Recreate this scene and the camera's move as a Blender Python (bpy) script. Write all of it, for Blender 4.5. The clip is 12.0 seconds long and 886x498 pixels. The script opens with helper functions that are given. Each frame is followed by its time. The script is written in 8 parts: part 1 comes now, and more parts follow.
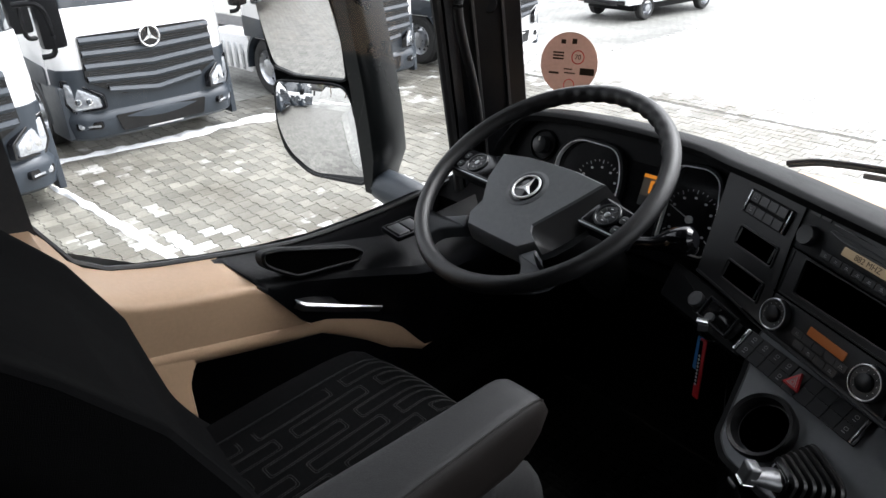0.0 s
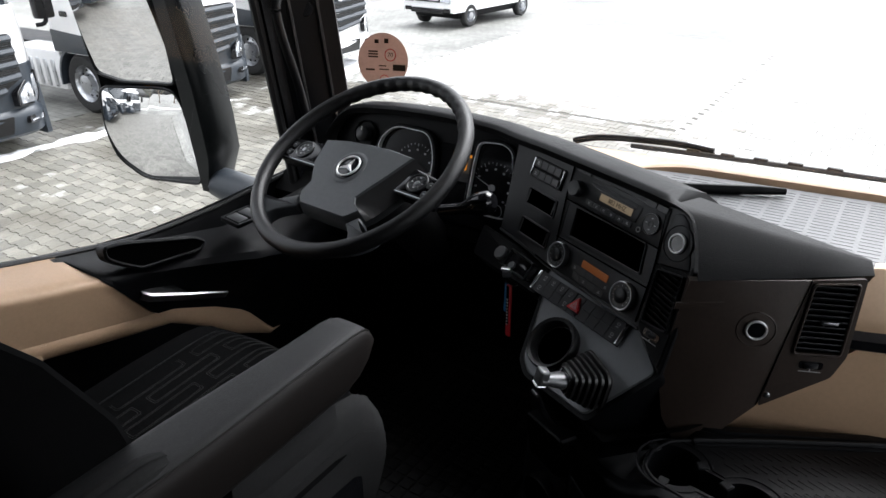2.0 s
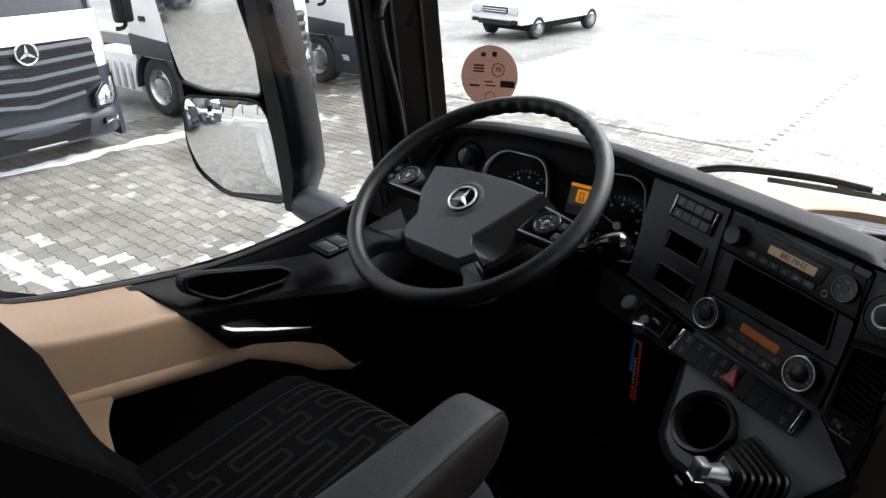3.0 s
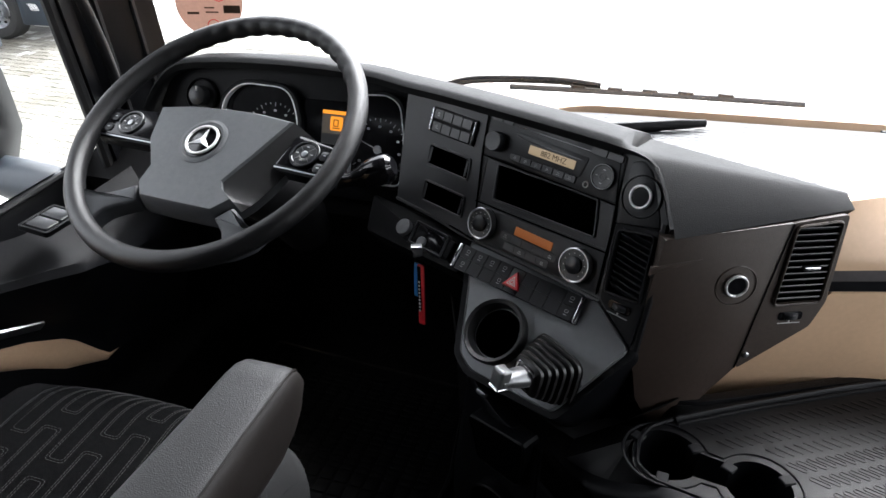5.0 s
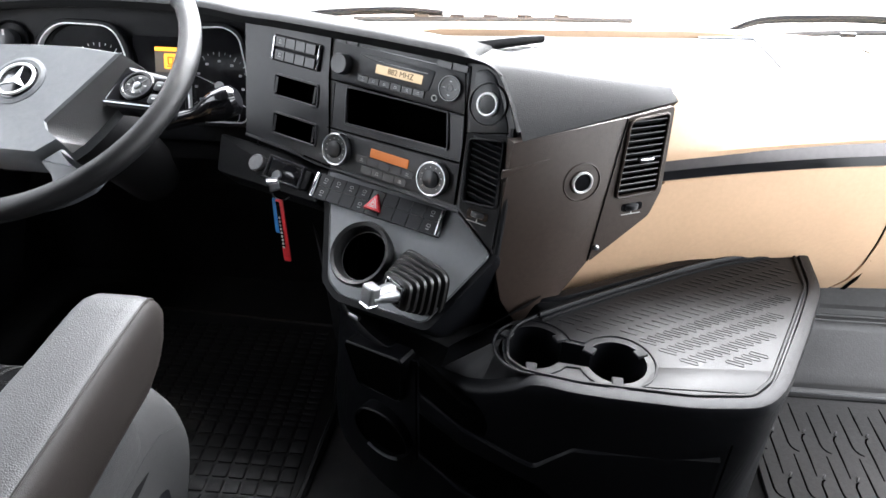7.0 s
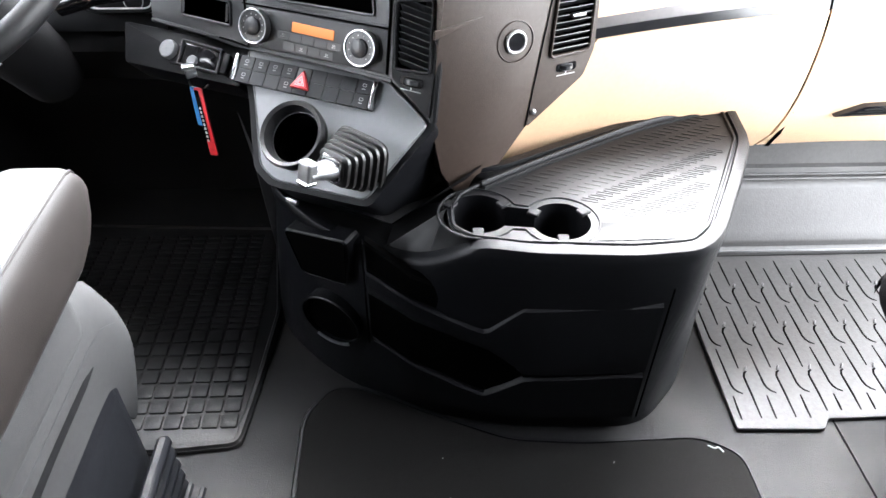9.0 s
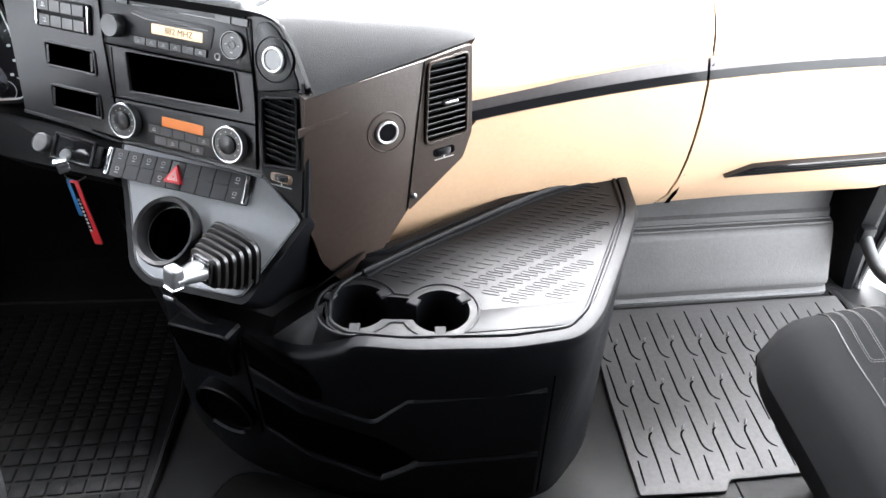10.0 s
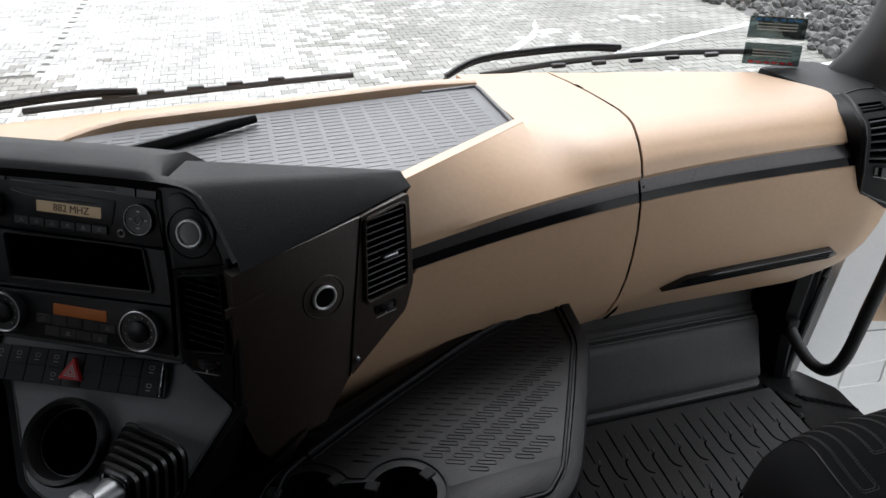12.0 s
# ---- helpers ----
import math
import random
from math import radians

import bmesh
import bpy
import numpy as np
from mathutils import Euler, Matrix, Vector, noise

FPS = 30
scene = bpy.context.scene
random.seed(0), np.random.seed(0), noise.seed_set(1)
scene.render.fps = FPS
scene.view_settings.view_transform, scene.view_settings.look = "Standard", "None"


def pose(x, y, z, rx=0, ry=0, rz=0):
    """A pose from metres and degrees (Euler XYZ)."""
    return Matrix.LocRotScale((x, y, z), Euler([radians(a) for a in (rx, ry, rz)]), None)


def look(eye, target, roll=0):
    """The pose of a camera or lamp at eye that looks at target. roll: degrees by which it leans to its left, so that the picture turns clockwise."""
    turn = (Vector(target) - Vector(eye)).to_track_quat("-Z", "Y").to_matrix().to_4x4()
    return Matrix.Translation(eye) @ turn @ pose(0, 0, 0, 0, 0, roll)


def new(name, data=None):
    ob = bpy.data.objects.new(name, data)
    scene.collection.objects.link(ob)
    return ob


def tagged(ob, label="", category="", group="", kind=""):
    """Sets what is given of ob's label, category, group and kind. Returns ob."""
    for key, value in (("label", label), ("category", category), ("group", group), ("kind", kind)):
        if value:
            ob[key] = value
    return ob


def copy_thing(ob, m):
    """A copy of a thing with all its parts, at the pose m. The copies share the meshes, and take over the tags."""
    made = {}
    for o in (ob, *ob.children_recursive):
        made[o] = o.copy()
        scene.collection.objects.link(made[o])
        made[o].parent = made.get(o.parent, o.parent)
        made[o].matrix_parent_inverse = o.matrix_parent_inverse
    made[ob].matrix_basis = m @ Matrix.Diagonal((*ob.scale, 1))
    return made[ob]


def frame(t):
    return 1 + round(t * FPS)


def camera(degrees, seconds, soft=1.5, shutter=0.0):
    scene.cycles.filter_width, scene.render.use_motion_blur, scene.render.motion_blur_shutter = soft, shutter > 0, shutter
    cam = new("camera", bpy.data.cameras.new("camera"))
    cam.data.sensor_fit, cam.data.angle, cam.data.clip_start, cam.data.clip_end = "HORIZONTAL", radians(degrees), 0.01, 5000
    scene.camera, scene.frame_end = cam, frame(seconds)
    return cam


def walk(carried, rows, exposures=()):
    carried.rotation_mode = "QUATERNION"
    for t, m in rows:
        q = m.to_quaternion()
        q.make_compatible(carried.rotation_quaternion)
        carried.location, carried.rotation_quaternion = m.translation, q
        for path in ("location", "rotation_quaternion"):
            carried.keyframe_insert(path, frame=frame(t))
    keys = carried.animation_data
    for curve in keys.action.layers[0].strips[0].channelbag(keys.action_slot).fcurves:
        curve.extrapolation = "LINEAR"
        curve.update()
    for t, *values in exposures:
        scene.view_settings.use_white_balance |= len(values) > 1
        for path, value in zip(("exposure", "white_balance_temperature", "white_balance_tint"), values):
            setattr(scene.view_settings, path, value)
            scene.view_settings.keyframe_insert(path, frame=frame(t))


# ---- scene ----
cam = camera(65.1, 12.0)
PATH = [
    (0, (0.092, -0.444, 1.206), (-1.234, 0.75, 0.304), -1.8),
    (0.5, (0.127, -0.482, 1.174), (-0.945, 0.936, 0.258), -1.1),
    (1, (0.23, -0.525, 1.221), (-0.863, 0.873, 0.298), -1.0),
    (1.5, (0.269, -0.561, 1.224), (-0.767, 0.884, 0.309), -1.1),
    (2, (0.251, -0.559, 1.216), (-0.761, 0.92, 0.328), -0.7),
    (2.5, (0.156, -0.534, 1.211), (-0.936, 0.896, 0.338), -0.4),
    (3, (0.035, -0.469, 1.189), (-1.106, 0.93, 0.328), -0.3),
    (3.5, (-0.026, -0.419, 1.147), (-1.026, 1.059, 0.244), -0.1),
    (3.7, (-0.036, -0.411, 1.136), (-0.937, 1.112, 0.203), 0.0),
    (5.3, (-0.011, -0.403, 1.135), (-0.459, 1.248, 0.098), 0.2),
    (5.5, (-0.009, -0.403, 1.137), (-0.409, 1.239, 0.067), 0.2),
    (6, (0.024, -0.401, 1.127), (-0.26, 1.238, 0.017), 0.3),
    (6.5, (0.039, -0.42, 1.115), (-0.154, 1.228, -0.003), 0.8),
    (7, (0.004, -0.434, 1.088), (-0.127, 1.226, -0.021), 1.0),
    (7.5, (-0.031, -0.46, 1.069), (-0.018, 1.13, -0.144), 1.1),
    (7.7, (-0.03, -0.462, 1.054), (0.024, 1.11, -0.181), 1.1),
    (9.3, (-0.001, -0.459, 1.018), (0.076, 1.057, -0.285), 0.8),
    (9.5, (0.014, -0.449, 1.037), (0.091, 1.06, -0.274), 0.7),
    (10, (0.127, -0.387, 1.103), (0.285, 1.154, -0.163), 0.3),
    (10.5, (0.228, -0.32, 1.147), (0.608, 1.244, -0.039), 0.2),
    (11, (0.235, -0.318, 1.153), (0.796, 1.235, 0.025), 0.2),
    (11.5, (0.198, -0.312, 1.152), (0.801, 1.252, 0.061), 0.4),
    (12, (0.076, -0.24, 1.132), (0.558, 1.381, 0.065), 0.8),
]
walk(cam, [(t, look(eye, target, roll)) for t, eye, target, roll in PATH],
     exposures=[(t, stops, 6200, 10) for t, stops in [(0, 1.95), (0.5, 2.15), (1.0, 2.15), (1.6, 2.05), (2.3, 1.75), (3.7, 1.75), (5.3, 3.4), (6.0, 3.95), (6.5, 4.1), (7.5, 5.05), (9.5, 5.85), (10.0, 5.2), (10.5, 3.0), (11.0, 1.6), (11.5, 1.5), (12.0, 1.35)]])

# ---- world, sun, exposure ----
world = bpy.data.worlds.new("overcast")
scene.world = world
world.use_nodes = True
wn = world.node_tree
sky = wn.nodes.new("ShaderNodeTexSky")
sky.sky_type = "NISHITA"
sky.sun_disc = False
sky.sun_elevation, sky.sun_rotation = radians(54), radians(15)
sky.dust_density, sky.air_density, sky.ozone_density = 6.0, 1.0, 1.0
grey = wn.nodes.new("ShaderNodeHueSaturation")
grey.inputs["Saturation"].default_value = 0.10
wn.links.new(sky.outputs["Color"], grey.inputs["Color"])
wn.links.new(grey.outputs["Color"], wn.nodes["Background"].inputs["Color"])
wn.nodes["Background"].inputs["Strength"].default_value = 0.15
sun = new("sun", bpy.data.lights.new("sun", "SUN"))
sun.data.energy, sun.data.angle, sun.data.color = 0.75, radians(110), (1.0, 1.0, 1.0)
sun.matrix_basis = look((4.0, -3.0, 9.0), (0, 0, 0))


# ---- materials ----
def material(name, colour, rough=0.5, metal=0.0, grain=0.0, grain_size=600.0, vary=0.15, vary_size=9.0, random_amount=0.0,
             stain=None, coat=0.0, spec=0.5, voronoi=False, sheen=0.0, rough_vary=0.1):
    """A procedural surface: colour broken up at two scales, fine relief, uneven gloss."""
    m = bpy.data.materials.new(name)
    m.use_nodes = True
    t = m.node_tree
    b = t.nodes["Principled BSDF"]
    co = t.nodes.new("ShaderNodeTexCoord")
    n1 = t.nodes.new("ShaderNodeTexNoise")
    n1.inputs["Scale"].default_value, n1.inputs["Detail"].default_value = vary_size, 5
    t.links.new(co.outputs["Object"], n1.inputs["Vector"])
    n2 = t.nodes.new("ShaderNodeTexNoise")
    n2.inputs["Scale"].default_value, n2.inputs["Detail"].default_value = vary_size * 14, 3
    t.links.new(co.outputs["Object"], n2.inputs["Vector"])
    add = t.nodes.new("ShaderNodeMath")
    add.operation = "ADD"
    t.links.new(n1.outputs["Fac"], add.inputs[0])
    t.links.new(n2.outputs["Fac"], add.inputs[1])
    ramp = t.nodes.new("ShaderNodeMapRange")
    ramp.inputs["From Min"].default_value, ramp.inputs["From Max"].default_value = 0.7, 1.3
    ramp.inputs["To Min"].default_value, ramp.inputs["To Max"].default_value = 1 - vary, 1 + vary
    t.links.new(add.outputs[0], ramp.inputs["Value"])
    last = ramp.outputs["Result"]
    if random_amount:
        geo = t.nodes.new("ShaderNodeNewGeometry")
        info = t.nodes.new("ShaderNodeObjectInfo")
        both = t.nodes.new("ShaderNodeMath")
        both.operation = "ADD"
        t.links.new(geo.outputs["Random Per Island"], both.inputs[0])
        t.links.new(info.outputs["Random"], both.inputs[1])
        fr = t.nodes.new("ShaderNodeMath")
        fr.operation = "FRACT"
        t.links.new(both.outputs[0], fr.inputs[0])
        r2 = t.nodes.new("ShaderNodeMapRange")
        r2.inputs["To Min"].default_value, r2.inputs["To Max"].default_value = 1 - random_amount, 1 + random_amount
        t.links.new(fr.outputs[0], r2.inputs["Value"])
        mu = t.nodes.new("ShaderNodeMath")
        mu.operation = "MULTIPLY"
        t.links.new(last, mu.inputs[0])
        t.links.new(r2.outputs["Result"], mu.inputs[1])
        last = mu.outputs[0]
    base = t.nodes.new("ShaderNodeVectorMath")
    base.operation = "SCALE"
    base.inputs[0].default_value = colour
    t.links.new(last, base.inputs["Scale"])
    out = base.outputs["Vector"]
    if stain:
        n3 = t.nodes.new("ShaderNodeTexNoise")
        n3.inputs["Scale"].default_value, n3.inputs["Detail"].default_value = stain[1], 6
        t.links.new(co.outputs["Object"], n3.inputs["Vector"])
        r3 = t.nodes.new("ShaderNodeMapRange")
        r3.inputs["From Min"].default_value, r3.inputs["From Max"].default_value = stain[2], stain[3]
        t.links.new(n3.outputs["Fac"], r3.inputs["Value"])
        mix = t.nodes.new("ShaderNodeMix")
        mix.data_type = "RGBA"
        mix.inputs["B"].default_value = (*stain[0], 1)
        t.links.new(r3.outputs["Result"], mix.inputs["Factor"])
        t.links.new(out, mix.inputs["A"])
        out = mix.outputs["Result"]
    t.links.new(out, b.inputs["Base Color"])
    rr = t.nodes.new("ShaderNodeMapRange")
    rr.inputs["To Min"].default_value, rr.inputs["To Max"].default_value = max(0.02, rough - rough_vary), min(1, rough + rough_vary)
    t.links.new(n1.outputs["Fac"], rr.inputs["Value"])
    t.links.new(rr.outputs["Result"], b.inputs["Roughness"])
    b.inputs["Metallic"].default_value = metal
    b.inputs["Specular IOR Level"].default_value = spec
    b.inputs["Coat Weight"].default_value = coat
    b.inputs["Sheen Weight"].default_value = sheen
    if grain:
        if voronoi:
            g = t.nodes.new("ShaderNodeTexVoronoi")
            g.feature = "DISTANCE_TO_EDGE"
            h = g.outputs["Distance"]
        else:
            g = t.nodes.new("ShaderNodeTexNoise")
            g.inputs["Detail"].default_value = 3
            h = g.outputs["Fac"]
        g.inputs["Scale"].default_value = grain_size
        t.links.new(co.outputs["Object"], g.inputs["Vector"])
        bump = t.nodes.new("ShaderNodeBump")
        bump.inputs["Strength"].default_value, bump.inputs["Distance"].default_value = grain, 0.0012 if grain_size > 80 else 0.01
        t.links.new(h, bump.inputs["Height"])
        t.links.new(bump.outputs["Normal"], b.inputs["Normal"])
    return m


def glowing(name, colour, strength, base=0.3):
    m = bpy.data.materials.new(name)
    m.use_nodes = True
    b = m.node_tree.nodes["Principled BSDF"]
    b.inputs["Base Color"].default_value = (*[c * base for c in colour], 1)
    b.inputs["Emission Color"].default_value = (*colour, 1)
    b.inputs["Emission Strength"].default_value = strength
    return m


def clear_glass(name, tint=(1, 1, 1), gloss=0.06):
    """Thin clear pane: light goes straight through, a little is mirrored, more at a flat angle."""
    m = bpy.data.materials.new(name)
    m.use_nodes = True
    t = m.node_tree
    t.nodes.clear()
    o = t.nodes.new("ShaderNodeOutputMaterial")
    a, g, mx = t.nodes.new("ShaderNodeBsdfTransparent"), t.nodes.new("ShaderNodeBsdfGlossy"), t.nodes.new("ShaderNodeMixShader")
    a.inputs["Color"].default_value = (*tint, 1)
    g.inputs["Roughness"].default_value = 0.02
    fr = t.nodes.new("ShaderNodeFresnel")
    fr.inputs["IOR"].default_value = 1.2 + gloss
    t.links.new(fr.outputs[0], mx.inputs[0])
    t.links.new(a.outputs[0], mx.inputs[1])
    t.links.new(g.outputs[0], mx.inputs[2])
    t.links.new(mx.outputs[0], o.inputs["Surface"])
    return m


BLACK = material("black_plastic", (0.0034, 0.0036, 0.0044), 0.38, grain=0.35, grain_size=900, voronoi=True, spec=0.13)
SOFT = material("black_soft_grain", (0.0075, 0.0078, 0.0085), 0.55, grain=0.45, grain_size=480, voronoi=True, spec=0.14)
FACE = material("dark_fascia_plastic", (0.0115, 0.0130, 0.0155), 0.42, grain=0.2, grain_size=1100)
BROWN = material("dark_brown_plastic", (0.036, 0.026, 0.021), 0.36, grain=0.45, grain_size=520, voronoi=True, spec=0.42)
SILVERGREY = material("satin_grey_panel", (0.222, 0.229, 0.24), 0.36, metal=0.4, grain=0.05, vary=0.04)
BEIGE = material("beige_soft_trim", (0.56, 0.38, 0.243), 0.40, grain=0.3, grain_size=700, voronoi=True, vary=0.05)
STRIPE = material("dark_trim_strip", (0.060, 0.054, 0.054), 0.3, metal=0.4)
GLOSSBLACK = material("gloss_black", (0.006, 0.006, 0.007), 0.12)
CHROME = material("chrome", (0.78, 0.79, 0.80), 0.12, metal=1.0, vary=0.03)
GRIP = material("satin_grip", (0.17, 0.173, 0.178), 0.38, metal=0.7)
SATIN = material("satin_metal", (0.5, 0.51, 0.53), 0.3, metal=1.0)
RUBBER = material("black_rubber", (0.026, 0.026, 0.027), 0.55, grain=0.4, grain_size=260, stain=((0.07, 0.066, 0.06), 7, 0.55, 0.85))
MATGREY = material("passenger_mat_rubber", (0.052, 0.051, 0.051), 0.5, spec=0.3, grain=0.4, grain_size=300)
FLOORMAT = material("floor_lining", (0.0055, 0.0055, 0.0058), 0.5, spec=0.16, grain=0.6, grain_size=420, voronoi=True, stain=((0.03, 0.029, 0.027), 5, 0.5, 0.9))
CARPET = material("black_carpet", (0.0042, 0.0040, 0.0039), 0.95, grain=0.9, grain_size=900, sheen=0.0, spec=0.1)
FABRIC = material("black_seat_fabric", (0.0040, 0.0040, 0.0043), 0.95, grain=0.7, grain_size=1300, spec=0.04)
FABRIC2 = material("grey_seat_fabric", (0.023, 0.023, 0.0235), 0.9, grain=0.7, grain_size=1300, spec=0.2)
THREAD = material("grey_stitch_thread", (0.046, 0.046, 0.045), 0.8)
LEATHER = material("wheel_leather", (0.009, 0.009, 0.0097), 0.38, grain=0.45, grain_size=520, voronoi=True, spec=0.4)
SPOKE = material("wheel_spoke_plastic", (0.044, 0.047, 0.051), 0.46, grain=0.25, grain_size=900, voronoi=True, spec=0.22)
PAD = material("wheel_pad_plastic", (0.058, 0.062, 0.067), 0.45, grain=0.3, grain_size=900, voronoi=True)
DARKSCREEN = material("dark_screen", (0.004, 0.004, 0.005), 0.15)
ARMLEATHER = material("armrest_grain", (0.018, 0.018, 0.019), 0.52, spec=0.32, grain=0.55, grain_size=520, voronoi=True)
# Brownish armrest side, darkened beyond its own colour to carry shade.
ARMSIDE = material("armrest_side_shaded", (0.0105, 0.0086, 0.0078), 0.5, spec=0.2, grain=0.2, grain_size=600, voronoi=True)
# Lining mostly out of view; its near-black is chosen to hold down fill light.
LINING = material("headlining", (0.022, 0.022, 0.023), 0.9, grain=0.4, grain_size=700)
WHITE = material("white_paint", (0.80, 0.80, 0.80), 0.22, coat=0.5, vary=0.03)
BUTTON = material("button_plastic", (0.015, 0.016, 0.018), 0.36)
RINGMETAL = material("socket_ring_metal", (0.75, 0.75, 0.75), 0.4, metal=0.5)
MARK = material("white_marking", (0.50, 0.50, 0.50), 0.6)
RED = material("red_plastic", (0.55, 0.012, 0.02), 0.35)
BLUE = material("blue_ribbon", (0.02, 0.16, 0.42), 0.6)
REDTAG = material("red_ribbon", (0.60, 0.02, 0.03), 0.5)
AMBER = glowing("amber_display", (1.0, 0.75, 0.46), 0.038, 0.30)
AMBER_DARK = glowing("orange_display", (0.85, 0.26, 0.06), 0.020, 0.35)
YELLOW = glowing("yellow_screen", (1.0, 0.33, 0.02), 0.15, 0.1)
PALE = glowing("pale_screen_ground", (1.0, 0.80, 0.60), 0.006, 0.05)
BLUEGREY = glowing("pale_screen", (0.10, 0.10, 0.10), 0.008, 0.1)
INK = material("display_ink", (0.05, 0.03, 0.015), 0.6)
GLASS = clear_glass("window_glass")
# Near-black without gloss: shade put into recess colours, also used for joints.
DARK = material("shade_and_joint_black", (0.0012, 0.0012, 0.0012), 1.0, spec=0.0)
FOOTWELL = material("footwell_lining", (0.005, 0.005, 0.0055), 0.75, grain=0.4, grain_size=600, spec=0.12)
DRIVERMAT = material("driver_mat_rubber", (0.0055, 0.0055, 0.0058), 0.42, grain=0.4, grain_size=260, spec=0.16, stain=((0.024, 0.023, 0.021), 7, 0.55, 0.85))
MIRROR = material("mirror_glass", (0.9, 0.9, 0.9), 0.02, metal=1.0, vary=0.0, rough_vary=0.0)
PAVER = material("concrete_paver", (0.150, 0.144, 0.122), 0.5, grain=0.5, grain_size=120, random_amount=0.30, vary=0.25, vary_size=3,
                 stain=((0.085, 0.078, 0.062), 0.8, 0.46, 0.64))


def frosted(m, share):
    """Some single blocks keep a broken white cover of frozen snow."""
    t = m.node_tree
    b = t.nodes["Principled BSDF"]
    src = b.inputs["Base Color"].links[0].from_socket
    geo, info = t.nodes.new("ShaderNodeNewGeometry"), t.nodes.new("ShaderNodeObjectInfo")
    co, n = t.nodes.new("ShaderNodeTexCoord"), t.nodes.new("ShaderNodeTexNoise")
    big = t.nodes.new("ShaderNodeTexNoise")
    n.inputs["Scale"].default_value, n.inputs["Detail"].default_value = 14, 4
    big.inputs["Scale"].default_value, big.inputs["Detail"].default_value = 0.7, 4
    t.links.new(co.outputs["Object"], n.inputs["Vector"])
    t.links.new(geo.outputs["Position"], big.inputs["Vector"])
    sums = geo.outputs["Random Per Island"]
    for other, op in ((info.outputs["Random"], "ADD"), (None, "FRACT")):
        k = t.nodes.new("ShaderNodeMath")
        k.operation = op
        t.links.new(sums, k.inputs[0])
        if other:
            t.links.new(other, k.inputs[1])
        sums = k.outputs[0]
    for other, f in ((n.outputs["Fac"], 0.5), (big.outputs["Fac"], 3.2)):
        k = t.nodes.new("ShaderNodeMath")
        k.operation, k.inputs[1].default_value = "MULTIPLY_ADD", f
        t.links.new(other, k.inputs[0])
        t.links.new(sums, k.inputs[2])
        sums = k.outputs[0]
    r = t.nodes.new("ShaderNodeMapRange")
    r.inputs["From Min"].default_value, r.inputs["From Max"].default_value = share, share + 0.25
    t.links.new(sums, r.inputs["Value"])
    mix = t.nodes.new("ShaderNodeMix")
    mix.data_type = "RGBA"
    mix.inputs["B"].default_value = (0.42, 0.42, 0.405, 1)
    t.links.new(r.outputs["Result"], mix.inputs["Factor"])
    t.links.new(src, mix.inputs["A"])
    t.links.new(mix.outputs["Result"], b.inputs["Base Color"])


frosted(PAVER, 2.82)
WETPAVER = material("wet_front_paver", (0.185, 0.185, 0.165), 0.55, spec=0.25, grain=0.5, grain_size=120, random_amount=0.22, vary=0.25, vary_size=3,
                    stain=((0.125, 0.125, 0.108), 0.6, 0.46, 0.66))
frosted(WETPAVER, 2.95)
# Paler copy of the front paving: glare put into the colour, plus frost.
GLAREPAVER = material("glare_pale_front_paver", (0.28, 0.28, 0.262), 0.6, spec=0.25, grain=0.5, grain_size=120, random_amount=0.15, vary=0.2, vary_size=3)
frosted(GLAREPAVER, 2.25)
DAMP = material("damp_paver", (0.13, 0.127, 0.115), 0.42, grain=0.5, grain_size=120, random_amount=0.22, vary=0.25, vary_size=3)
SOIL = material("dark_joint_soil", (0.075, 0.073, 0.064), 0.9, grain=0.5, grain_size=90, vary=0.3, vary_size=2)
ARMBLACK = material("mirror_arm_plastic", (0.007, 0.008, 0.0085), 0.30, spec=0.25)
SHELFMAT = material("shelf_rubber", (0.085, 0.087, 0.091), 0.48, grain=0.4, grain_size=260, vary=0.2)
TRAYSKIN = material("tray_plastic", (0.005, 0.005, 0.0055), 0.40, grain=0.35, grain_size=420, voronoi=True, spec=0.14)
BOOT = material("boot_rubber", (0.011, 0.0105, 0.0105), 0.36, grain=0.2, grain_size=300)
def paved(name):
    """Paving seen from far: courses of pale blocks with darker joints and damp patches."""
    m = material(name, (1, 1, 1), 0.6, grain=0.3, grain_size=60)
    t = m.node_tree
    b = t.nodes["Principled BSDF"]
    co = t.nodes.new("ShaderNodeTexCoord")
    br = t.nodes.new("ShaderNodeTexBrick")
    br.inputs["Scale"].default_value = 1.0
    br.inputs["Brick Width"].default_value, br.inputs["Row Height"].default_value, br.inputs["Mortar Size"].default_value = 0.2, 0.165, 0.006
    br.inputs["Color1"].default_value, br.inputs["Color2"].default_value, br.inputs["Mortar"].default_value = (0.26, 0.26, 0.24, 1), (0.19, 0.19, 0.177, 1), (0.075, 0.074, 0.067, 1)
    t.links.new(co.outputs["Object"], br.inputs["Vector"])
    n = t.nodes.new("ShaderNodeTexNoise")
    n.inputs["Scale"].default_value, n.inputs["Detail"].default_value = 0.35, 6
    t.links.new(co.outputs["Object"], n.inputs["Vector"])
    r = t.nodes.new("ShaderNodeMapRange")
    r.inputs["From Min"].default_value, r.inputs["From Max"].default_value = 0.42, 0.66
    r.inputs["To Min"].default_value, r.inputs["To Max"].default_value = 1.0, 0.55
    t.links.new(n.outputs["Fac"], r.inputs["Value"])
    sc = t.nodes.new("ShaderNodeVectorMath")
    sc.operation = "SCALE"
    t.links.new(br.outputs["Color"], sc.inputs[0])
    t.links.new(r.outputs["Result"], sc.inputs["Scale"])
    t.links.new(sc.outputs["Vector"], b.inputs["Base Color"])
    return m


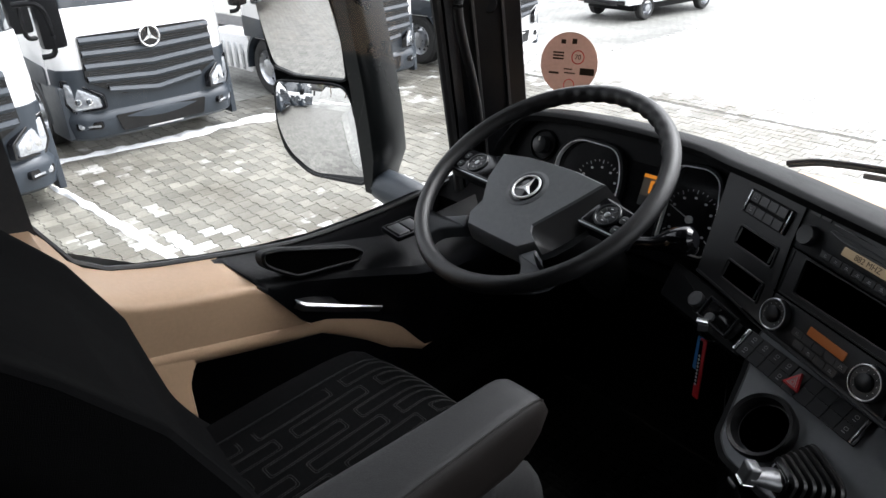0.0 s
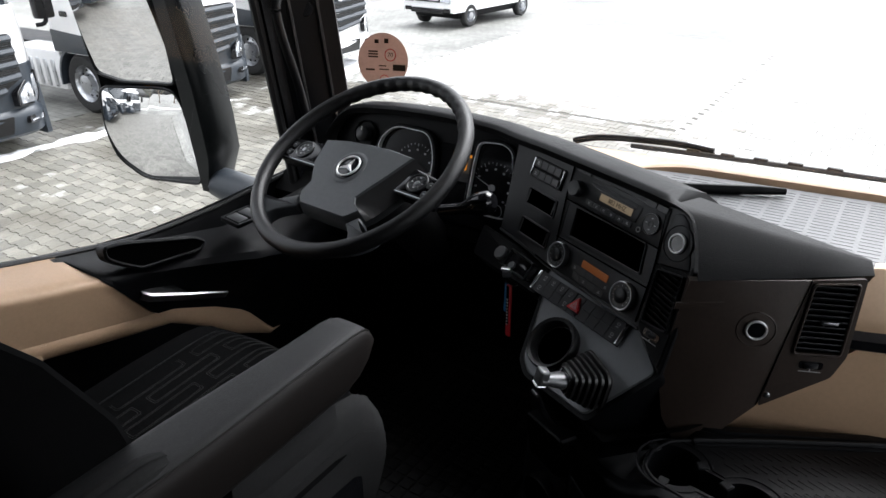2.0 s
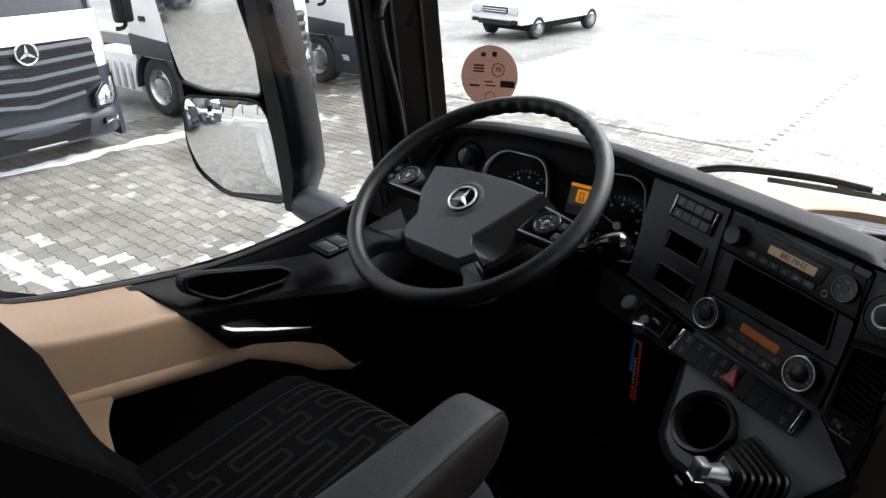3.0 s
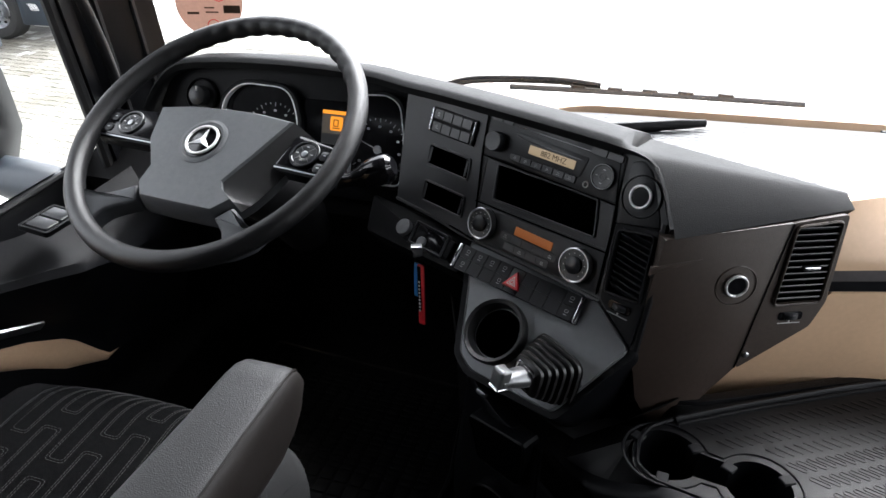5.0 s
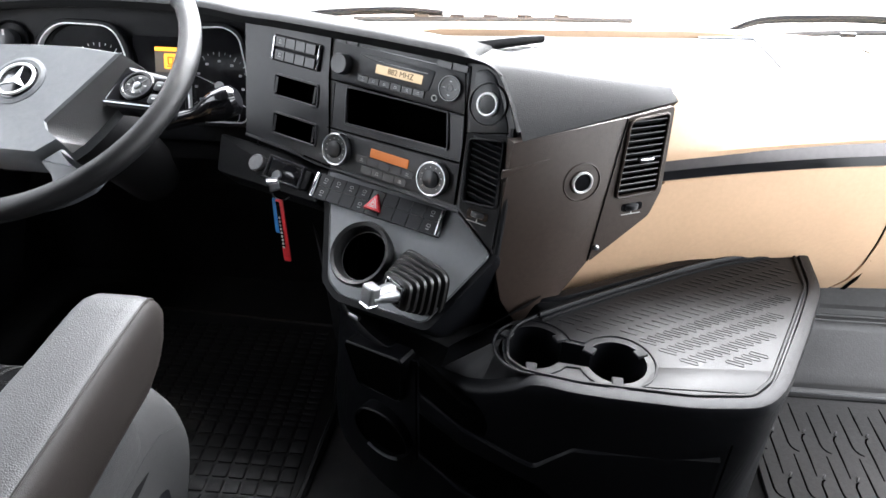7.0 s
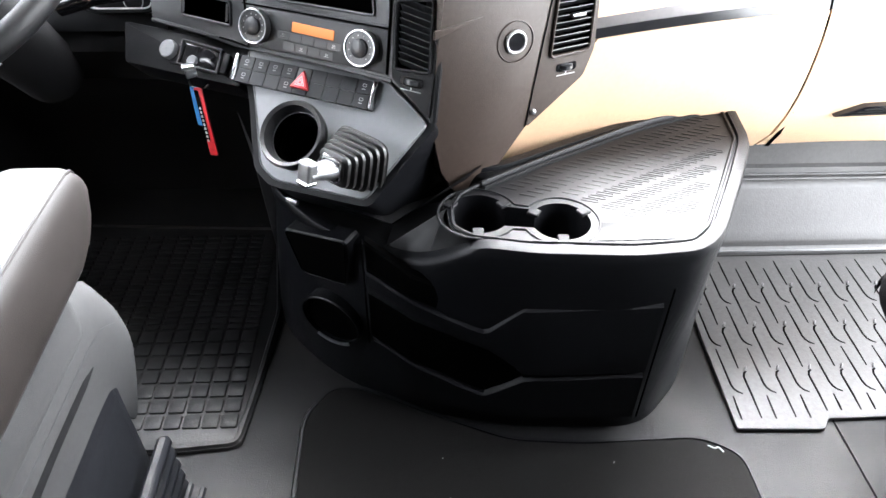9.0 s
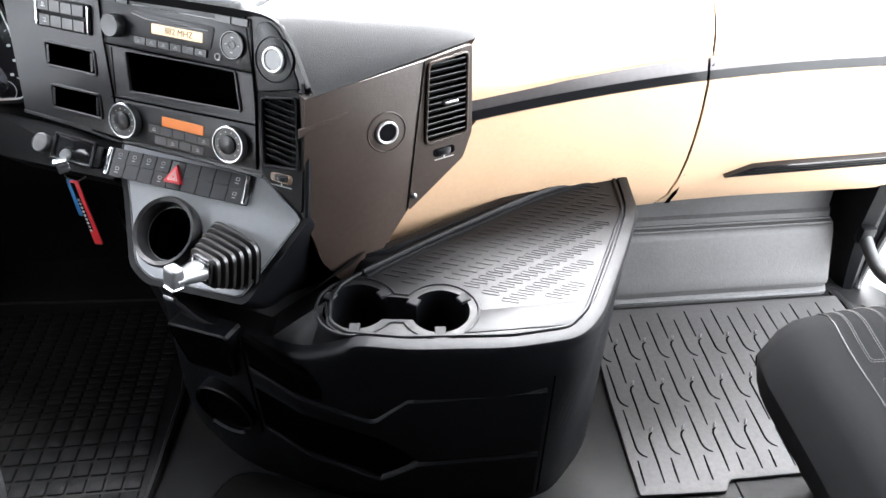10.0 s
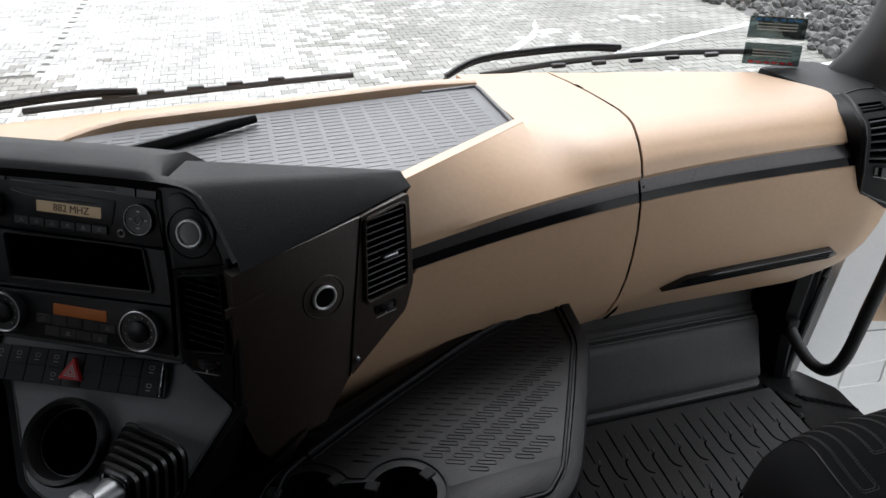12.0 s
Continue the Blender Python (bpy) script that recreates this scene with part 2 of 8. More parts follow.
YARD = paved("far_paving")
SNOW = material("old_snow", (0.85, 0.86, 0.88), 0.6, grain=0.6, grain_size=30, vary=0.08, stain=((0.45, 0.44, 0.42), 3, 0.55, 0.75))
TRUCKGREY = material("dark_grey_truck_plastic", (0.026, 0.033, 0.042), 0.42)
TYRE = material("tyre_rubber", (0.02, 0.02, 0.02), 0.75, grain=0.4, grain_size=120)
LAMP = material("lamp_glass", (0.5, 0.52, 0.55), 0.12, metal=0.6, coat=1.0, vary=0.4, vary_size=25)
SCREEN = material("truck_windscreen", (0.03, 0.035, 0.04), 0.06, coat=0.5)
STICKER = material("round_paper_sticker", (0.62, 0.46, 0.38), 0.7)


def paper(m, colour, share):
    """Thin paper: part of the light falls through from behind."""
    t = m.node_tree
    tr, mx, out = t.nodes.new("ShaderNodeBsdfTranslucent"), t.nodes.new("ShaderNodeMixShader"), t.nodes["Material Output"]
    tr.inputs["Color"].default_value = (*colour, 1)
    mx.inputs[0].default_value = share
    t.links.new(t.nodes["Principled BSDF"].outputs[0], mx.inputs[1])
    t.links.new(tr.outputs[0], mx.inputs[2])
    t.links.new(mx.outputs[0], out.inputs["Surface"])


paper(STICKER, (0.50, 0.38, 0.33), 0.55)
LEAF = material("foliage", (0.06, 0.08, 0.04), 0.7, random_amount=0.4)
BARK = material("bark", (0.10, 0.08, 0.06), 0.9, grain=0.8, grain_size=30)
GRAVEL = material("dark_gravel", (0.10, 0.10, 0.095), 0.9, grain=0.9, grain_size=30, vary=0.5, vary_size=12)


# ---- shape helpers ----
def smooth(me, angle=38):
    for p in me.polygons:
        p.use_smooth = True
    me.set_sharp_from_angle(angle=radians(angle))


def mesh_of(name, bm, mat, angle=38):
    bmesh.ops.recalc_face_normals(bm, faces=bm.faces)
    me = bpy.data.meshes.new(name)
    bm.to_mesh(me)
    bm.free()
    me.materials.append(mat)
    smooth(me, angle)
    return me


def part(name, bm, mat, parent, label="", angle=38):
    """One mesh object under a thing or a part; the mesh is in world coordinates."""
    ob = new(name, mesh_of(name, bm, mat, angle))
    ob.parent = parent
    if parent.parent is None:
        ob.matrix_parent_inverse = parent.matrix_basis.inverted()
    if label:
        tagged(ob, label)
    return ob


def thing(name, at, label, category, group=""):
    ob = new(name)
    ob.matrix_basis = Matrix.Translation(at)
    ob.empty_display_size = 0.05
    return tagged(ob, label, category, group)


def solid(name, bm, mat, label, category, group="", kind="", angle=38):
    return tagged(new(name, mesh_of(name, bm, mat, angle)), label, category, group, kind)


def B():
    return bmesh.new()


def axes(o, u, n):
    u, n = Vector(u).normalized(), Vector(n).normalized()
    v = n.cross(u).normalized()
    u = v.cross(n)
    return Matrix(((u.x, v.x, n.x, o[0]), (u.y, v.y, n.y, o[1]), (u.z, v.z, n.z, o[2]), (0, 0, 0, 1)))


I4 = Matrix.Identity(4)
FAS = axes((-0.162, 0.581, 0.676), (0.878, -0.479, 0), (-0.449, -0.822, 0.35))
LOW = axes((-0.189, 0.525, 0.519), (0.909, -0.417, 0), (-0.281, -0.613, 0.739))
SID = axes((0.163, 0.506, 0.581), (0.919, 0.395, 0), (0.393, -0.915, 0.096))
INS = axes((-0.469, 0.777, 0.72), (1, 0, 0), (0, -0.94, 0.34))


def offset(poly, d):
    """The polygon (anticlockwise) moved inwards by d."""
    out, n = [], len(poly)
    for i in range(n):
        a, b, c = Vector(poly[i - 1]), Vector(poly[i]), Vector(poly[(i + 1) % n])
        e1, e2 = (b - a), (c - b)
        if e1.length < 1e-7 or e2.length < 1e-7:
            out.append((b.x, b.y))
            continue
        n1, n2 = Vector((-e1.y, e1.x)).normalized(), Vector((-e2.y, e2.x)).normalized()
        m = n1 + n2
        k = d / max(0.35, m.length / 2)
        m = m.normalized() * k
        out.append((b.x + m.x, b.y + m.y))
    return out


def ccw(poly):
    area = sum(poly[i - 1][0] * poly[i][1] - poly[i][0] * poly[i - 1][1] for i in range(len(poly)))
    return list(poly) if area > 0 else list(reversed(poly))


def rounded(pts, r, seg=4):
    pts = ccw(pts)
    out, n = [], len(pts)
    for i in range(n):
        a, b, c = Vector(pts[i - 1]), Vector(pts[i]), Vector(pts[(i + 1) % n])
        ra = r[i] if isinstance(r, (list, tuple)) else r
        k = min(ra, (a - b).length * 0.48, (c - b).length * 0.48)
        p, q = b + (a - b).normalized() * k, b + (c - b).normalized() * k
        for s in range(seg + 1):
            t = s / seg
            w = p * (1 - t) ** 2 + b * 2 * t * (1 - t) + q * t * t
            out.append((w.x, w.y))
    return out


def rrect(cx, cy, w, h, r=0.004, seg=3):
    x, y = w / 2, h / 2
    return rounded([(cx - x, cy - y), (cx + x, cy - y), (cx + x, cy + y), (cx - x, cy + y)], r, seg)


def disc(cx, cy, rx, ry=None, seg=24):
    ry = ry or rx
    return [(cx + rx * math.cos(2 * math.pi * i / seg), cy + ry * math.sin(2 * math.pi * i / seg)) for i in range(seg)]


def ring(bm, m, poly, z):
    return [bm.verts.new(m @ Vector((x, y, z))) for x, y in poly]


def bridge(bm, a, b):
    n = len(a)
    for i in range(n):
        bm.faces.new((a[i - 1], a[i], b[i], b[i - 1]))


def slab(bm, m, poly, z0, z1, bevel=0.0, back=True):
    """A flat plate with the outline poly from z0 to z1, its front edge bevelled."""
    poly = ccw(poly)
    lo = ring(bm, m, poly, z0)
    if bevel:
        mid, top = ring(bm, m, poly, z1 - bevel), ring(bm, m, offset(poly, bevel), z1)
        soft = ring(bm, m, offset(poly, bevel * 0.3), z1 - bevel * 0.3)
        bridge(bm, lo, mid)
        bridge(bm, mid, soft)
        bridge(bm, soft, top)
    else:
        top = ring(bm, m, poly, z1)
        bridge(bm, lo, top)
    bm.faces.new(top)
    if back:
        bm.faces.new(list(reversed(lo)))


def rim(bm, m, poly, width, z0, z1, bevel=0.001):
    """A frame along the outline poly, width broad inwards."""
    poly = ccw(poly)
    inner = offset(poly, width)
    a, b = ring(bm, m, poly, z0), ring(bm, m, poly, z1 - bevel)
    c, d = ring(bm, m, offset(poly, bevel), z1), ring(bm, m, offset(poly, width - bevel), z1)
    e, f = ring(bm, m, inner, z1 - bevel), ring(bm, m, inner, z0)
    for p, q in ((a, b), (b, c), (c, d), (d, e), (e, f), (f, a)):
        bridge(bm, p, q)


def well(bm, m, poly, z0, z1, taper=0.0):
    """The inside of a recess: walls from z1 down to z0 and its floor."""
    poly = ccw(poly)
    a, b = ring(bm, m, poly, z1), ring(bm, m, offset(poly, taper) if taper else poly, z0)
    bridge(bm, b, a)
    bm.faces.new(b)


def holed(bm, m, outer, holes, z0, z1):
    """A plate whose front has openings cut through it."""
    edges = []
    for poly in [outer] + holes:
        vs = ring(bm, m, ccw(poly), z1)
        edges += [bm.edges.new((vs[i - 1], vs[i])) for i in range(len(vs))]
        if poly is outer:
            bridge(bm, ring(bm, m, ccw(poly), z0), vs)
    bmesh.ops.triangle_fill(bm, edges=edges, use_beauty=True, use_dissolve=False)


def lathe(bm, m, prof, seg=24, close=True):
    rings = [ring(bm, m, disc(0, 0, max(r, 1e-4), seg=seg), z) for r, z in prof]
    for a, b in zip(rings, rings[1:]):
        bridge(bm, a, b)
    if close:
        bm.faces.new(rings[-1])
        bm.faces.new(list(reversed(rings[0])))


def tube(bm, pts, r, seg=8, closed=False, flat=1.0, up=(0, 0, 1)):
    """A round bar along pts; r may be one radius or one each; flat squeezes it across."""
    pts = [Vector(p) for p in pts]
    n, rings = len(pts), []
    for i, p in enumerate(pts):
        a = pts[i - 1] if (i or closed) else p
        b = pts[(i + 1) % n] if (i < n - 1 or closed) else p
        d = (b - a).normalized()
        s = d.cross(Vector(up))
        s = s.normalized() if s.length > 1e-4 else d.orthogonal().normalized()
        w = s.cross(d)
        k = r[i] if isinstance(r, (list, tuple)) else r
        rings.append([bm.verts.new(p + s * k * math.cos(2 * math.pi * j / seg) + w * k * flat * math.sin(2 * math.pi * j / seg)) for j in range(seg)])
    for a, b in zip(rings, rings[1:]):
        bridge(bm, a, b)
    if closed:
        bridge(bm, rings[-1], rings[0])
    else:
        bm.faces.new(rings[-1])
        bm.faces.new(list(reversed(rings[0])))


def loft(bm, sections, closed=False, caps=False):
    """A skin over rows of points, each row with as many points."""
    rows = [[bm.verts.new(Vector(p)) for p in s] for s in sections]
    for a, b in zip(rows, rows[1:]):
        k = len(a)
        for i in range(0 if closed else 1, k):
            bm.faces.new((a[i - 1], a[i], b[i], b[i - 1]))
    if caps:
        bm.faces.new(list(reversed(rows[0])))
        bm.faces.new(rows[-1])


def block(bm, m, size, bevel=0.01, seg=2):
    """A rounded box, its middle at m."""
    made = bmesh.ops.create_cube(bm, size=1.0, matrix=m @ Matrix.Diagonal((*size, 1)))
    edges = list({e for v in made["verts"] for e in v.link_edges})
    if bevel:
        bmesh.ops.bevel(bm, geom=edges, offset=bevel, segments=seg, affect="EDGES", profile=0.6)


def spline(pts, n=6):
    """Smooth way through pts (Catmull-Rom)."""
    pts = [Vector(p) for p in pts]
    out = []
    for i in range(len(pts) - 1):
        a, b, c, d = pts[max(i - 1, 0)], pts[i], pts[i + 1], pts[min(i + 2, len(pts) - 1)]
        for s in range(n):
            t = s / n
            out.append(0.5 * (2 * b + (c - a) * t + (2 * a - 5 * b + 4 * c - d) * t * t + (3 * b - a - 3 * c + d) * t ** 3))
    out.append(pts[-1])
    return out


def lettering(name, text, m, size, mat, parent):
    cu = bpy.data.curves.new(name, "FONT")
    cu.body, cu.size, cu.align_x, cu.align_y, cu.extrude = text, size, "CENTER", "CENTER", 0.0002
    tmp = bpy.data.objects.new(name, cu)
    me = bpy.data.meshes.new_from_object(tmp)
    me.transform(m)
    me.materials.append(mat)
    ob = new(name, me)
    ob.parent = parent
    if parent.parent is None:
        ob.matrix_parent_inverse = parent.matrix_basis.inverted()
    bpy.data.objects.remove(tmp)
    return ob


def at(m, x, y, z=0.0, turn=0.0):
    return m @ Matrix.Translation((x, y, z)) @ Matrix.Rotation(radians(turn), 4, "Z")


def inside_poly(x, y, poly):
    hit = False
    for i in range(len(poly)):
        (xa, ya), (xb, yb) = poly[i - 1], poly[i]
        if (ya > y) != (yb > y) and x < (xb - xa) * (y - ya) / (yb - ya) + xa:
            hit = not hit
    return hit


# ---- large structure: the cab ----
def plate(name, pts, axis, a, b, mat, label, category="wall"):
    """An upright or level plate with the outline pts, between a and b along an axis."""
    bm = B()
    put = {"x": lambda p, q, d: (d, p, q), "y": lambda p, q, d: (p, d, q), "z": lambda p, q, d: (p, q, d)}[axis]
    lo, hi = [[bm.verts.new(put(p, q, d)) for p, q in pts] for d in (a, b)]
    bridge(bm, lo, hi)
    bm.faces.new(hi)
    bm.faces.new(list(reversed(lo)))
    return solid(name, bm, mat, label, category, kind="structure")


plate("floor", [(-1.24, -1.7), (1.24, -1.7), (1.24, 1.14), (-1.24, 1.14)], "z", -0.06, 0.0, FLOORMAT, "dark grey grained rubber cab floor lining", "floor")
plate("ceiling", [(-1.24, -1.75), (1.24, -1.75), (1.24, 0.95), (-1.24, 0.95)], "z", 1.92, 1.98, LINING, "unseen cab headlining, darkened to cut bounced light", "ceiling")
plate("wall_rear", [(-1.24, -0.06), (1.24, -0.06), (1.24, 1.92), (-1.24, 1.92)], "y", -1.75, -1.70, LINING, "unseen rear cab wall, darkened to cut bounced light")
plate("wall_left", [(-1.70, -0.06), (-0.33, -0.06), (-0.27, 0.6), (-0.238, 0.70), (-0.240, 0.80), (-0.25, 1.30), (-0.20, 1.36), (0.72, 1.36), (0.72, 1.92), (-1.70, 1.92)], "x", -1.24, -1.18, LINING, "dark grey lined cab side wall behind the driver")
plate("wall_right", [(-1.70, -0.06), (-0.33, -0.06), (-0.33, 1.50), (0.66, 1.50), (0.66, 1.92), (-1.70, 1.92)], "x", 1.18, 1.24, LINING, "dark grey lined cab side wall with open doorway")
plate("wall_left.001", [(0.72, -0.5), (1.15, -0.5), (1.15, 0.56), (0.72, 0.5)], "x", -1.24, -1.17, BLACK, "dark lower side wall beside the footwell")
plate("wall_right.001", [(0.80, -0.5), (1.15, -0.5), (1.15, 0.6), (0.80, 0.55)], "x", 1.19, 1.24, BLACK, "dark lower side wall beside the footwell")
plate("wall_front", [(-1.24, -0.5), (1.24, -0.5), (1.24, 0.30), (0.72, 0.58), (-0.72, 0.58), (-1.24, 0.30)], "y", 1.12, 1.18, BLACK, "dark bulkhead under the windscreen")
plate("wall_front.001", [(-1.24, 1.62), (1.24, 1.62), (1.24, 1.92), (-1.24, 1.92)], "y", 0.86, 0.95, LINING, "padded header above the windscreen")


def screen_y(x, z):
    return 1.24 - 0.30 * (abs(x) / 1.2) ** 2.4 - 0.22 * (z - 0.6)


bm = B()
loft(bm, [[(x, screen_y(x, z), z) for x in np.linspace(-1.2, 1.2, 25)] for z in np.linspace(0.58, 1.66, 8)])
glass = tagged(new("window_windscreen", mesh_of("window_windscreen", bm, GLASS)), "large clear curved windscreen", "windscreen", kind="structure")
glass.visible_shadow = False

# A-pillars: broad dark uprights that lean back, with a round cap on the driver's one
for side, lab in ((-1, "dark driver-side A-pillar trim"), (1, "dark passenger-side A-pillar trim")):
    bm = B()
    rows = []
    for z in np.linspace(0.5, 1.8, 24):
        y0 = 0.86 - 0.16 * (z - 0.6)
        lean = 0.10 * (z - 0.6)
        prof = [(1.21, y0 - 0.06), (1.155, y0 - 0.135), (1.125, y0 - 0.13), (1.135, y0 - 0.09), (1.115, y0 - 0.05), (1.10, y0 + 0.03), (1.085, y0 + 0.08), (1.11, y0 + 0.11), (1.21, y0 + 0.08)]
        if side > 0:
            foot = 0.055 * max(0.0, (0.79 - z) / 0.12) ** 1.6
            yr, yf = -0.05 * (z - 0.6), y0
            lx = 0.12 * max(0.0, z - 0.66)
            prof = [(1.34, 0.79 + yr), (1.280 - lx, 0.715 + yr), (1.264 - lx, 0.703 + yr), (1.258 - lx, 0.715 + yr), (1.262 - lx * 0.7, 0.76 + yr), (1.270, yf - 0.025), (1.276, yf + 0.025 + foot), (1.292, yf + 0.05 + foot), (1.34, yf + 0.04)]
        rows.append([(side * (x - lean * 0.3), y, z) for x, y in prof])
    loft(bm, rows, closed=True, caps=True)
    pil = thing("a_pillar", (side * 1.15, 0.8, 0.5), lab, "pillar trim")
    part("pillar_trim", bm, BLACK if side < 0 else BUTTON, pil)
    bm = B()
    tube(bm, [(side * ((1.142 if side < 0 else 1.263) - (0.03 if side < 0 else 0.13) * (z - 0.6)), 0.722 - 0.16 * (z - 0.6) if side < 0 else 0.700 - 0.05 * (z - 0.6), z) for z in np.linspace(0.48, 1.78, 14)], 0.013, 8)
    part("door_seal", bm, RUBBER, pil, "black rubber door seal")
    if side < 0:
        for ox, oy in ((1.116, -0.052), (1.098, 0.030)):
            bm = B()
            tube(bm, [(-(ox - 0.03 * (z - 0.6)), 0.86 - 0.16 * (z - 0.6) + oy, z) for z in np.linspace(0.52, 1.78, 12)], 0.006, 6)
            part("trim_rib", bm, RUBBER, pil)
    if side < 0:
        bm = B()
        lathe(bm, axes((-1.105, 0.80, 0.98), (0, 1, 0), (0.85, -0.5, 0.1)), [(0.021, -0.02), (0.021, 0.008), (0.018, 0.012)], 20)
        part("round_cap", bm, BLACK, pil, "round black cap")


dgh = thing("grab_handle", (-1.11, 0.75, 0.66), "black grab handle on the driver-side pillar", "grab handle")
bm = B()
tube(bm, spline([(-1.125, 0.765, 1.06), (-1.10, 0.725, 1.035), (-1.088, 0.689, 1.005), (-1.087, 0.688, 0.963), (-1.088, 0.706, 0.894), (-1.089, 0.726, 0.835), (-1.091, 0.743, 0.775), (-1.10, 0.765, 0.70), (-1.125, 0.79, 0.66)], 6), 0.0115, 12)
part("bar", bm, LEATHER, dgh)


# ---- driver's door ----
def between(y, rows):
    return float(np.interp(y, [r[0] for r in rows], [r[1] for r in rows]))


SILL = [(-0.36, 0.74), (-0.236, 0.72), (-0.221, 0.680), (-0.204, 0.645), (-0.18, 0.620), (-0.14, 0.597), (-0.06, 0.573), (0.07, 0.546), (0.24, 0.514), (0.34, 0.508), (0.5, 0.508), (0.58, 0.512), (0.80, 0.525)]
CREASE = [(-0.36, 0.50), (-0.12, 0.448), (0.15, 0.385), (0.25, 0.365), (0.36, 0.315), (0.45, 0.26), (0.53, 0.16), (0.8, 0.1)]


def door_x(y, s):
    """How far the trim stands in, from the sill (s = 0) down to the crease (s = 1)."""
    wide = 0.10 * np.clip((y - 0.18) / 0.25, 0, 1) ** 1.5 * np.clip(1.2 - abs(s - 0.12) * 1.6, 0, 1)
    return -1.19 + 0.13 * (1 - (1 - np.clip(s / 0.27, 0, 1)) ** 3.0) + wide - 0.02 * s


door = thing("driver_door", (-1.2, 0.2, 0.0), "closed truck door with beige and black inner trim", "door")
bm = B()
rows = []
for y in np.linspace(-0.36, 0.205, 26):
    z1, z0 = between(y, SILL), between(y, CREASE)
    rows.append([(door_x(y, s), y, max(z0, z1 + (z0 - z1) * s)) for s in [0, 0.01, 0.025, 0.045, 0.07, 0.1, 0.13, 0.17, 0.21, 0.26, 0.32, 0.4, 0.5, 0.6, 0.8, 1.0]])
    if y > 0.06:
        zt = 0.575 - (y - 0.05) * 1.35
        rows[-1] = [(x, yy, min(z, max(zt, z0))) for x, yy, z in rows[-1]]
loft(bm, rows)
part("upper_trim", bm, BEIGE, door, "beige soft-touch door trim")
bm = B()
rows = []
for y in np.linspace(-0.36, 0.56, 30):
    z0 = between(y, CREASE)
    x0 = door_x(y, 1.0)
    th = (1.0 + 0.9 * float(np.clip((y - 0.24) / 0.2, 0, 1))) * float(np.clip((0.565 - y) / 0.12, 0.04, 1))
    rows.append([(x0, y, z0), (x0 + 0.004, y, z0 - 0.010 * th), (x0 + 0.002, y, z0 - 0.024 * th), (x0 - 0.004, y, z0 - 0.036 * th), (x0 - 0.014, y, z0 - 0.044 * th), (x0 - 0.035, y, z0 - 0.046 * th)])
loft(bm, rows)
part("lower_trim", bm, BEIGE, door, "beige lower door trim")
# the trim runs down behind the open door pocket, its inner corner rounded
bm = B()
rows = []
for z in np.linspace(0.06, 0.43, 16):
    y1 = -0.070 + 0.05 * max(0.0, (z - 0.33) / 0.10) ** 2
    x0 = door_x(-0.2, 1.0)
    rows.append([(x0, -0.36, z), (x0 + 0.003, -0.2, z), (x0 + 0.002, y1 - 0.02, z), (x0 - 0.004, y1 - 0.005, z), (x0 - 0.016, y1, z), (x0 - 0.05, y1 + 0.002, z)])
loft(bm, rows)
part("pocket_column", bm, BEIGE, door, "beige trim column beside the door pocket")
bm = B()
rows = []
for y in np.linspace(0.055, 0.80, 40):
    z1, z0 = between(y, SILL), max(between(y, CREASE), 0.575 - (y - 0.05) * 1.35)
    z0 = min(z0, z1 - 0.002)
    full = between(y, CREASE)
    rows.append([(door_x(y, (z1 - z) / (z1 - full)) + 0.004, y, z) for z in np.linspace(z1, z0, 14)])
loft(bm, rows)
part("armrest_trim", bm, BLACK, door, "black plastic armrest and pull-handle trim")
bm = B()
loft(bm, [[(-1.20, y, between(y, SILL) - 0.004), (-1.188, y, between(y, SILL) - 0.02), (-1.17, y, between(y, CREASE) - 0.12), (-1.17, y, -0.02), (-1.24, y, -0.3), (-1.245, y, between(y, SILL) - 0.01)] for y in np.linspace(-0.36, 0.80, 16)], closed=True, caps=True)
part("door_shell", bm, BLACK, door, "dark inner door shell")
# pull recess: rim and a near-black plate as its shade; lever
pk = axes((-1.055, 0.22, 0.53), (0, 1, -0.12), (1, -0.05, 0.25))
bm = B()
rim(bm, pk, rounded([(-0.112, 0.044), (-0.07, 0.044), (0.10, 0.014), (0.128, -0.003), (0.110, -0.024), (-0.040, -0.026), (-0.085, -0.004), (-0.112, 0.016)], 0.012, 4), 0.009, -0.03, 0.006, 0.005)
part("recess_rim", bm, SOFT, door)
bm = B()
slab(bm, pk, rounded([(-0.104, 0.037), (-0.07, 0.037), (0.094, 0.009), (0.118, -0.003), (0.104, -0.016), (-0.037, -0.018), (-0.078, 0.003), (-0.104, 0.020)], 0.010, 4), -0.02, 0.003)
part("pull_shade", bm, DARK, door, "near-black plate shading the pull pocket")
bm = B()
hp = axes((-1.040, 0.255, 0.405), (0, 1, -0.22), (0.62, 0.12, 0.78))
slab(bm, hp, [(-0.092, 0.030), (-0.075, 0.018), (0.0, -0.002), (0.105, -0.026), (0.105, -0.022), (0.010, 0.006), (-0.024, 0.050), (-0.040, 0.052), (-0.094, 0.042)], -0.01, 0.012, 0.002)
part("door_handle", bm, BLACK, door, "black inner door lever with a bright lower edge")
bm = B()
slab(bm, hp, [(-0.092, 0.028), (-0.075, 0.016), (0.0, -0.004), (0.105, -0.028), (0.105, -0.023), (0.004, 0.004), (-0.072, 0.026), (-0.092, 0.038)], -0.008, 0.0145, 0.002)
part("handle_edge", bm, SATIN, door, "satin metal edge of the lever")
bm = B()
ws = axes((-1.008, 0.433, 0.552), (0, 1, 0), (0.12, 0, 1))
rim(bm, ws, rrect(0, 0, 0.085, 0.062, 0.006), 0.005, -0.006, 0.004)
part("switch_frame", bm, BLACK, door)
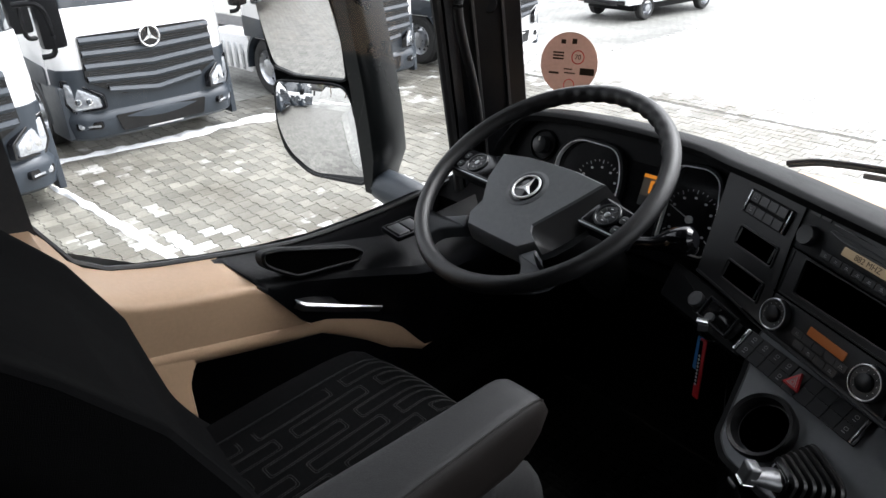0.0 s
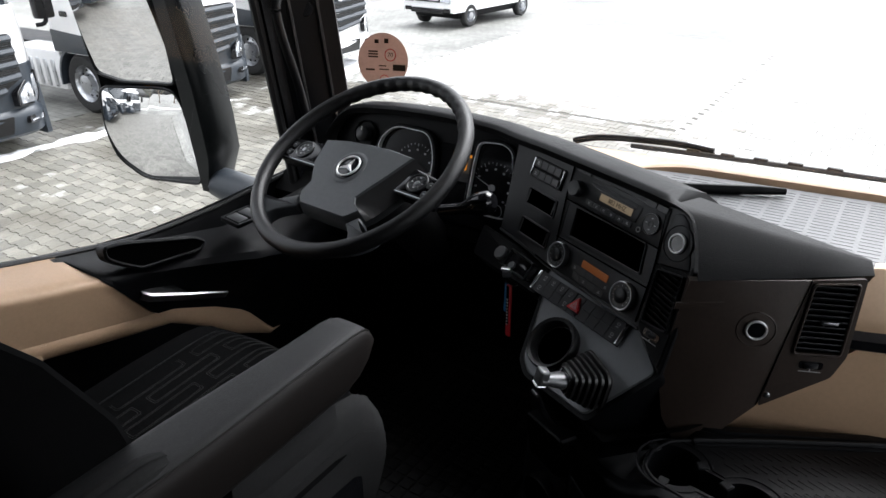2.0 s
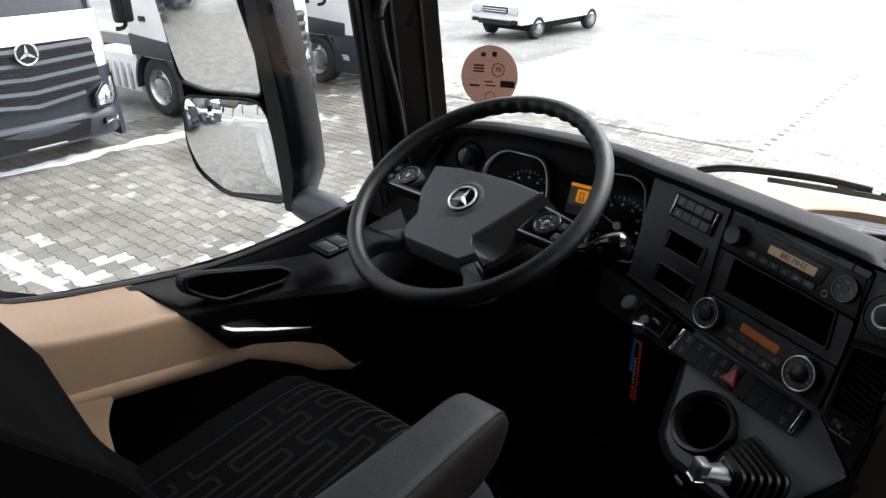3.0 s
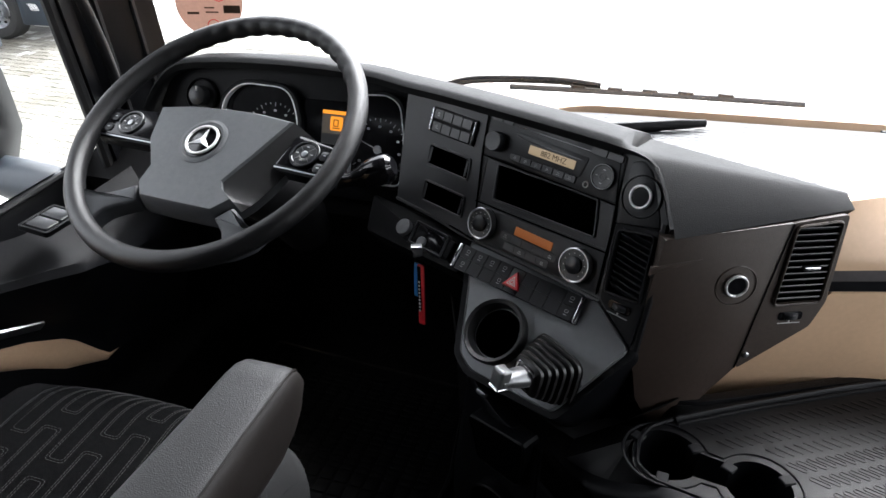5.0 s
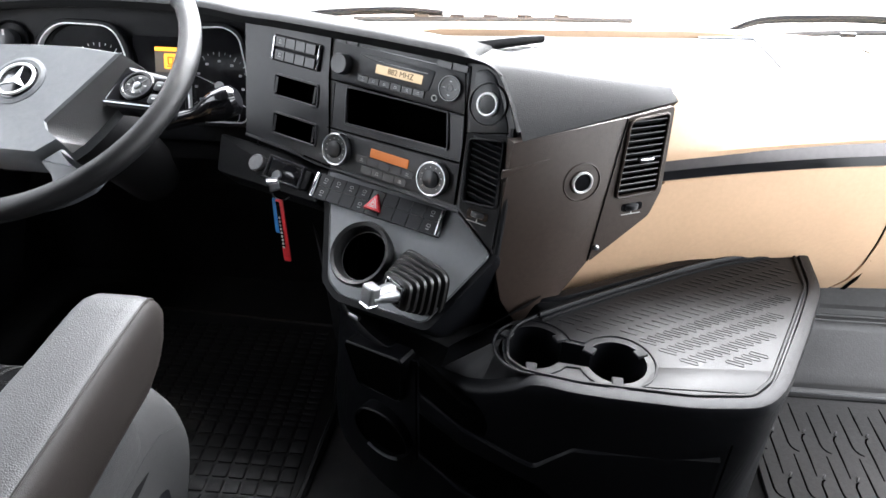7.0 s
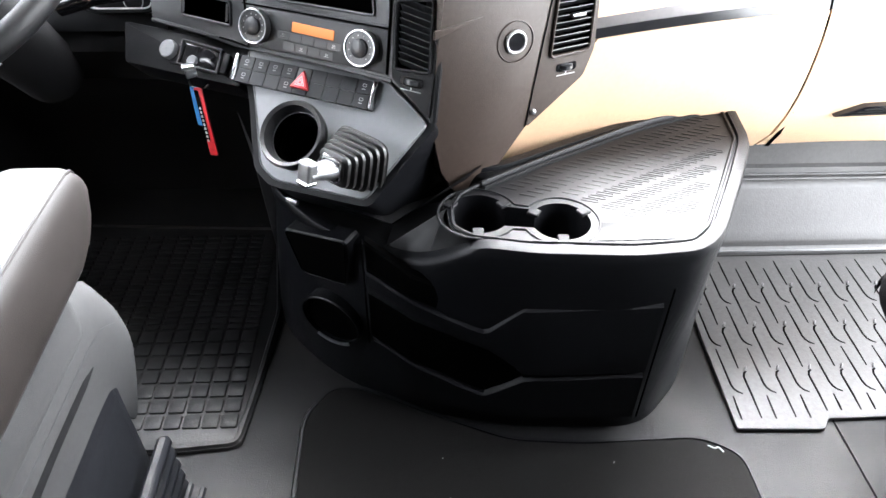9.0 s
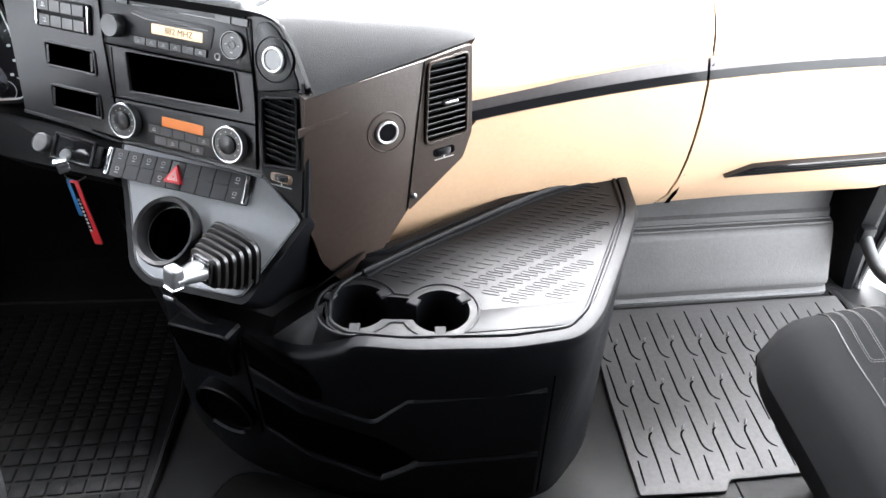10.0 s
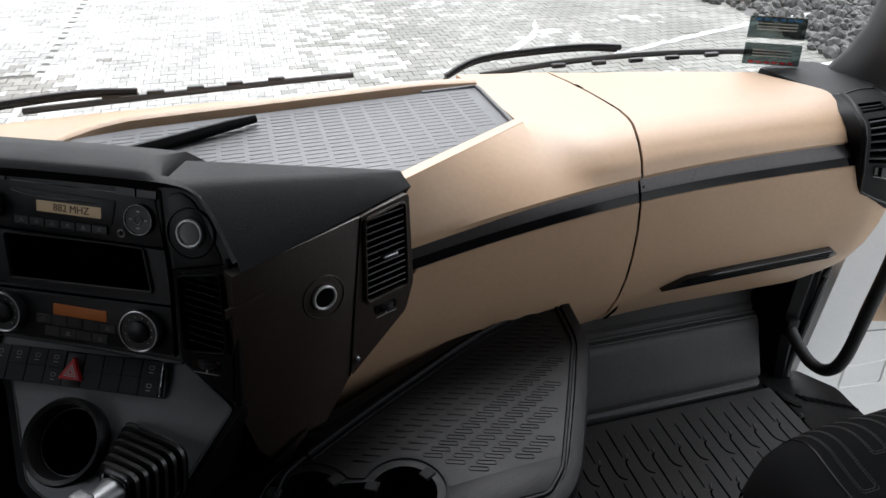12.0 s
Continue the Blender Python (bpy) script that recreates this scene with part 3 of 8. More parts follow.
for k in (-0.018, 0.018):
    bm = B()
    slab(bm, ws, rrect(k, 0, 0.032, 0.045, 0.004), -0.006, 0.005, 0.002)
    part("window_switch", bm, BUTTON, door, "grey window lift switch")
# pane
bm = B()
loft(bm, [[(-1.205 + 0.05 * (z - 0.5) * 0.3, y, z) for z in (between(y, SILL) - 0.03, 1.0, 1.37)] for y in np.linspace(-0.33, 0.85, 14)])
pane = part("window_pane", bm, GLASS, door)
pane.visible_shadow = False
bm = B()
tube(bm, [(-1.199, y, between(y, SILL) + 0.001) for y in np.linspace(-0.34, 0.8, 24)], 0.006, 6)
part("pane_seal", bm, RUBBER, door)

# ---- passenger dashboard ----
def face_y(x):
    return 0.645 - (0.08 * ((0.9 - x) / 0.63) ** 2 if x < 0.9 else 0.0) - (0.0 if x < 1.05 else 0.0)


DASH = [(0.085, 0.281), (0.035, 0.34), (0.008, 0.40), (-0.006, 0.46), (-0.010, 0.52), (-0.008, 0.575), (0.004, 0.618), (0.03, 0.652), (0.065, 0.672), (0.11, 0.681)]
dash = thing("dashboard", (0.3, 0.8, 0.0), "truck dashboard with beige passenger side and black driver side", "dashboard")


def dash_rows(x0, x1, n, lo, hi, out=0.0, xr=0.0):
    """Sections of the passenger dash face from x0 to x1 between two heights."""
    rows = []
    for x in np.linspace(x0, x1, n):
        zs = [lo] + [z for _, z in DASH if lo + 0.004 < z < hi - 0.004] + [hi]
        ys = [np.interp(z, [q[1] for q in DASH], [q[0] for q in DASH]) for z in zs]
        end = 0.0 if x < 1.12 else ((x - 1.12) / 0.14) ** 2 * 0.03
        rows.append([(x, face_y(x) + y - out + end, z) for y, z in zip(ys, zs)])
    return rows


def strip_top(x):
    return 0.6155 + 0.0245 * math.sin(min(1.0, max(0.0, (x - 0.25) / 0.84)) * 1.45)


def strip_low(x):
    return strip_top(x) - 0.040


def dash_skin(name, x0, x1, n, lo, hi, mat, label="", out=0.0):
    bm = B()
    rows = []
    for x in np.linspace(x0, x1, n):
        a, b = lo(x), hi(x)
        rows += dash_rows(x, x, 1, a, b, out)
    k = max(len(r) for r in rows)
    fixed = []
    for x, r in zip(np.linspace(x0, x1, n), rows):
        zs = np.linspace(r[0][2], r[-1][2], k)
        ys = np.interp(zs, [p[2] for p in r], [p[1] for p in r])
        fixed.append([(x, y, z) for y, z in zip(ys, zs)] )
    inside = [[(x, y + 0.035, z) for x, y, z in r] for r in fixed]
    loft(bm, [list(a) + list(reversed(b)) for a, b in zip(fixed, inside)], closed=True, caps=True)
    return part(name, bm, mat, dash, label)


SEAM = 0.672


def seam_in(y):
    """How far the joint between the two panels wanders out over the top."""
    return 0.050 * float(np.clip((y - 0.63) / 0.17, 0, 1))


dash_skin("lower_panel", 0.02, SEAM - 0.002, 24, lambda x: 0.281, lambda x: strip_low(x) if x > 0.272 else float(np.interp(x, [0.02, 0.082, 0.156, 0.249, 0.272], [0.34, 0.40, 0.485, 0.55, 0.574])), BEIGE, "beige lower dashboard panel")
dash_skin("glovebox_door", SEAM + 0.003, 1.255, 20, lambda x: 0.285, strip_low, BEIGE, "beige glovebox lid")
dash_skin("trim_strip", 0.25, SEAM - 0.002, 14, strip_low, strip_top, STRIPE, "dark metallic trim strip", -0.004)
dash_skin("trim_strip", SEAM + 0.003, 1.136, 15, strip_low, strip_top, STRIPE, "dark metallic trim strip", -0.004)

dash_skin("strip_band", 0.25, SEAM - 0.002, 14, lambda x: strip_low(x) + 0.001, lambda x: strip_low(x) + 0.015, GLOSSBLACK, "glossy black lower band of the strip", -0.0025)
dash_skin("strip_band", SEAM + 0.003, 1.138, 15, lambda x: strip_low(x) + 0.001, lambda x: strip_low(x) + 0.015, GLOSSBLACK, "glossy black lower band of the strip", -0.0025)


def ridge_at(x):
    """Depth and height of the sharp ridge beside the shelf."""
    return 0.596 + (x - 0.275) * 0.775, 0.706 - (x - 0.275) * 0.075


def top_skin(name, xs, mat, label=""):
    """The rounded upper panel: from the strip up and over to the windscreen or to the mat's edge."""
    bm = B()
    rows = []
    for x in xs:
        face = [(np.interp(z, [q[1] for q in DASH], [q[0] for q in DASH]) + face_y(x), z) for z in np.linspace(strip_top(x), 0.681, 9)]
        # beside the shelf the face runs up to a sharp ridge, which fades out into the rounded top
        keep = float(np.clip((0.60 - x) / 0.08, 0, 1))
        if keep > 0:
            w = float(np.clip((x - 0.27) / 0.26, 0, 1))
            (ya, za), (yb, zb) = face[0], ridge_at(x)
            yc, zc = ya + (yb - ya) * (0.5 - 0.12 * w), za + (zb - za) * (0.5 + 0.16 * w)
            bent = [((1 - u) ** 2 * ya + 2 * u * (1 - u) * yc + u * u * yb, (1 - u) ** 2 * za + 2 * u * (1 - u) * zc + u * u * zb) for u in np.linspace(0, 1, 9)]
            face = [(a[0] + (b[0] - a[0]) * keep, a[1] + (b[1] - a[1]) * keep) for a, b in zip(face, bent)]
        last = face[-1][0]
        far = screen_y(x, 0.62) - 0.02
        sink = 0.0 if x <= 0.520 else 0.035 - 0.026 * min(1.0, max(0.0, (x - 0.75) / 0.35))
        if x > 0.9:
            far -= 0.02 * (x - 0.9) / 0.2
            far = min(far, last + float(np.interp(x, [1.08, 1.105, 1.126], [0.40, 0.13, 0.03])))
        if x < 0.520:
            face += [(last + 0.002 + 0.006 * k, face[8][1] - 0.001 - 0.022 * k) for k in (0.08, 0.2, 0.35, 0.5, 0.75, 1.0)]
        else:
            face += [(last + (far - last) * k, 0.681 + (0.003 + 0.003 * (1 - keep)) * (math.sin(k * 3.1) if keep < 1 else 1.0) - sink * k) for k in (0.08, 0.2, 0.35, 0.5, 0.75, 1.0)]
        # the outer end swings out behind the corner vent
        swing = 0.0 if x < 0.9 else (x - 0.9) / 0.204 * 0.046
        near = max(0.0, 1 - abs(x - SEAM) / (0.20 if x > SEAM else 0.10))
        shift = [swing * min(1.0, max(0.0, (y - 0.66) / 0.10)) + near * seam_in(y) for y, z in face]
        rows.append([(x + s, y, z) for (y, z), s in zip(face, shift)] + [(x + s, y + 0.004, z - 0.03) for (y, z), s in reversed(list(zip(face, shift)))])
    loft(bm, rows, closed=True, caps=True)
    return part(name, bm, mat, dash, label)


top_skin("upper_panel", [0.255, 0.27, 0.29, 0.33, 0.38, 0.43, 0.47, 0.505, 0.5185, 0.5215, 0.54, 0.57, 0.60, 0.64, SEAM - 0.002], BEIGE, "beige rounded upper dashboard panel")
top_skin("upper_panel", [SEAM + 0.003, 0.72, 0.80, 0.90, 0.94, 0.98, 1.02, 1.05, 1.08, 1.105, 1.126], BEIGE, "beige rounded upper dashboard panel")
bm = B()
loft(bm, [[(1.138, y, 0.640), (1.149, y, 0.6825 - 0.055 * (y - 0.775)), (1.156, y, 0.685 - 0.055 * (y - 0.775)), (1.20, y, 0.687 - 0.055 * (y - 0.775)), (1.245, y + 0.012, 0.688 - 0.055 * (y - 0.775)), (1.31, y + 0.012, 0.693 - 0.12 * (y - 0.775))] for y in np.linspace(0.776, 0.985, 8)])
part("corner_panel", bm, SOFT, dash, "black dashboard corner panel")
bm = B()
loft(bm, [[(x, ridge_at(x)[0] + dy, (ridge_at(x)[1] + dz) if dz > -0.01 else 0.664) for dy, dz in ((0.0, -0.02), (0.0, -0.0005), (0.0012, 0.0008), (0.023, 0.0008), (0.0255, -0.001), (0.027, -0.02))] for x in np.linspace(0.268, 0.521, 12)], caps=True)
part("shelf_border", bm, BEIGE, dash, "flat beige border beside the shelf", 30)
bm = B()
seam_way = [(face_y(SEAM) + y + 0.004, z - 0.004) for y, z in DASH] + [(0.85, 0.676), (1.0, 0.664), (screen_y(SEAM, 0.62) - 0.02, 0.642)]
loft(bm, [[(x + seam_in(y), y, z) for y, z in seam_way] for x in (SEAM - 0.004, SEAM + 0.006)])
part("seam", bm, DARK, dash)
# glovebox grip: a dark slot with a fine comb
gm = axes((0.955, face_y(0.95) - 0.002, 0.407), (1, 0.01, 0.045), (0, -1, -0.25))
bm = B()
slab(bm, gm, [(-0.195, -0.012), (0.17, -0.012), (0.185, -0.004), (0.168, 0.010), (-0.145, 0.010)], -0.02, 0.004, 0.002)
part("grip_slot", bm, GLOSSBLACK, dash, "black slatted glovebox grip")
bm = B()
for k in range(3):
    slab(bm, gm, [(-0.17 + 0.012 * k, -0.008 + 0.006 * k), (0.165, -0.008 + 0.006 * k), (0.165, -0.0055 + 0.006 * k), (-0.165 + 0.012 * k, -0.0055 + 0.006 * k)], 0.003, 0.006)
part("grip_rib", bm, BLACK, dash)

# ---- shelf on top of the dash, its mat and raised lip ----
MATPOLY = [(-0.30, 0.78), (0.10, 0.70), (0.268, 0.630), (0.30, 0.652), (0.517, 0.810), (0.518, 1.028), (-0.12, 0.965), (-0.21, 0.945)]
bm = B()
slab(bm, I4, MATPOLY, 0.64, 0.669)
part("shelf_base", bm, SOFT, dash)
bm = B()
lip = spline([(0.52, 1.04, 0), (0.3, 1.02, 0), (0.1, 1.0, 0), (-0.08, 0.982, 0), (-0.17, 0.965, 0), (-0.23, 0.93, 0)], 5)
sec = []
for i, p in enumerate(lip):
    h = 0.010 * min(1.0, (len(lip) - 1 - i) / 8, (i + 1) / 4)
    sec.append([(p.x, p.y - 0.010, 0.662), (p.x, p.y - 0.006, 0.672 + h), (p.x, p.y + 0.002, 0.676 + h), (p.x, p.y + 0.014, 0.675 + h), (p.x, p.y + 0.05, 0.660), (p.x, screen_y(p.x, 0.6) - 0.01, 0.610), (p.x, screen_y(p.x, 0.6) - 0.01, 0.58)])
loft(bm, sec)
part("shelf_lip", bm, BEIGE, dash, "beige raised rear lip of the shelf")
bm = B()
loft(bm, [[(x, 0.93, 0.655), (x, 0.96, 0.664), (x, screen_y(x, 0.6) - 0.01, 0.61)] for x in np.linspace(-1.15, -0.2, 12)])
part("cowl", bm, BEIGE, dash, "beige dashboard cowl under the windscreen")

# ---- driver's hood and fascia ----
EDGE = [(-1.02, 0.70, 0.60), (-1.005, 0.745, 0.675), (-0.965, 0.775, 0.732), (-0.90, 0.785, 0.752), (-0.72, 0.795, 0.760), (-0.54, 0.79, 0.757), (-0.45, 0.765, 0.752),
        (-0.36, 0.722, 0.756), (-0.262, 0.669, 0.760), (-0.16, 0.616, 0.763), (-0.063, 0.564, 0.765), (-0.020, 0.541, 0.763), (0.004, 0.526, 0.752), (0.022, 0.498, 0.725), (0.036, 0.466, 0.690)]
edge = spline(EDGE, 4)
bm = B()
rows = []
for p in edge:
    s = np.clip((p.x + 1.02) / 1.05, 0, 1)
    out = Vector((-0.25 * s, -0.93, 0.2)).normalized()
    back = Vector((0.30, 0.95, 0)) if p.x > -0.45 else Vector((0.0, 1, 0))
    turn = float(np.clip((p.x + 0.045) / 0.06, 0, 1))
    if turn > 0:
        side = Vector((0.92, 0.39, 0.0)) * turn + Vector((0.0, 0.0, 1.0)) * (1 - turn)
        rows.append([p + Vector((-0.002, 0.014, -0.012 * (1 - turn))), p + out * (0.010 - 0.007 * turn) - side * (0.010 - 0.008 * turn), p + out * (0.013 - 0.010 * turn), p + out * (0.008 - 0.006 * turn) + side * 0.002, p + out * 0.001 + side * 0.0035,
                     p + side * 0.004 + Vector((0.002, 0.006, -0.001)), p + side * 0.003 + Vector((0.004, 0.012, -0.004)), p + side * 0.002 + Vector((0.006, 0.02, -0.01))])
        continue
    rows.append([p + Vector((0, 0.012, -0.016)), p + out * 0.010 + Vector((0, 0, -0.012)), p + out * 0.013, p + out * 0.006 + Vector((0, 0, 0.008)), p + Vector((0, 0, 0.011)),
                 p + back * 0.05 + Vector((0, 0, 0.006)), p + back * 0.12 + Vector((0, 0, -0.02)), p + back * 0.20 + Vector((0, 0, -0.075))])
loft(bm, rows)
part("hood", bm, SOFT, dash, "black soft-grained instrument hood")
# the hood's flank: from the fascia's corner out to the side vent
bm = B()
corner = [p for p in edge if p.x > -0.034]
left = []
for p in corner:
    turn = float(np.clip((p.x + 0.045) / 0.06, 0, 1))
    side = Vector((0.92, 0.39, 0.0)) * turn + Vector((0.0, 0.0, 1.0)) * (1 - turn)
    left.append(p + Vector((-0.25, -0.93, 0.2)).normalized() * 0.002 + side * 0.0035)
tip_hi, tip_lo = Vector((0.262, 0.594, 0.718)), Vector((0.268, 0.578, 0.7085))
left[-1] = left[-1] + Vector((0.393, -0.915, 0.096)) * 0.008 - Vector((0.0, 0.0, 0.012))
tip_lo = tip_lo + Vector((0.393, -0.915, 0.096)) * 0.008 - Vector((0.0, 0.0, 0.004))
left = [left[0] + Vector((0.03, 0.13, -0.07)), left[0] + Vector((0.02, 0.06, -0.006))] + left
n_l = len(corner)
fl = []
for k in np.linspace(0, 1, 12):
    right = [tip_hi + Vector((0, 0.012, -0.03)), tip_hi + Vector((0, 0.008, -0.002))] + [tip_hi.lerp(tip_lo, i / (n_l - 1)) for i in range(n_l)]
    row = [p.lerp(q, k) for p, q in zip(left, right)]
    fl.append(row + [row[-1] + Vector((-0.003, 0.008, -0.010)), row[-1] + Vector((-0.008, 0.020, -0.030))])
loft(bm, fl)
part("hood_flank", bm, SOFT, dash, "black soft-grained hood flank")
FASOUT = [(-0.335, 0.070), (-0.13, 0.088), (0.095, 0.094), (0.155, 0.092), (0.178, 0.080), (0.217, 0.015), (0.228, -0.10), (0.230, -0.172), (0.212, -0.158), (0.160, -0.128), (0.046, -0.127), (-0.124, -0.130), (-0.20, -0.124), (-0.297, -0.122)]
bm = B()
SLOT1 = rounded([(-0.245, -0.005), (-0.150, -0.005), (-0.146, -0.037), (-0.242, -0.037)], 0.003, 2)
SLOT2 = rounded([(-0.236, -0.069), (-0.141, -0.069), (-0.137, -0.101), (-0.233, -0.101)], 0.003, 2)
COMP = rounded([(-0.086, 0.006), (0.104, 0.010), (0.116, -0.042), (-0.078, -0.049)], 0.003, 2)
VENT1 = rounded([(0.155, -0.018), (0.208, -0.009), (0.218, -0.104), (0.165, -0.108)], 0.005, 2)
CUPH = disc(0.026, -0.079, 0.0385, 0.040, 32)
holed(bm, FAS, FASOUT, [SLOT1, SLOT2, COMP, VENT1], -0.06, 0.0)
part("fascia", bm, FACE, dash, "dark grey plastic centre fascia")
bm = B()
slab(bm, INS, [(-0.53, -0.06), (-0.50, -0.12), (-0.38, -0.20), (0.03, -0.20), (0.045, 0.03), (-0.07, 0.040), (-0.25, 0.040), (-0.43, 0.03), (-0.50, 0.012)], -0.05, -0.012)
part("instrument_panel", bm, BLACK, dash, "black instrument surround")
bm = B()
tube(bm, [FAS @ Vector((x, y, -0.001)) for x, y in ((-0.298, -0.121), (-0.20, -0.1235), (-0.124, -0.1295), (0.046, -0.1265), (0.158, -0.1275))], 0.0035, 6)
part("fascia_lip", bm, FACE, dash)
# side panel towards the passenger
bm = B()
slab(bm, SID, [(-0.142, 0.097), (0.036, 0.113), (-0.010, -0.118), (-0.085, -0.205), (-0.125, -0.215), (-0.156, -0.16), (-0.172, -0.07)], -0.05, 0.004, 0.0008)
part("side_panel", bm, BROWN, dash, "dark brown plastic side panel")
# lower gear panel with its black rim, and the flanks under it
LOWOUT = rounded([(-0.128, 0.045), (-0.080, -0.03), (-0.030, -0.140), (0.005, -0.160), (0.172, -0.154), (0.235, -0.012), (0.142, 0.045)], 0.012, 3)
bm = B()
holed(bm, LOW, LOWOUT, [CUPH], -0.18, 0.0)
part("gear_panel_body", bm, BLACK, dash, "black gear panel housing")
bm = B()
holed(bm, LOW, rounded([(-0.105, 0.040), (-0.066, -0.03), (-0.018, -0.132), (0.012, -0.148), (0.162, -0.143), (0.220, -0.014), (0.138, 0.036)], 0.012, 3), [CUPH], -0.002, 0.003)
part("gear_panel", bm, SILVERGREY, dash, "satin grey gear selector panel")
bm = B()
slab(bm, LOW, rounded([(-0.36, 0.05), (-0.33, -0.02), (-0.10, -0.02), (-0.11, 0.05)], 0.008, 3), -0.06, -0.001, 0.004)
part("ignition_panel", bm, BLACK, dash)
bm = B()
rim(bm, LOW, rounded([(-0.108, 0.042), (-0.068, -0.03), (-0.020, -0.134), (0.012, -0.151), (0.164, -0.146), (0.223, -0.014), (0.140, 0.038)], 0.012, 3), 0.0035, 0.0, 0.0042, 0.0015)
part("panel_edge", bm, GRIP, dash, "bright bevelled edge of the gear panel")
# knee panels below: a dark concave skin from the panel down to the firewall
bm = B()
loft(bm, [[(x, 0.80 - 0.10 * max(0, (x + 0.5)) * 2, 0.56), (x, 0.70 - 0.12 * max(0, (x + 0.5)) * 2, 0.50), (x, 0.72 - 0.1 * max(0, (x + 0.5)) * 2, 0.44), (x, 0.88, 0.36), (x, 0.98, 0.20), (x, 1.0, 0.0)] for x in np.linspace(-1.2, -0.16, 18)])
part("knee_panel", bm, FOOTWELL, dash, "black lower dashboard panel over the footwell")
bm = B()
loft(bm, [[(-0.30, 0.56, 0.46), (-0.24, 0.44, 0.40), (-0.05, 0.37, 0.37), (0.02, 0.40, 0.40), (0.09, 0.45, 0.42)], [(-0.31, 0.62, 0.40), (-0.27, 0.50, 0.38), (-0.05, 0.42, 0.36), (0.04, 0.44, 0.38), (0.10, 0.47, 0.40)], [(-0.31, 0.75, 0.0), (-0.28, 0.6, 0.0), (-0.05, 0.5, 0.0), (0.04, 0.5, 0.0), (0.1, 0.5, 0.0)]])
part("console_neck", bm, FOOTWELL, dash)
# passenger footwell: kick ledge and dark gap under the glovebox
bm = B()
KICK = [(0.706, 0.0), (0.705, 0.010), (0.709, 0.015), (0.716, 0.017), (0.716, 0.022), (0.712, 0.030), (0.713, 0.038), (0.722, 0.056), (0.742, 0.100), (0.760, 0.142), (0.768, 0.153), (0.777, 0.157), (0.790, 0.159), (0.795, 0.176), (0.805, 0.180), (0.83, 0.36)]
loft(bm, [[(x, y + back, z) for y, z in KICK] for x, back in ((0.56, 0), (0.8, 0), (1.0, 0), (1.125, 0), (1.134, 0.003), (1.139, 0.012), (1.14, 0.10))])
part("kick_panel", bm, MATGREY, dash, "dark grey grained footwell kick panel")
bm = B()
for yy, zz in ((0.776, 0.160), (0.789, 0.163)):
    tube(bm, [(0.56, yy, zz), (1.132, yy, zz)], 0.0028, 6)
part("kick_bead", bm, MATGREY, dash)
bm = B()
tube(bm, [(0.56, 0.7045, 0.012), (1.12, 0.7045, 0.012)], 0.0022, 5)
part("kick_seam", bm, BUTTON, dash)
bm = B()
loft(bm, [[(x, 0.73, 0.29), (x, 0.75, 0.275), (x, 0.79, 0.27), (x, 0.835, 0.20)] for x in np.linspace(0.45, 1.2, 8)])
part("underside", bm, BLACK, dash)
bm = B()
loft(bm, [[(1.150 + 0.03 * k, 0.87, z), (1.150 + 0.03 * k, 0.745, z), (1.158 + 0.03 * k, 0.722, z), (1.185 + 0.02 * k, 0.715, z), (1.205 + 0.02 * k, 0.728, z), (1.212 + 0.02 * k, 0.742, z), (1.226, 0.735, z), (1.240 - 0.012 * k, 0.742, z), (1.246 - 0.014 * k, 0.76, z), (1.246 - 0.014 * k, 0.87, z)] for z, k in [(zz, max(0.0, (0.20 - zz) / 0.20) ** 1.5) for zz in np.linspace(-0.02, 0.36, 10)]], closed=True, caps=True)
part("pillar_foot", bm, BLACK, dash, "black pillar foot trim")
bm = B()
tube(bm, spline([(1.243, 0.735, 0.34), (1.243, 0.734, 0.25), (1.236, 0.732, 0.12), (1.228, 0.730, 0.03), (1.222, 0.72, 0.0)], 4), 0.008, 8)
part("foot_seal", bm, RUBBER, dash, "black rubber door seal")

# ---- centre console ----
con = thing("centre_console", (0.15, 0.45, 0.0), "black plastic centre console with shelf tray and drawers", "console")
FOOT = rounded([(-0.30, 0.58), (-0.262, 0.49), (-0.166, 0.388), (-0.02, 0.302), (0.154, 0.262), (0.375, 0.255), (0.475, 0.36), (0.53, 0.52), (0.552, 0.66), (0.30, 0.60), (0.0, 0.52)], 0.05, 5)
TOPO = rounded([(-0.27, 0.56), (-0.245, 0.475), (-0.166, 0.396), (-0.05, 0.343), (0.0, 0.302), (0.05, 0.268), (0.14, 0.246), (0.29, 0.236), (0.385, 0.246), (0.425, 0.285), (0.50, 0.42), (0.556, 0.53), (0.572, 0.665), (0.41, 0.632), (0.27, 0.56), (0.10, 0.47), (-0.1, 0.50)], 0.03, 5)


def ring_at(poly, z, n=150):
    """The outline walked in n even steps, at a height (a number, or a function of the place)."""
    pts = [Vector((x, y, 0)) for x, y in ccw(poly)] 
    lens = [0.0]
    for a, b in zip(pts, pts[1:] + pts[:1]):
        lens.append(lens[-1] + (b - a).length)
    out = []
    for k in range(n):
        s = lens[-1] * k / n
        i = max(j for j in range(len(pts)) if lens[j] <= s)
        a, b = pts[i], pts[(i + 1) % len(pts)]
        q = a.lerp(b, (s - lens[i]) / max(lens[i + 1] - lens[i], 1e-6))
        out.append((q.x, q.y, z(q.x, q.y) if callable(z) else z))
    return out


def deck(x, y):
    """The console's upper edge: level round the tray, a little lower beside the gear panel."""
    return float(np.interp(x, [-0.27, -0.20, -0.12, -0.046, -0.02, 0.01, 0.045, 0.075, 0.095], [0.375, 0.354, 0.340, 0.328, 0.335, 0.356, 0.388, 0.408, 0.412]))


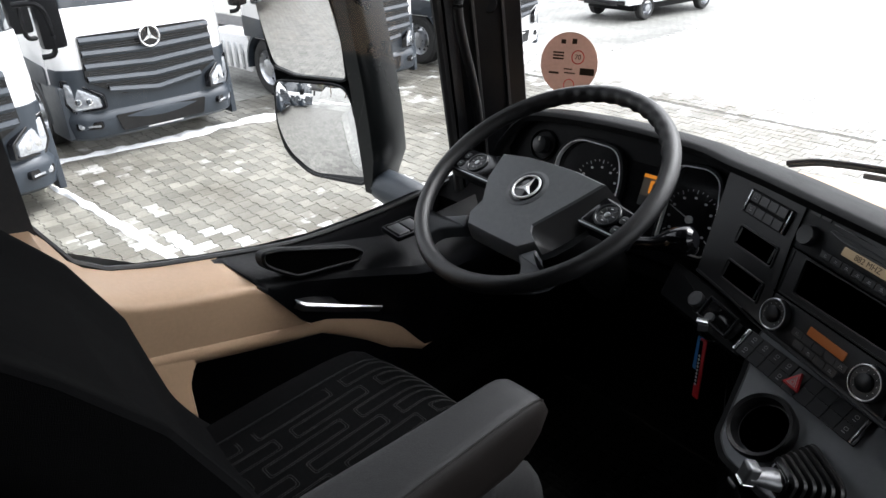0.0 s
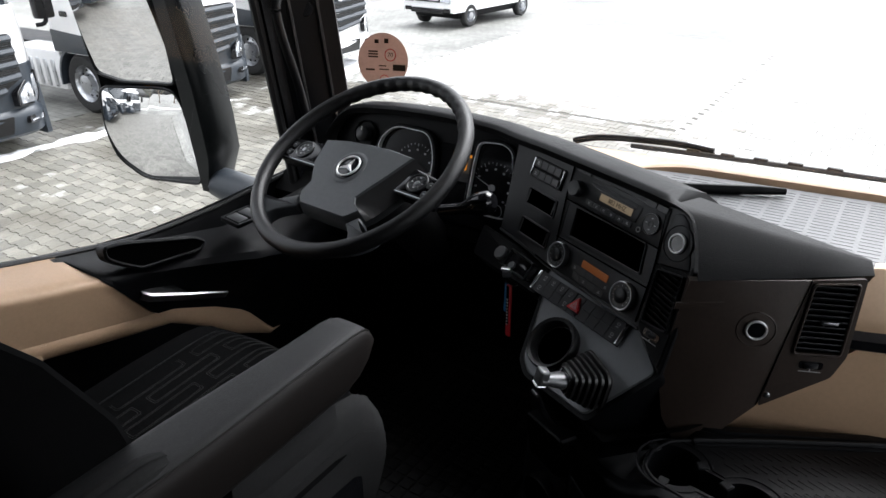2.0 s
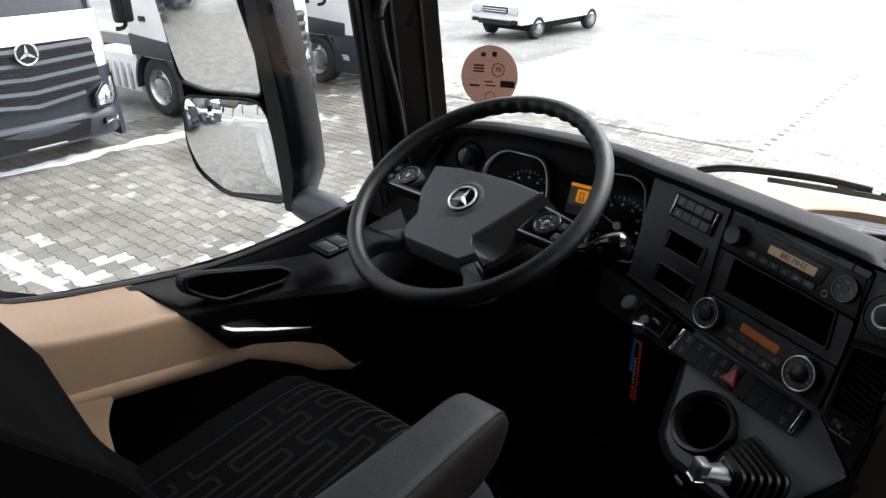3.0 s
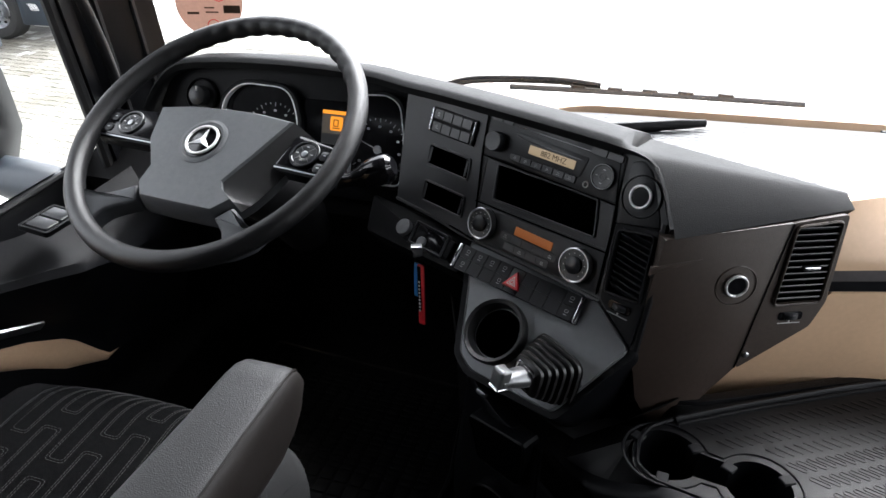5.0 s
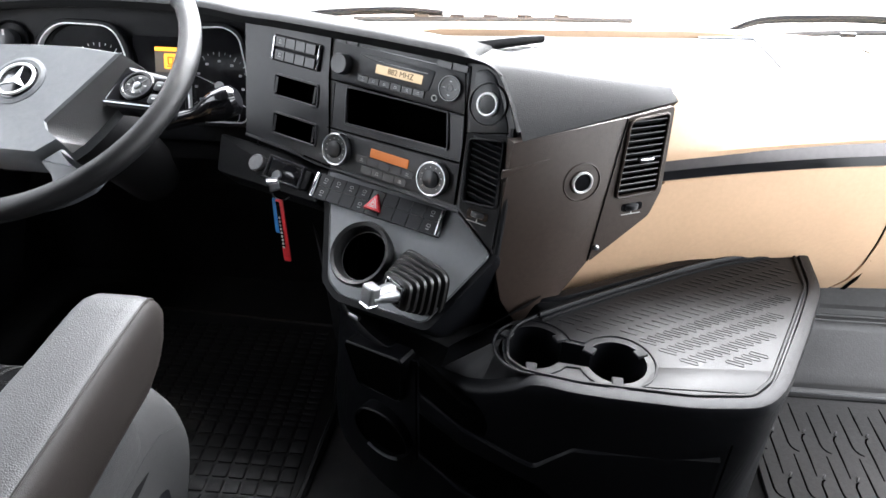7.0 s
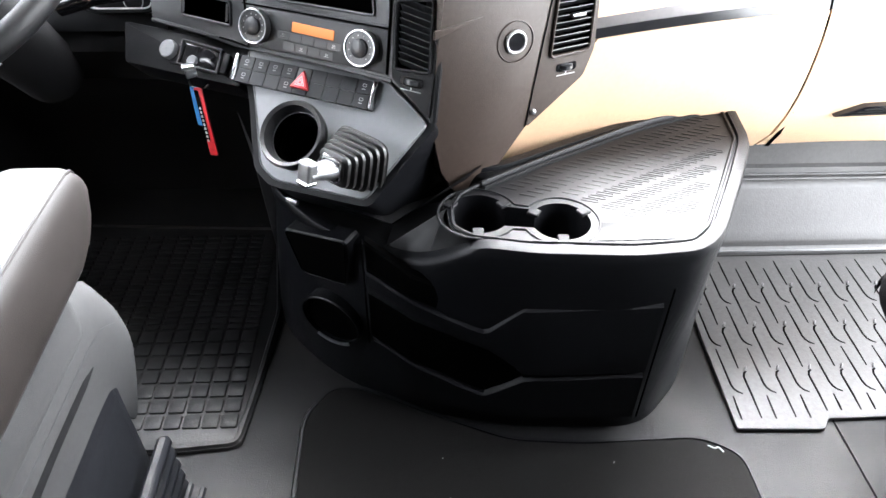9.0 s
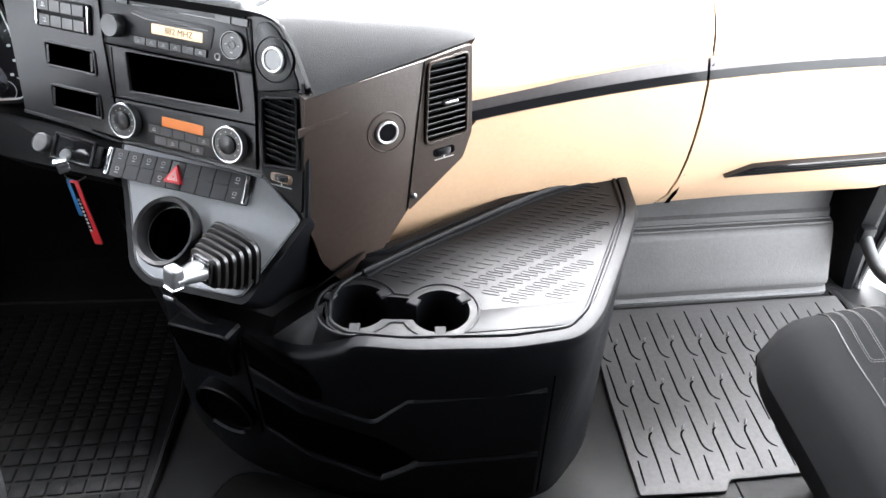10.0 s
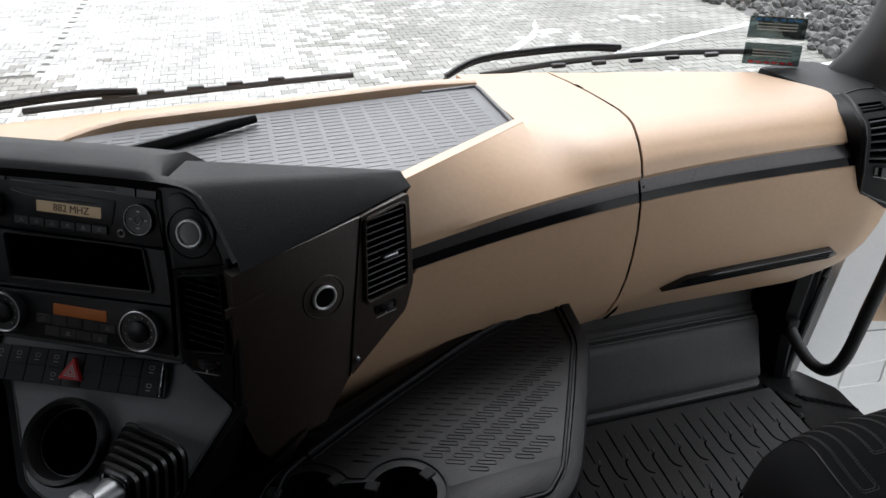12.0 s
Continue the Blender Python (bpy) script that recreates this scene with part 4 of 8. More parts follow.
bm = B()
loft(bm, [ring_at(FOOT, 0.0), ring_at(FOOT, 0.05), [(x, y - (0.026 * float(np.clip(1 - abs(x + 0.05) / 0.11, 0, 1)) if y < 0.45 else 0.0), z) for x, y, z in ring_at(offset(TOPO, 0.004), lambda x, y: min(0.32, deck(x, y) - 0.04))], ring_at(TOPO, lambda x, y: deck(x, y) - 0.022), ring_at(TOPO, lambda x, y: deck(x, y) - 0.008),
          ring_at(offset(TOPO, 0.003), lambda x, y: deck(x, y) - 0.002), ring_at(offset(TOPO, 0.010), deck), ring_at(offset(TOPO, 0.02), deck), ring_at(offset(TOPO, 0.022), lambda x, y: deck(x, y) - 0.006)], closed=True)
part("body", bm, BLACK, con, "black grained console body")

# tray: base with two cup wells cut through, ribs, edge bead
CUPS = ((0.078, 0.343, 0.046), (0.196, 0.322, 0.043))
bm = B()
TRAY = rounded([(0.034, 0.36), (0.034, 0.31), (0.06, 0.285), (0.14, 0.268), (0.29, 0.258), (0.375, 0.266), (0.41, 0.30), (0.48, 0.43), (0.535, 0.535), (0.548, 0.645), (0.42, 0.612), (0.28, 0.538), (0.10, 0.432), (0.05, 0.395)], 0.012, 3)


def tray_floor(bm, outline, holes, z):
    """A level sheet with round holes."""
    edges = []
    for poly in [outline] + holes:
        vs = [bm.verts.new((x, y, z)) for x, y in poly]
        edges += [bm.edges.new((vs[i - 1], vs[i])) for i in range(len(vs))]
    bmesh.ops.triangle_fill(bm, edges=edges, use_beauty=True, use_dissolve=False)


def dumbbell(grow=0.0):
    """Two round wells joined by a short channel."""
    (x1, y1, r1), (x2, y2, r2) = CUPS
    base = math.atan2(y2 - y1, x2 - x1)
    out = []
    for cx, cy, r, mid in ((x1, y1, r1 + grow, base + math.pi), (x2, y2, r2 + grow, base)):
        out += [(cx + r * math.cos(mid + k), cy + r * math.sin(mid + k)) for k in np.linspace(-2.62, 2.62, 26)]
    return out


tray_floor(bm, TRAY, [dumbbell()], 0.407)
part("tray", bm, TRAYSKIN, con, "black shelf tray with ribbed rubber-like surface")
bm = B()
inner_edge = [(x, y, z - 0.0065) for x, y, z in ring_at(offset(TOPO, 0.022), deck)]
edges = []
for pts in (inner_edge, [(x, y, 0.4) for x, y in dumbbell(0.004)]):
    vs = [bm.verts.new(p) for p in pts]
    edges += [bm.edges.new((vs[i - 1], vs[i])) for i in range(len(vs))]
bmesh.ops.triangle_fill(bm, edges=edges, use_beauty=True, use_dissolve=False)
part("deck", bm, TRAYSKIN, con)
bm = B()
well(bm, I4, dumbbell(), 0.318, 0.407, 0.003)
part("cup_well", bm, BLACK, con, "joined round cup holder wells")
bm = B()
tube(bm, [(x, y, 0.4075) for x, y in dumbbell(0.013)], 0.0022, 6, closed=True)
part("cup_rim", bm, BLACK, con)
for x, y, r in CUPS:
    for a in (30, 150, 265):
        bm = B()
        c, s = math.cos(radians(a)), math.sin(radians(a))
        block(bm, Matrix.Translation((x + c * (r - 0.001), y + s * (r - 0.001), 0.407)) @ Matrix.Rotation(radians(a), 4, "Z"), (0.018, 0.016, 0.006), 0.0015, 1)
        part("cup_clip", bm, SOFT, con, "small retaining tab")
bm = B()
tube(bm, [(x, y, 0.409) for x, y in offset(TRAY, 0.006)], 0.003, 6, closed=True)
part("tray_bead", bm, BLACK, con)
bm = B()
slab(bm, I4, [(0.222, 0.274), (0.37, 0.276), (0.396, 0.290), (0.414, 0.325), (0.252, 0.316)], 0.407, 0.4085, 0.0008)
part("tray_plate", bm, TRAYSKIN, con)
bm = B()
rng = random.Random(4)
floor_in = offset(ccw(TRAY), 0.012)
for band in range(9):
    for k in range(46):
        u = 0.0150 * (k - 16)
        x, y = 0.30 + u * 0.872, 0.300 + 0.0335 * band + u * 0.49
        c, s = math.cos(radians(-19)) * 0.0135, math.sin(radians(-19)) * 0.0135
        ends = [(x + c, y + s), (x - c, y - s)]
        if not all(inside_poly(p, q, floor_in) and q > 0.3215 + 0.055 * (p - 0.25) and min(math.hypot(p - cx, q - cy) - r for cx, cy, r in CUPS) > 0.022 for p, q in ends):
            continue
        if band < 4:
            rim(bm, at(I4, x, y, 0, -19), rrect(0, 0, 0.027, 0.0080, 0.0038, 3), 0.0016, 0.4065, 0.4079, 0.0004)
        else:
            slab(bm, at(I4, x, y, 0, -19), rrect(0, 0, 0.026, 0.0045, 0.0022, 2), 0.4065, 0.4077, 0.0005, back=False)
tagged(part("tray_rib", bm, TRAYSKIN, con), kind="stuff")
bm = B()
lip_way = spline([(0.088, 0.412, 0), (0.18, 0.470, 0), (0.265, 0.520, 0), (0.37, 0.580, 0), (0.46, 0.618, 0), (0.546, 0.650, 0)], 6)
sec = []
for i, p in enumerate(lip_way):
    d = (lip_way[min(i + 1, len(lip_way) - 1)] - lip_way[max(i - 1, 0)]).normalized()
    o = Vector((d.y, -d.x, 0))
    sec.append([p + o * a + Vector((0, 0, b)) for a, b in ((0.0115, 0.405), (0.0105, 0.4105), (0.0085, 0.4112), (0.0065, 0.4105), (0.005, 0.4085), (0.0035, 0.4085), (0.0025, 0.4135), (0.0005, 0.4155), (-0.003, 0.415), (-0.006, 0.411), (-0.008, 0.40))])
loft(bm, sec)
part("tray_lip", bm, BLACK, con, "raised double lip behind the tray")
# open joints of the console front
for x, z0, z1 in ((0.352, 0.05, 0.345), (-0.094, 0.15, 0.372)):
    bm = B()
    tube(bm, [(x, front_at - 0.0145, z) for front_at, z in ((float(np.interp(x, [-0.166, -0.02, 0.06, 0.154, 0.375], [0.388, 0.302, 0.281, 0.2605, 0.2535])), zz) for zz in np.linspace(z0, z1, 6))], 0.0016, 5)
    part("front_joint", bm, DARK, con)
# front: two drawer fronts with a dipped grip edge, and two bins beside them
def front_y(x):
    return float(np.interp(x, [-0.166, -0.02, 0.06, 0.154, 0.375], [0.388, 0.302, 0.281, 0.2605, 0.2535]))


def drawer(name, xs, low, high, proud, mat, label=""):
    """A panel that follows the console's curved front."""
    bm = B()
    rows = []
    for x in xs:
        y, a, b = front_y(x), low(x), high(x)
        rows.append([(x, y + 0.012, a), (x, y - proud + 0.003, a), (x, y - proud, a + 0.003), (x, y - proud - 0.001, (a + b) / 2), (x, y - proud, b - 0.004), (x, y - proud + 0.004, b), (x, y + 0.012, b)])
    loft(bm, rows, closed=True, caps=True)
    return part(name, bm, mat, con, label)


def table(*rows):
    return lambda x: float(np.interp(x, [r[0] for r in rows], [r[1] for r in rows]))


D1 = table((-0.093, 0.308), (0.082, 0.243), (0.092, 0.243), (0.141, 0.300), (0.36, 0.312))
D2 = table((-0.085, 0.164), (0.088, 0.094), (0.098, 0.094), (0.154, 0.144), (0.37, 0.156))
MID = table((-0.085, 0.262), (0.10, 0.200), (0.150, 0.160), (0.156, 0.150), (0.37, 0.162))
XS = [-0.09, -0.05, -0.02, 0.03, 0.07, 0.085, 0.095, 0.12, 0.142, 0.154, 0.20, 0.28, 0.345]
drawer("drawer_front", XS, MID, D1, 0.014, BLACK, "black drawer front with dipped grip edge")
drawer("drawer_front", XS, lambda x: 0.045, D2, 0.014, BLACK, "black drawer front with dipped grip edge")
# the grip recesses are not cut: near-black panels carry their shade
drawer("drawer_recess_shade", XS[:9], D2, MID, 0.006, DARK)
drawer("drawer_recess_shade", XS[:9], D1, table((-0.1, 0.366), (0.0, 0.318), (0.142, 0.302)), 0.006, DARK)
bins = axes((-0.11, 0.352, 0.2), (0.854, -0.52, 0), (-0.52, -0.855, 0.0))
BINP = rounded([(-0.129, 0.125), (-0.012, 0.145), (-0.016, 0.058), (-0.104, 0.048)], 0.008, 3)
bm = B()
rim(bm, bins, offset(ccw(BINP), -0.004), 0.005, -0.03, 0.005, 0.003)
part("bin_rim", bm, BLACK, con)
# near-black plate paints the bin's inner shade on the closed front
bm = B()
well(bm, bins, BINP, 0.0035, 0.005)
part("bin_shade", bm, DARK, con, "near-black plate shading the storage bin mouth")
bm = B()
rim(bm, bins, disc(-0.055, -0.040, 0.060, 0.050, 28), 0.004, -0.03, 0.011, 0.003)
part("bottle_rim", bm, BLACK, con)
# same for the bottle holder: a near-black disc as its shade
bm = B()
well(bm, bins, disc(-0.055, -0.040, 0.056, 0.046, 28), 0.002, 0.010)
part("bottle_shade", bm, DARK, con, "near-black disc shading the bottle holder mouth")
bm = B()
tube(bm, [bins @ Vector((-0.055 + 0.058 * math.cos(a), -0.040 + 0.048 * math.sin(a), 0.011)) for a in np.linspace(-2.1, -0.9, 8)], 0.003, 6)
part("bottle_lip", bm, SATIN, con, "bright lower lip of the bottle holder")
bm = B()
block(bm, axes((-0.200, 0.402, 0.392), (0.85, -0.5, 0), (-0.5, -0.8, 0.4)), (0.022, 0.009, 0.008), 0.0035, 2)
part("bottle_opener", bm, GRIP, con, "small metal catch under the gear panel")

# ---- steering wheel ----
tilt, yaw = radians(30.2), radians(-8.7)
wn3 = Vector((math.sin(yaw) * math.sin(tilt), -math.sin(tilt) * math.cos(yaw), math.cos(tilt)))
wu = Vector((0, 0, 1)).cross(wn3).normalized()
wv = wn3.cross(wu)
hub = Vector((-0.658, 0.444, 0.735)) + wn3 * 0.003 + wv * 0.028
WH = axes(hub, wu, wn3)
wheel = thing("steering_wheel", hub, "dark leather-rimmed truck steering wheel with grey airbag pad", "steering wheel")
bm = B()
R, r0, DROP = 0.2335, 0.0155, -0.004
rows = []
NR = 288
for i in range(NR):
    a = 2 * math.pi * i / NR
    c, s = math.cos(a), math.sin(a)
    row = []
    for j in range(12):
        b = 2 * math.pi * j / 12
        grip = np.clip((s - 0.5) / 0.15, 0, 1) * max(0.0, -math.cos(b))
        rr = r0 * (1.0 + 0.10 * grip * math.cos(a * 45) + 0.08 * grip)
        row.append(WH @ Vector(((R + rr * math.cos(b)) * c, (R + rr * math.cos(b)) * s + DROP, rr * 1.08 * math.sin(b))))
    rows.append(row)
rows.append(rows[0])
vs = [[bm.verts.new(p) for p in row] for row in rows[:-1]]
for i in range(NR):
    bridge(bm, vs[i - 1], vs[i])
part("rim", bm, LEATHER, wheel, "black leather rim")
# airbag cover: a raised face with sloping facets down to the spokes
PADTOP = [(-0.118, 0.018), (-0.06, 0.031), (0.0, 0.037), (0.06, 0.040), (0.132, 0.036), (0.107, -0.026), (0.078, -0.091), (0.088, -0.104), (0.112, -0.117), (0.090, -0.141), (0.02, -0.144), (-0.044, -0.146), (-0.063, -0.124), (-0.062, -0.092), (-0.099, -0.045)]
PADLOW = [(-0.122, 0.017), (-0.062, 0.035), (0.0, 0.041), (0.062, 0.044), (0.160, 0.030), (0.152, -0.035), (0.138, -0.080), (0.127, -0.105), (0.117, -0.119), (0.092, -0.145), (0.02, -0.149), (-0.047, -0.150), (-0.068, -0.125), (-0.068, -0.093), (-0.106, -0.046)]
bm = B()
lo, mid_, hi = ring(bm, WH, PADLOW, -0.032), ring(bm, WH, PADLOW, -0.018), ring(bm, WH, PADTOP, 0.004)
top = ring(bm, WH, [(x * 0.965, y * 0.965 - 0.002) for x, y in PADTOP], 0.008)
SLOPES = (4, 5, 6, 7)
for p, q in ((lo, mid_), (hi, top)):
    bridge(bm, p, q)
n_pad = len(PADLOW)
for i in range(n_pad):
    if i not in SLOPES:
        bm.faces.new((mid_[i], mid_[(i + 1) % n_pad], hi[(i + 1) % n_pad], hi[i]))
bm.faces.new(top)
part("airbag_pad", bm, PAD, wheel, "grey grained airbag cover")
# right facet in darker material: shade of the side turned from the window
bm = B()
loft(bm, [[WH @ Vector((*PADLOW[i], -0.0175)), WH @ Vector((*PADTOP[i], 0.0045))] for i in range(4, 9)])
part("pad_shade_facet", bm, LEATHER, wheel, "sloping right facet with shade in its colour")
em = at(WH, 0.002, -0.031, 0.008)
bm = B()
lathe(bm, em, [(0.041, -0.004), (0.041, 0.0006), (0.035, 0.0022), (0.031, 0.0004)], 36)
part("emblem_dish", bm, PAD, wheel)
bm = B()
lathe(bm, em, [(0.0305, -0.004), (0.0305, 0.0012), (0.028, 0.002)], 28)
part("emblem_base", bm, GLOSSBLACK, wheel)
bm = B()
tube(bm, [em @ Vector((0.026 * math.cos(2 * math.pi * i / 32), 0.026 * math.sin(2 * math.pi * i / 32), 0.0035)) for i in range(32)], 0.0022, 6, closed=True, up=wn3)
for a in (90, 210, 330):
    c, s = math.cos(radians(a)), math.sin(radians(a))
    w = 0.0055
    vv = [em @ Vector(q) for q in ((-s * w, c * w, 0.003), (s * w, -c * w, 0.003), (c * 0.025, s * 0.025, 0.003), (0, 0, 0.006))]
    vb = [bm.verts.new(q) for q in vv]
    bm.faces.new((vb[0], vb[2], vb[3]))
    bm.faces.new((vb[2], vb[1], vb[3]))
part("emblem", bm, RINGMETAL, wheel, "chrome ring emblem with three spokes")
SIDES = [dict(sx=-1, block=[(-0.228, 0.002), (-0.122, 0.014), (-0.104, -0.044), (-0.222, -0.047)], rock=(-0.166, -0.019), side=(-0.203, -0.024),
              low=[(-0.067, -0.124), (-0.090, -0.139), (-0.115, -0.152), (-0.138, -0.160), (-0.168, -0.154), (-0.154, -0.178), (-0.130, -0.200), (-0.100, -0.212), (-0.105, -0.195), (-0.096, -0.180), (-0.078, -0.167), (-0.050, -0.152)]),
         dict(sx=1, block=[(0.142, 0.022), (0.218, 0.010), (0.226, -0.037), (0.132, -0.037)], rock=(0.173, -0.010), side=(0.206, -0.018),
              low=[(0.094, -0.147), (0.115, -0.122), (0.132, -0.135), (0.152, -0.147), (0.180, -0.148), (0.172, -0.168), (0.150, -0.188), (0.116, -0.206), (0.131, -0.190), (0.127, -0.176), (0.117, -0.162)])]
for sd in SIDES:
    sx, (rx, ry) = sd["sx"], sd["rock"]
    bm = B()
    slab(bm, WH, rounded(offset(ccw(sd["block"]), -0.005), 0.006, 3), -0.030, -0.010, 0.004)
    part("upper_spoke", bm, BLACK, wheel)
    bm = B()
    slab(bm, WH, rounded(sd["block"], 0.006, 3), -0.012, -0.004, 0.002)
    sw = part("switch_block", bm, GLOSSBLACK, wheel, "gloss black multifunction switch block")
    bm = B()
    lowedge = [sd["block"][2], sd["block"][3]]
    tube(bm, [WH @ Vector((lowedge[0][0], lowedge[0][1] - 0.001, -0.007)), WH @ Vector((lowedge[1][0], lowedge[1][1] - 0.001, -0.007))], 0.0012, 6)
    part("lower_trim", bm, SATIN, sw, "thin silver edge")
    bm = B()
    rim(bm, at(WH, rx, ry, -0.004), disc(0, 0, 0.0235, seg=28), 0.0045, -0.002, 0.004)
    part("rocker_ring", bm, BUTTON, sw)
    bm = B()
    lathe(bm, at(WH, rx, ry, -0.004), [(0.0185, -0.001), (0.0185, 0.0015), (0.0165, 0.0026), (0.0085, 0.0020), (0.0070, 0.0008)], 28)
    part("rocker_pad", bm, BUTTON, sw)
    for k in range(4):
        bm = B()
        a = k * math.pi / 2 + math.pi / 4
        slab(bm, at(WH, rx + 0.0125 * math.cos(a), ry + 0.0125 * math.sin(a), -0.0016, math.degrees(a)), rrect(0, 0, 0.011, 0.0010, 0.0003, 1), 0, 0.0006)
        part("rocker_joint", bm, GRIP, sw)
    bm = B()
    lathe(bm, at(WH, rx, ry, -0.004), [(0.0052, -0.001), (0.0052, 0.003), (0.003, 0.0036)], 14)
    part("centre_button", bm, SATIN, sw)
    bx, by = sd["side"]
    for k in (-0.011, 0.011):
        bm = B()
        slab(bm, at(WH, bx, by + k, -0.004), rrect(0, 0, 0.015, 0.015, 0.005), -0.001, 0.0025, 0.001)
        part("side_button", bm, BUTTON, sw)
    for k in range(4):
        bm = B()
        slab(bm, at(WH, rx + 0.0125 * math.cos(k * math.pi / 2), ry + 0.0125 * math.sin(k * math.pi / 2), -0.0015), rrect(0, 0, 0.0045, 0.0016, 0.0003, 1), 0, 0.0003)
        part("marking", bm, MARK, sw)
    for k in (-0.011, 0.011):
        bm = B()
        slab(bm, at(WH, bx, by + k, -0.0013), rrect(0, 0, 0.005, 0.0016, 0.0003, 1), 0, 0.0003)
        part("marking", bm, MARK, sw)
    bm = B()
    slab(bm, WH, rounded(sd["low"], 0.005, 3), -0.026, 0.001, 0.005)
    part("lower_spoke", bm, SPOKE, wheel, "dark grey lower spoke", 60)
# column and stalk
col = thing("steering_column", (-0.62, 0.62, 0.5), "black steering column shroud with control stalk", "steering column")
bm = B()
tube(bm, [hub - wn3 * 0.025, hub - wn3 * 0.06, hub - wn3 * 0.12, hub + Vector((0.0, 0.15, -0.18)), hub + Vector((0, 0.25, -0.30))], [0.05, 0.062, 0.065, 0.062, 0.055], 20)
part("shroud", bm, FOOTWELL, col)
bm = B()
tube(bm, spline([(-0.545, 0.60, 0.615), (-0.49, 0.60, 0.632), (-0.45, 0.60, 0.65), (-0.415, 0.605, 0.664)], 4), [0.013] * 5 + [0.016, 0.020, 0.023, 0.025, 0.026, 0.026, 0.024, 0.016], 14)
part("control_stalk", bm, GLOSSBLACK, col, "black control stalk")

# ---- seats ----
def seat(name, cx, front, top, label, arm, hw=0.245):
    s = thing(name, (cx, front - 0.25, 0.0), label, "seat", "cab seats")
    def cushion(x, y):
        """Height of the cushion over its base plane: bolsters at the sides, rounded nose."""
        side = abs(x) / hw
        h = 0.0 + 0.018 * np.clip((side - 0.62) / 0.25, 0, 1) * np.clip(-y / 0.25, 0, 1) - (0.11 if arm else 0.055) * np.clip((side - 0.84) / 0.16, 0, 1) ** 2 + (0.0 if arm else 0.024 * np.clip(x / hw, 0, 0.85))
        nose = np.clip((y + 0.10) / 0.10, 0, 1)
        return h - 0.07 * nose ** 2.2 + 0.012 * math.cos(y * 7)
    bm = B()
    rows = []
    for y in np.linspace(-0.56, 0.0, 20):
        nose = np.clip((y + 0.16) / 0.16, 0, 1) ** 2
        rows.append([(cx + x * (1 - 0.16 * nose), front + y - 0.05 * (abs(x) / hw) ** 3 * nose, top + cushion(x, y)) for x in np.linspace(-hw, hw, 25)])
    loft(bm, rows)
    # the sides and the front tuck in under the cushion
    tuck, deep = (0.04, 0.06) if arm else (0.035, 0.085)
    rimline = [r[0] for r in rows[:-1]] + rows[-1] + [r[-1] for r in reversed(rows[:-1])]
    def skirt(inward, forward, z):
        out = []
        for x, y, _ in rimline:
            u, v = (x - cx) / hw, float(np.clip((y - front + 0.10) / 0.10, 0, 1))
            out.append((x - math.copysign(inward * min(1.0, abs(u) / 0.8) ** 3, u), y + forward * v, z))
        return out
    loft(bm, [rimline, skirt(tuck * 0.3, 0.010, top - 0.085), skirt(tuck, 0.006, top - 0.12), skirt(deep, -0.03, top - 0.20)])
    bmesh.ops.remove_doubles(bm, verts=bm.verts, dist=0.0005)
    cus = part("cushion", bm, FABRIC, s, "black patterned fabric cushion")
    def spot(x, y, lift):
        nose = np.clip((y + 0.16) / 0.16, 0, 1) ** 2
        return (cx + x * (1 - 0.16 * nose), front + y - 0.05 * (abs(x) / hw) ** 3 * nose, top + cushion(x, y) + lift)
    # stitched square-ended hairpins in offset columns, each a double row of short stitches
    bm = B()
    def sewn(way):
        for (xa, ya), (xb, yb) in zip(way, way[1:]):
            ln = math.hypot(xb - xa, yb - ya)
            n = max(1, int(ln / 0.0048))
            for i in range(n):
                t0, t1 = (i + 0.12) / n, (i + 0.78) / n
                tube(bm, [spot(xa + (xb - xa) * t0, ya + (yb - ya) * t0, 0.0004), spot(xa + (xb - xa) * t1, ya + (yb - ya) * t1, 0.0003)], 0.00042, 4)
    LEN = (0.150, 0.105, 0.175, 0.125, 0.085, 0.160, 0.115)
    pitch = 0.0455 * hw / 0.245
    for c in range(7):
        x0 = (c - 3) * pitch
        ends = [(-0.012, -LEN[c])] + [(-LEN[c] - 0.032 - 0.165 * q, -LEN[c] - 0.165 * (q + 1)) for q in range(3)]
        for q, (ya, yb) in enumerate(ends):
            xs = x0
            for w in (0.0105, 0.0138):
                e = w - 0.0105
                k = 0.003
                ya2, yb2 = max(ya + (e if q else 0), -0.5), max(yb - e, -0.5)
                if ya2 - yb2 < 0.03 or abs(xs) > 0.66 * hw:
                    continue
                bottom = [(xs - w, yb2 + k), (xs - w + k, yb2), (xs + w - k, yb2), (xs + w, yb2 + k)]
                way = [(xs - w, ya2 - k)] + bottom + [(xs + w, ya2 - k)]
                if q:
                    way = way + [(xs + w - k, ya2), (xs - w + k, ya2), (xs - w, ya2 - k)]
                sewn(way)
    part("stitching", bm, THREAD, cus, "grey stitched hairpin pattern")
    for sx in (-0.67 * hw, 0.67 * hw):
        bm = B()
        tube(bm, [spot(sx, y, 0.0003) for y in np.linspace(-0.5, -0.004, 20)], 0.0014, 5)
        part("piping", bm, BLACK, cus)
    # backrest, leaning back, with side bolsters
    bm = B()
    rows = []
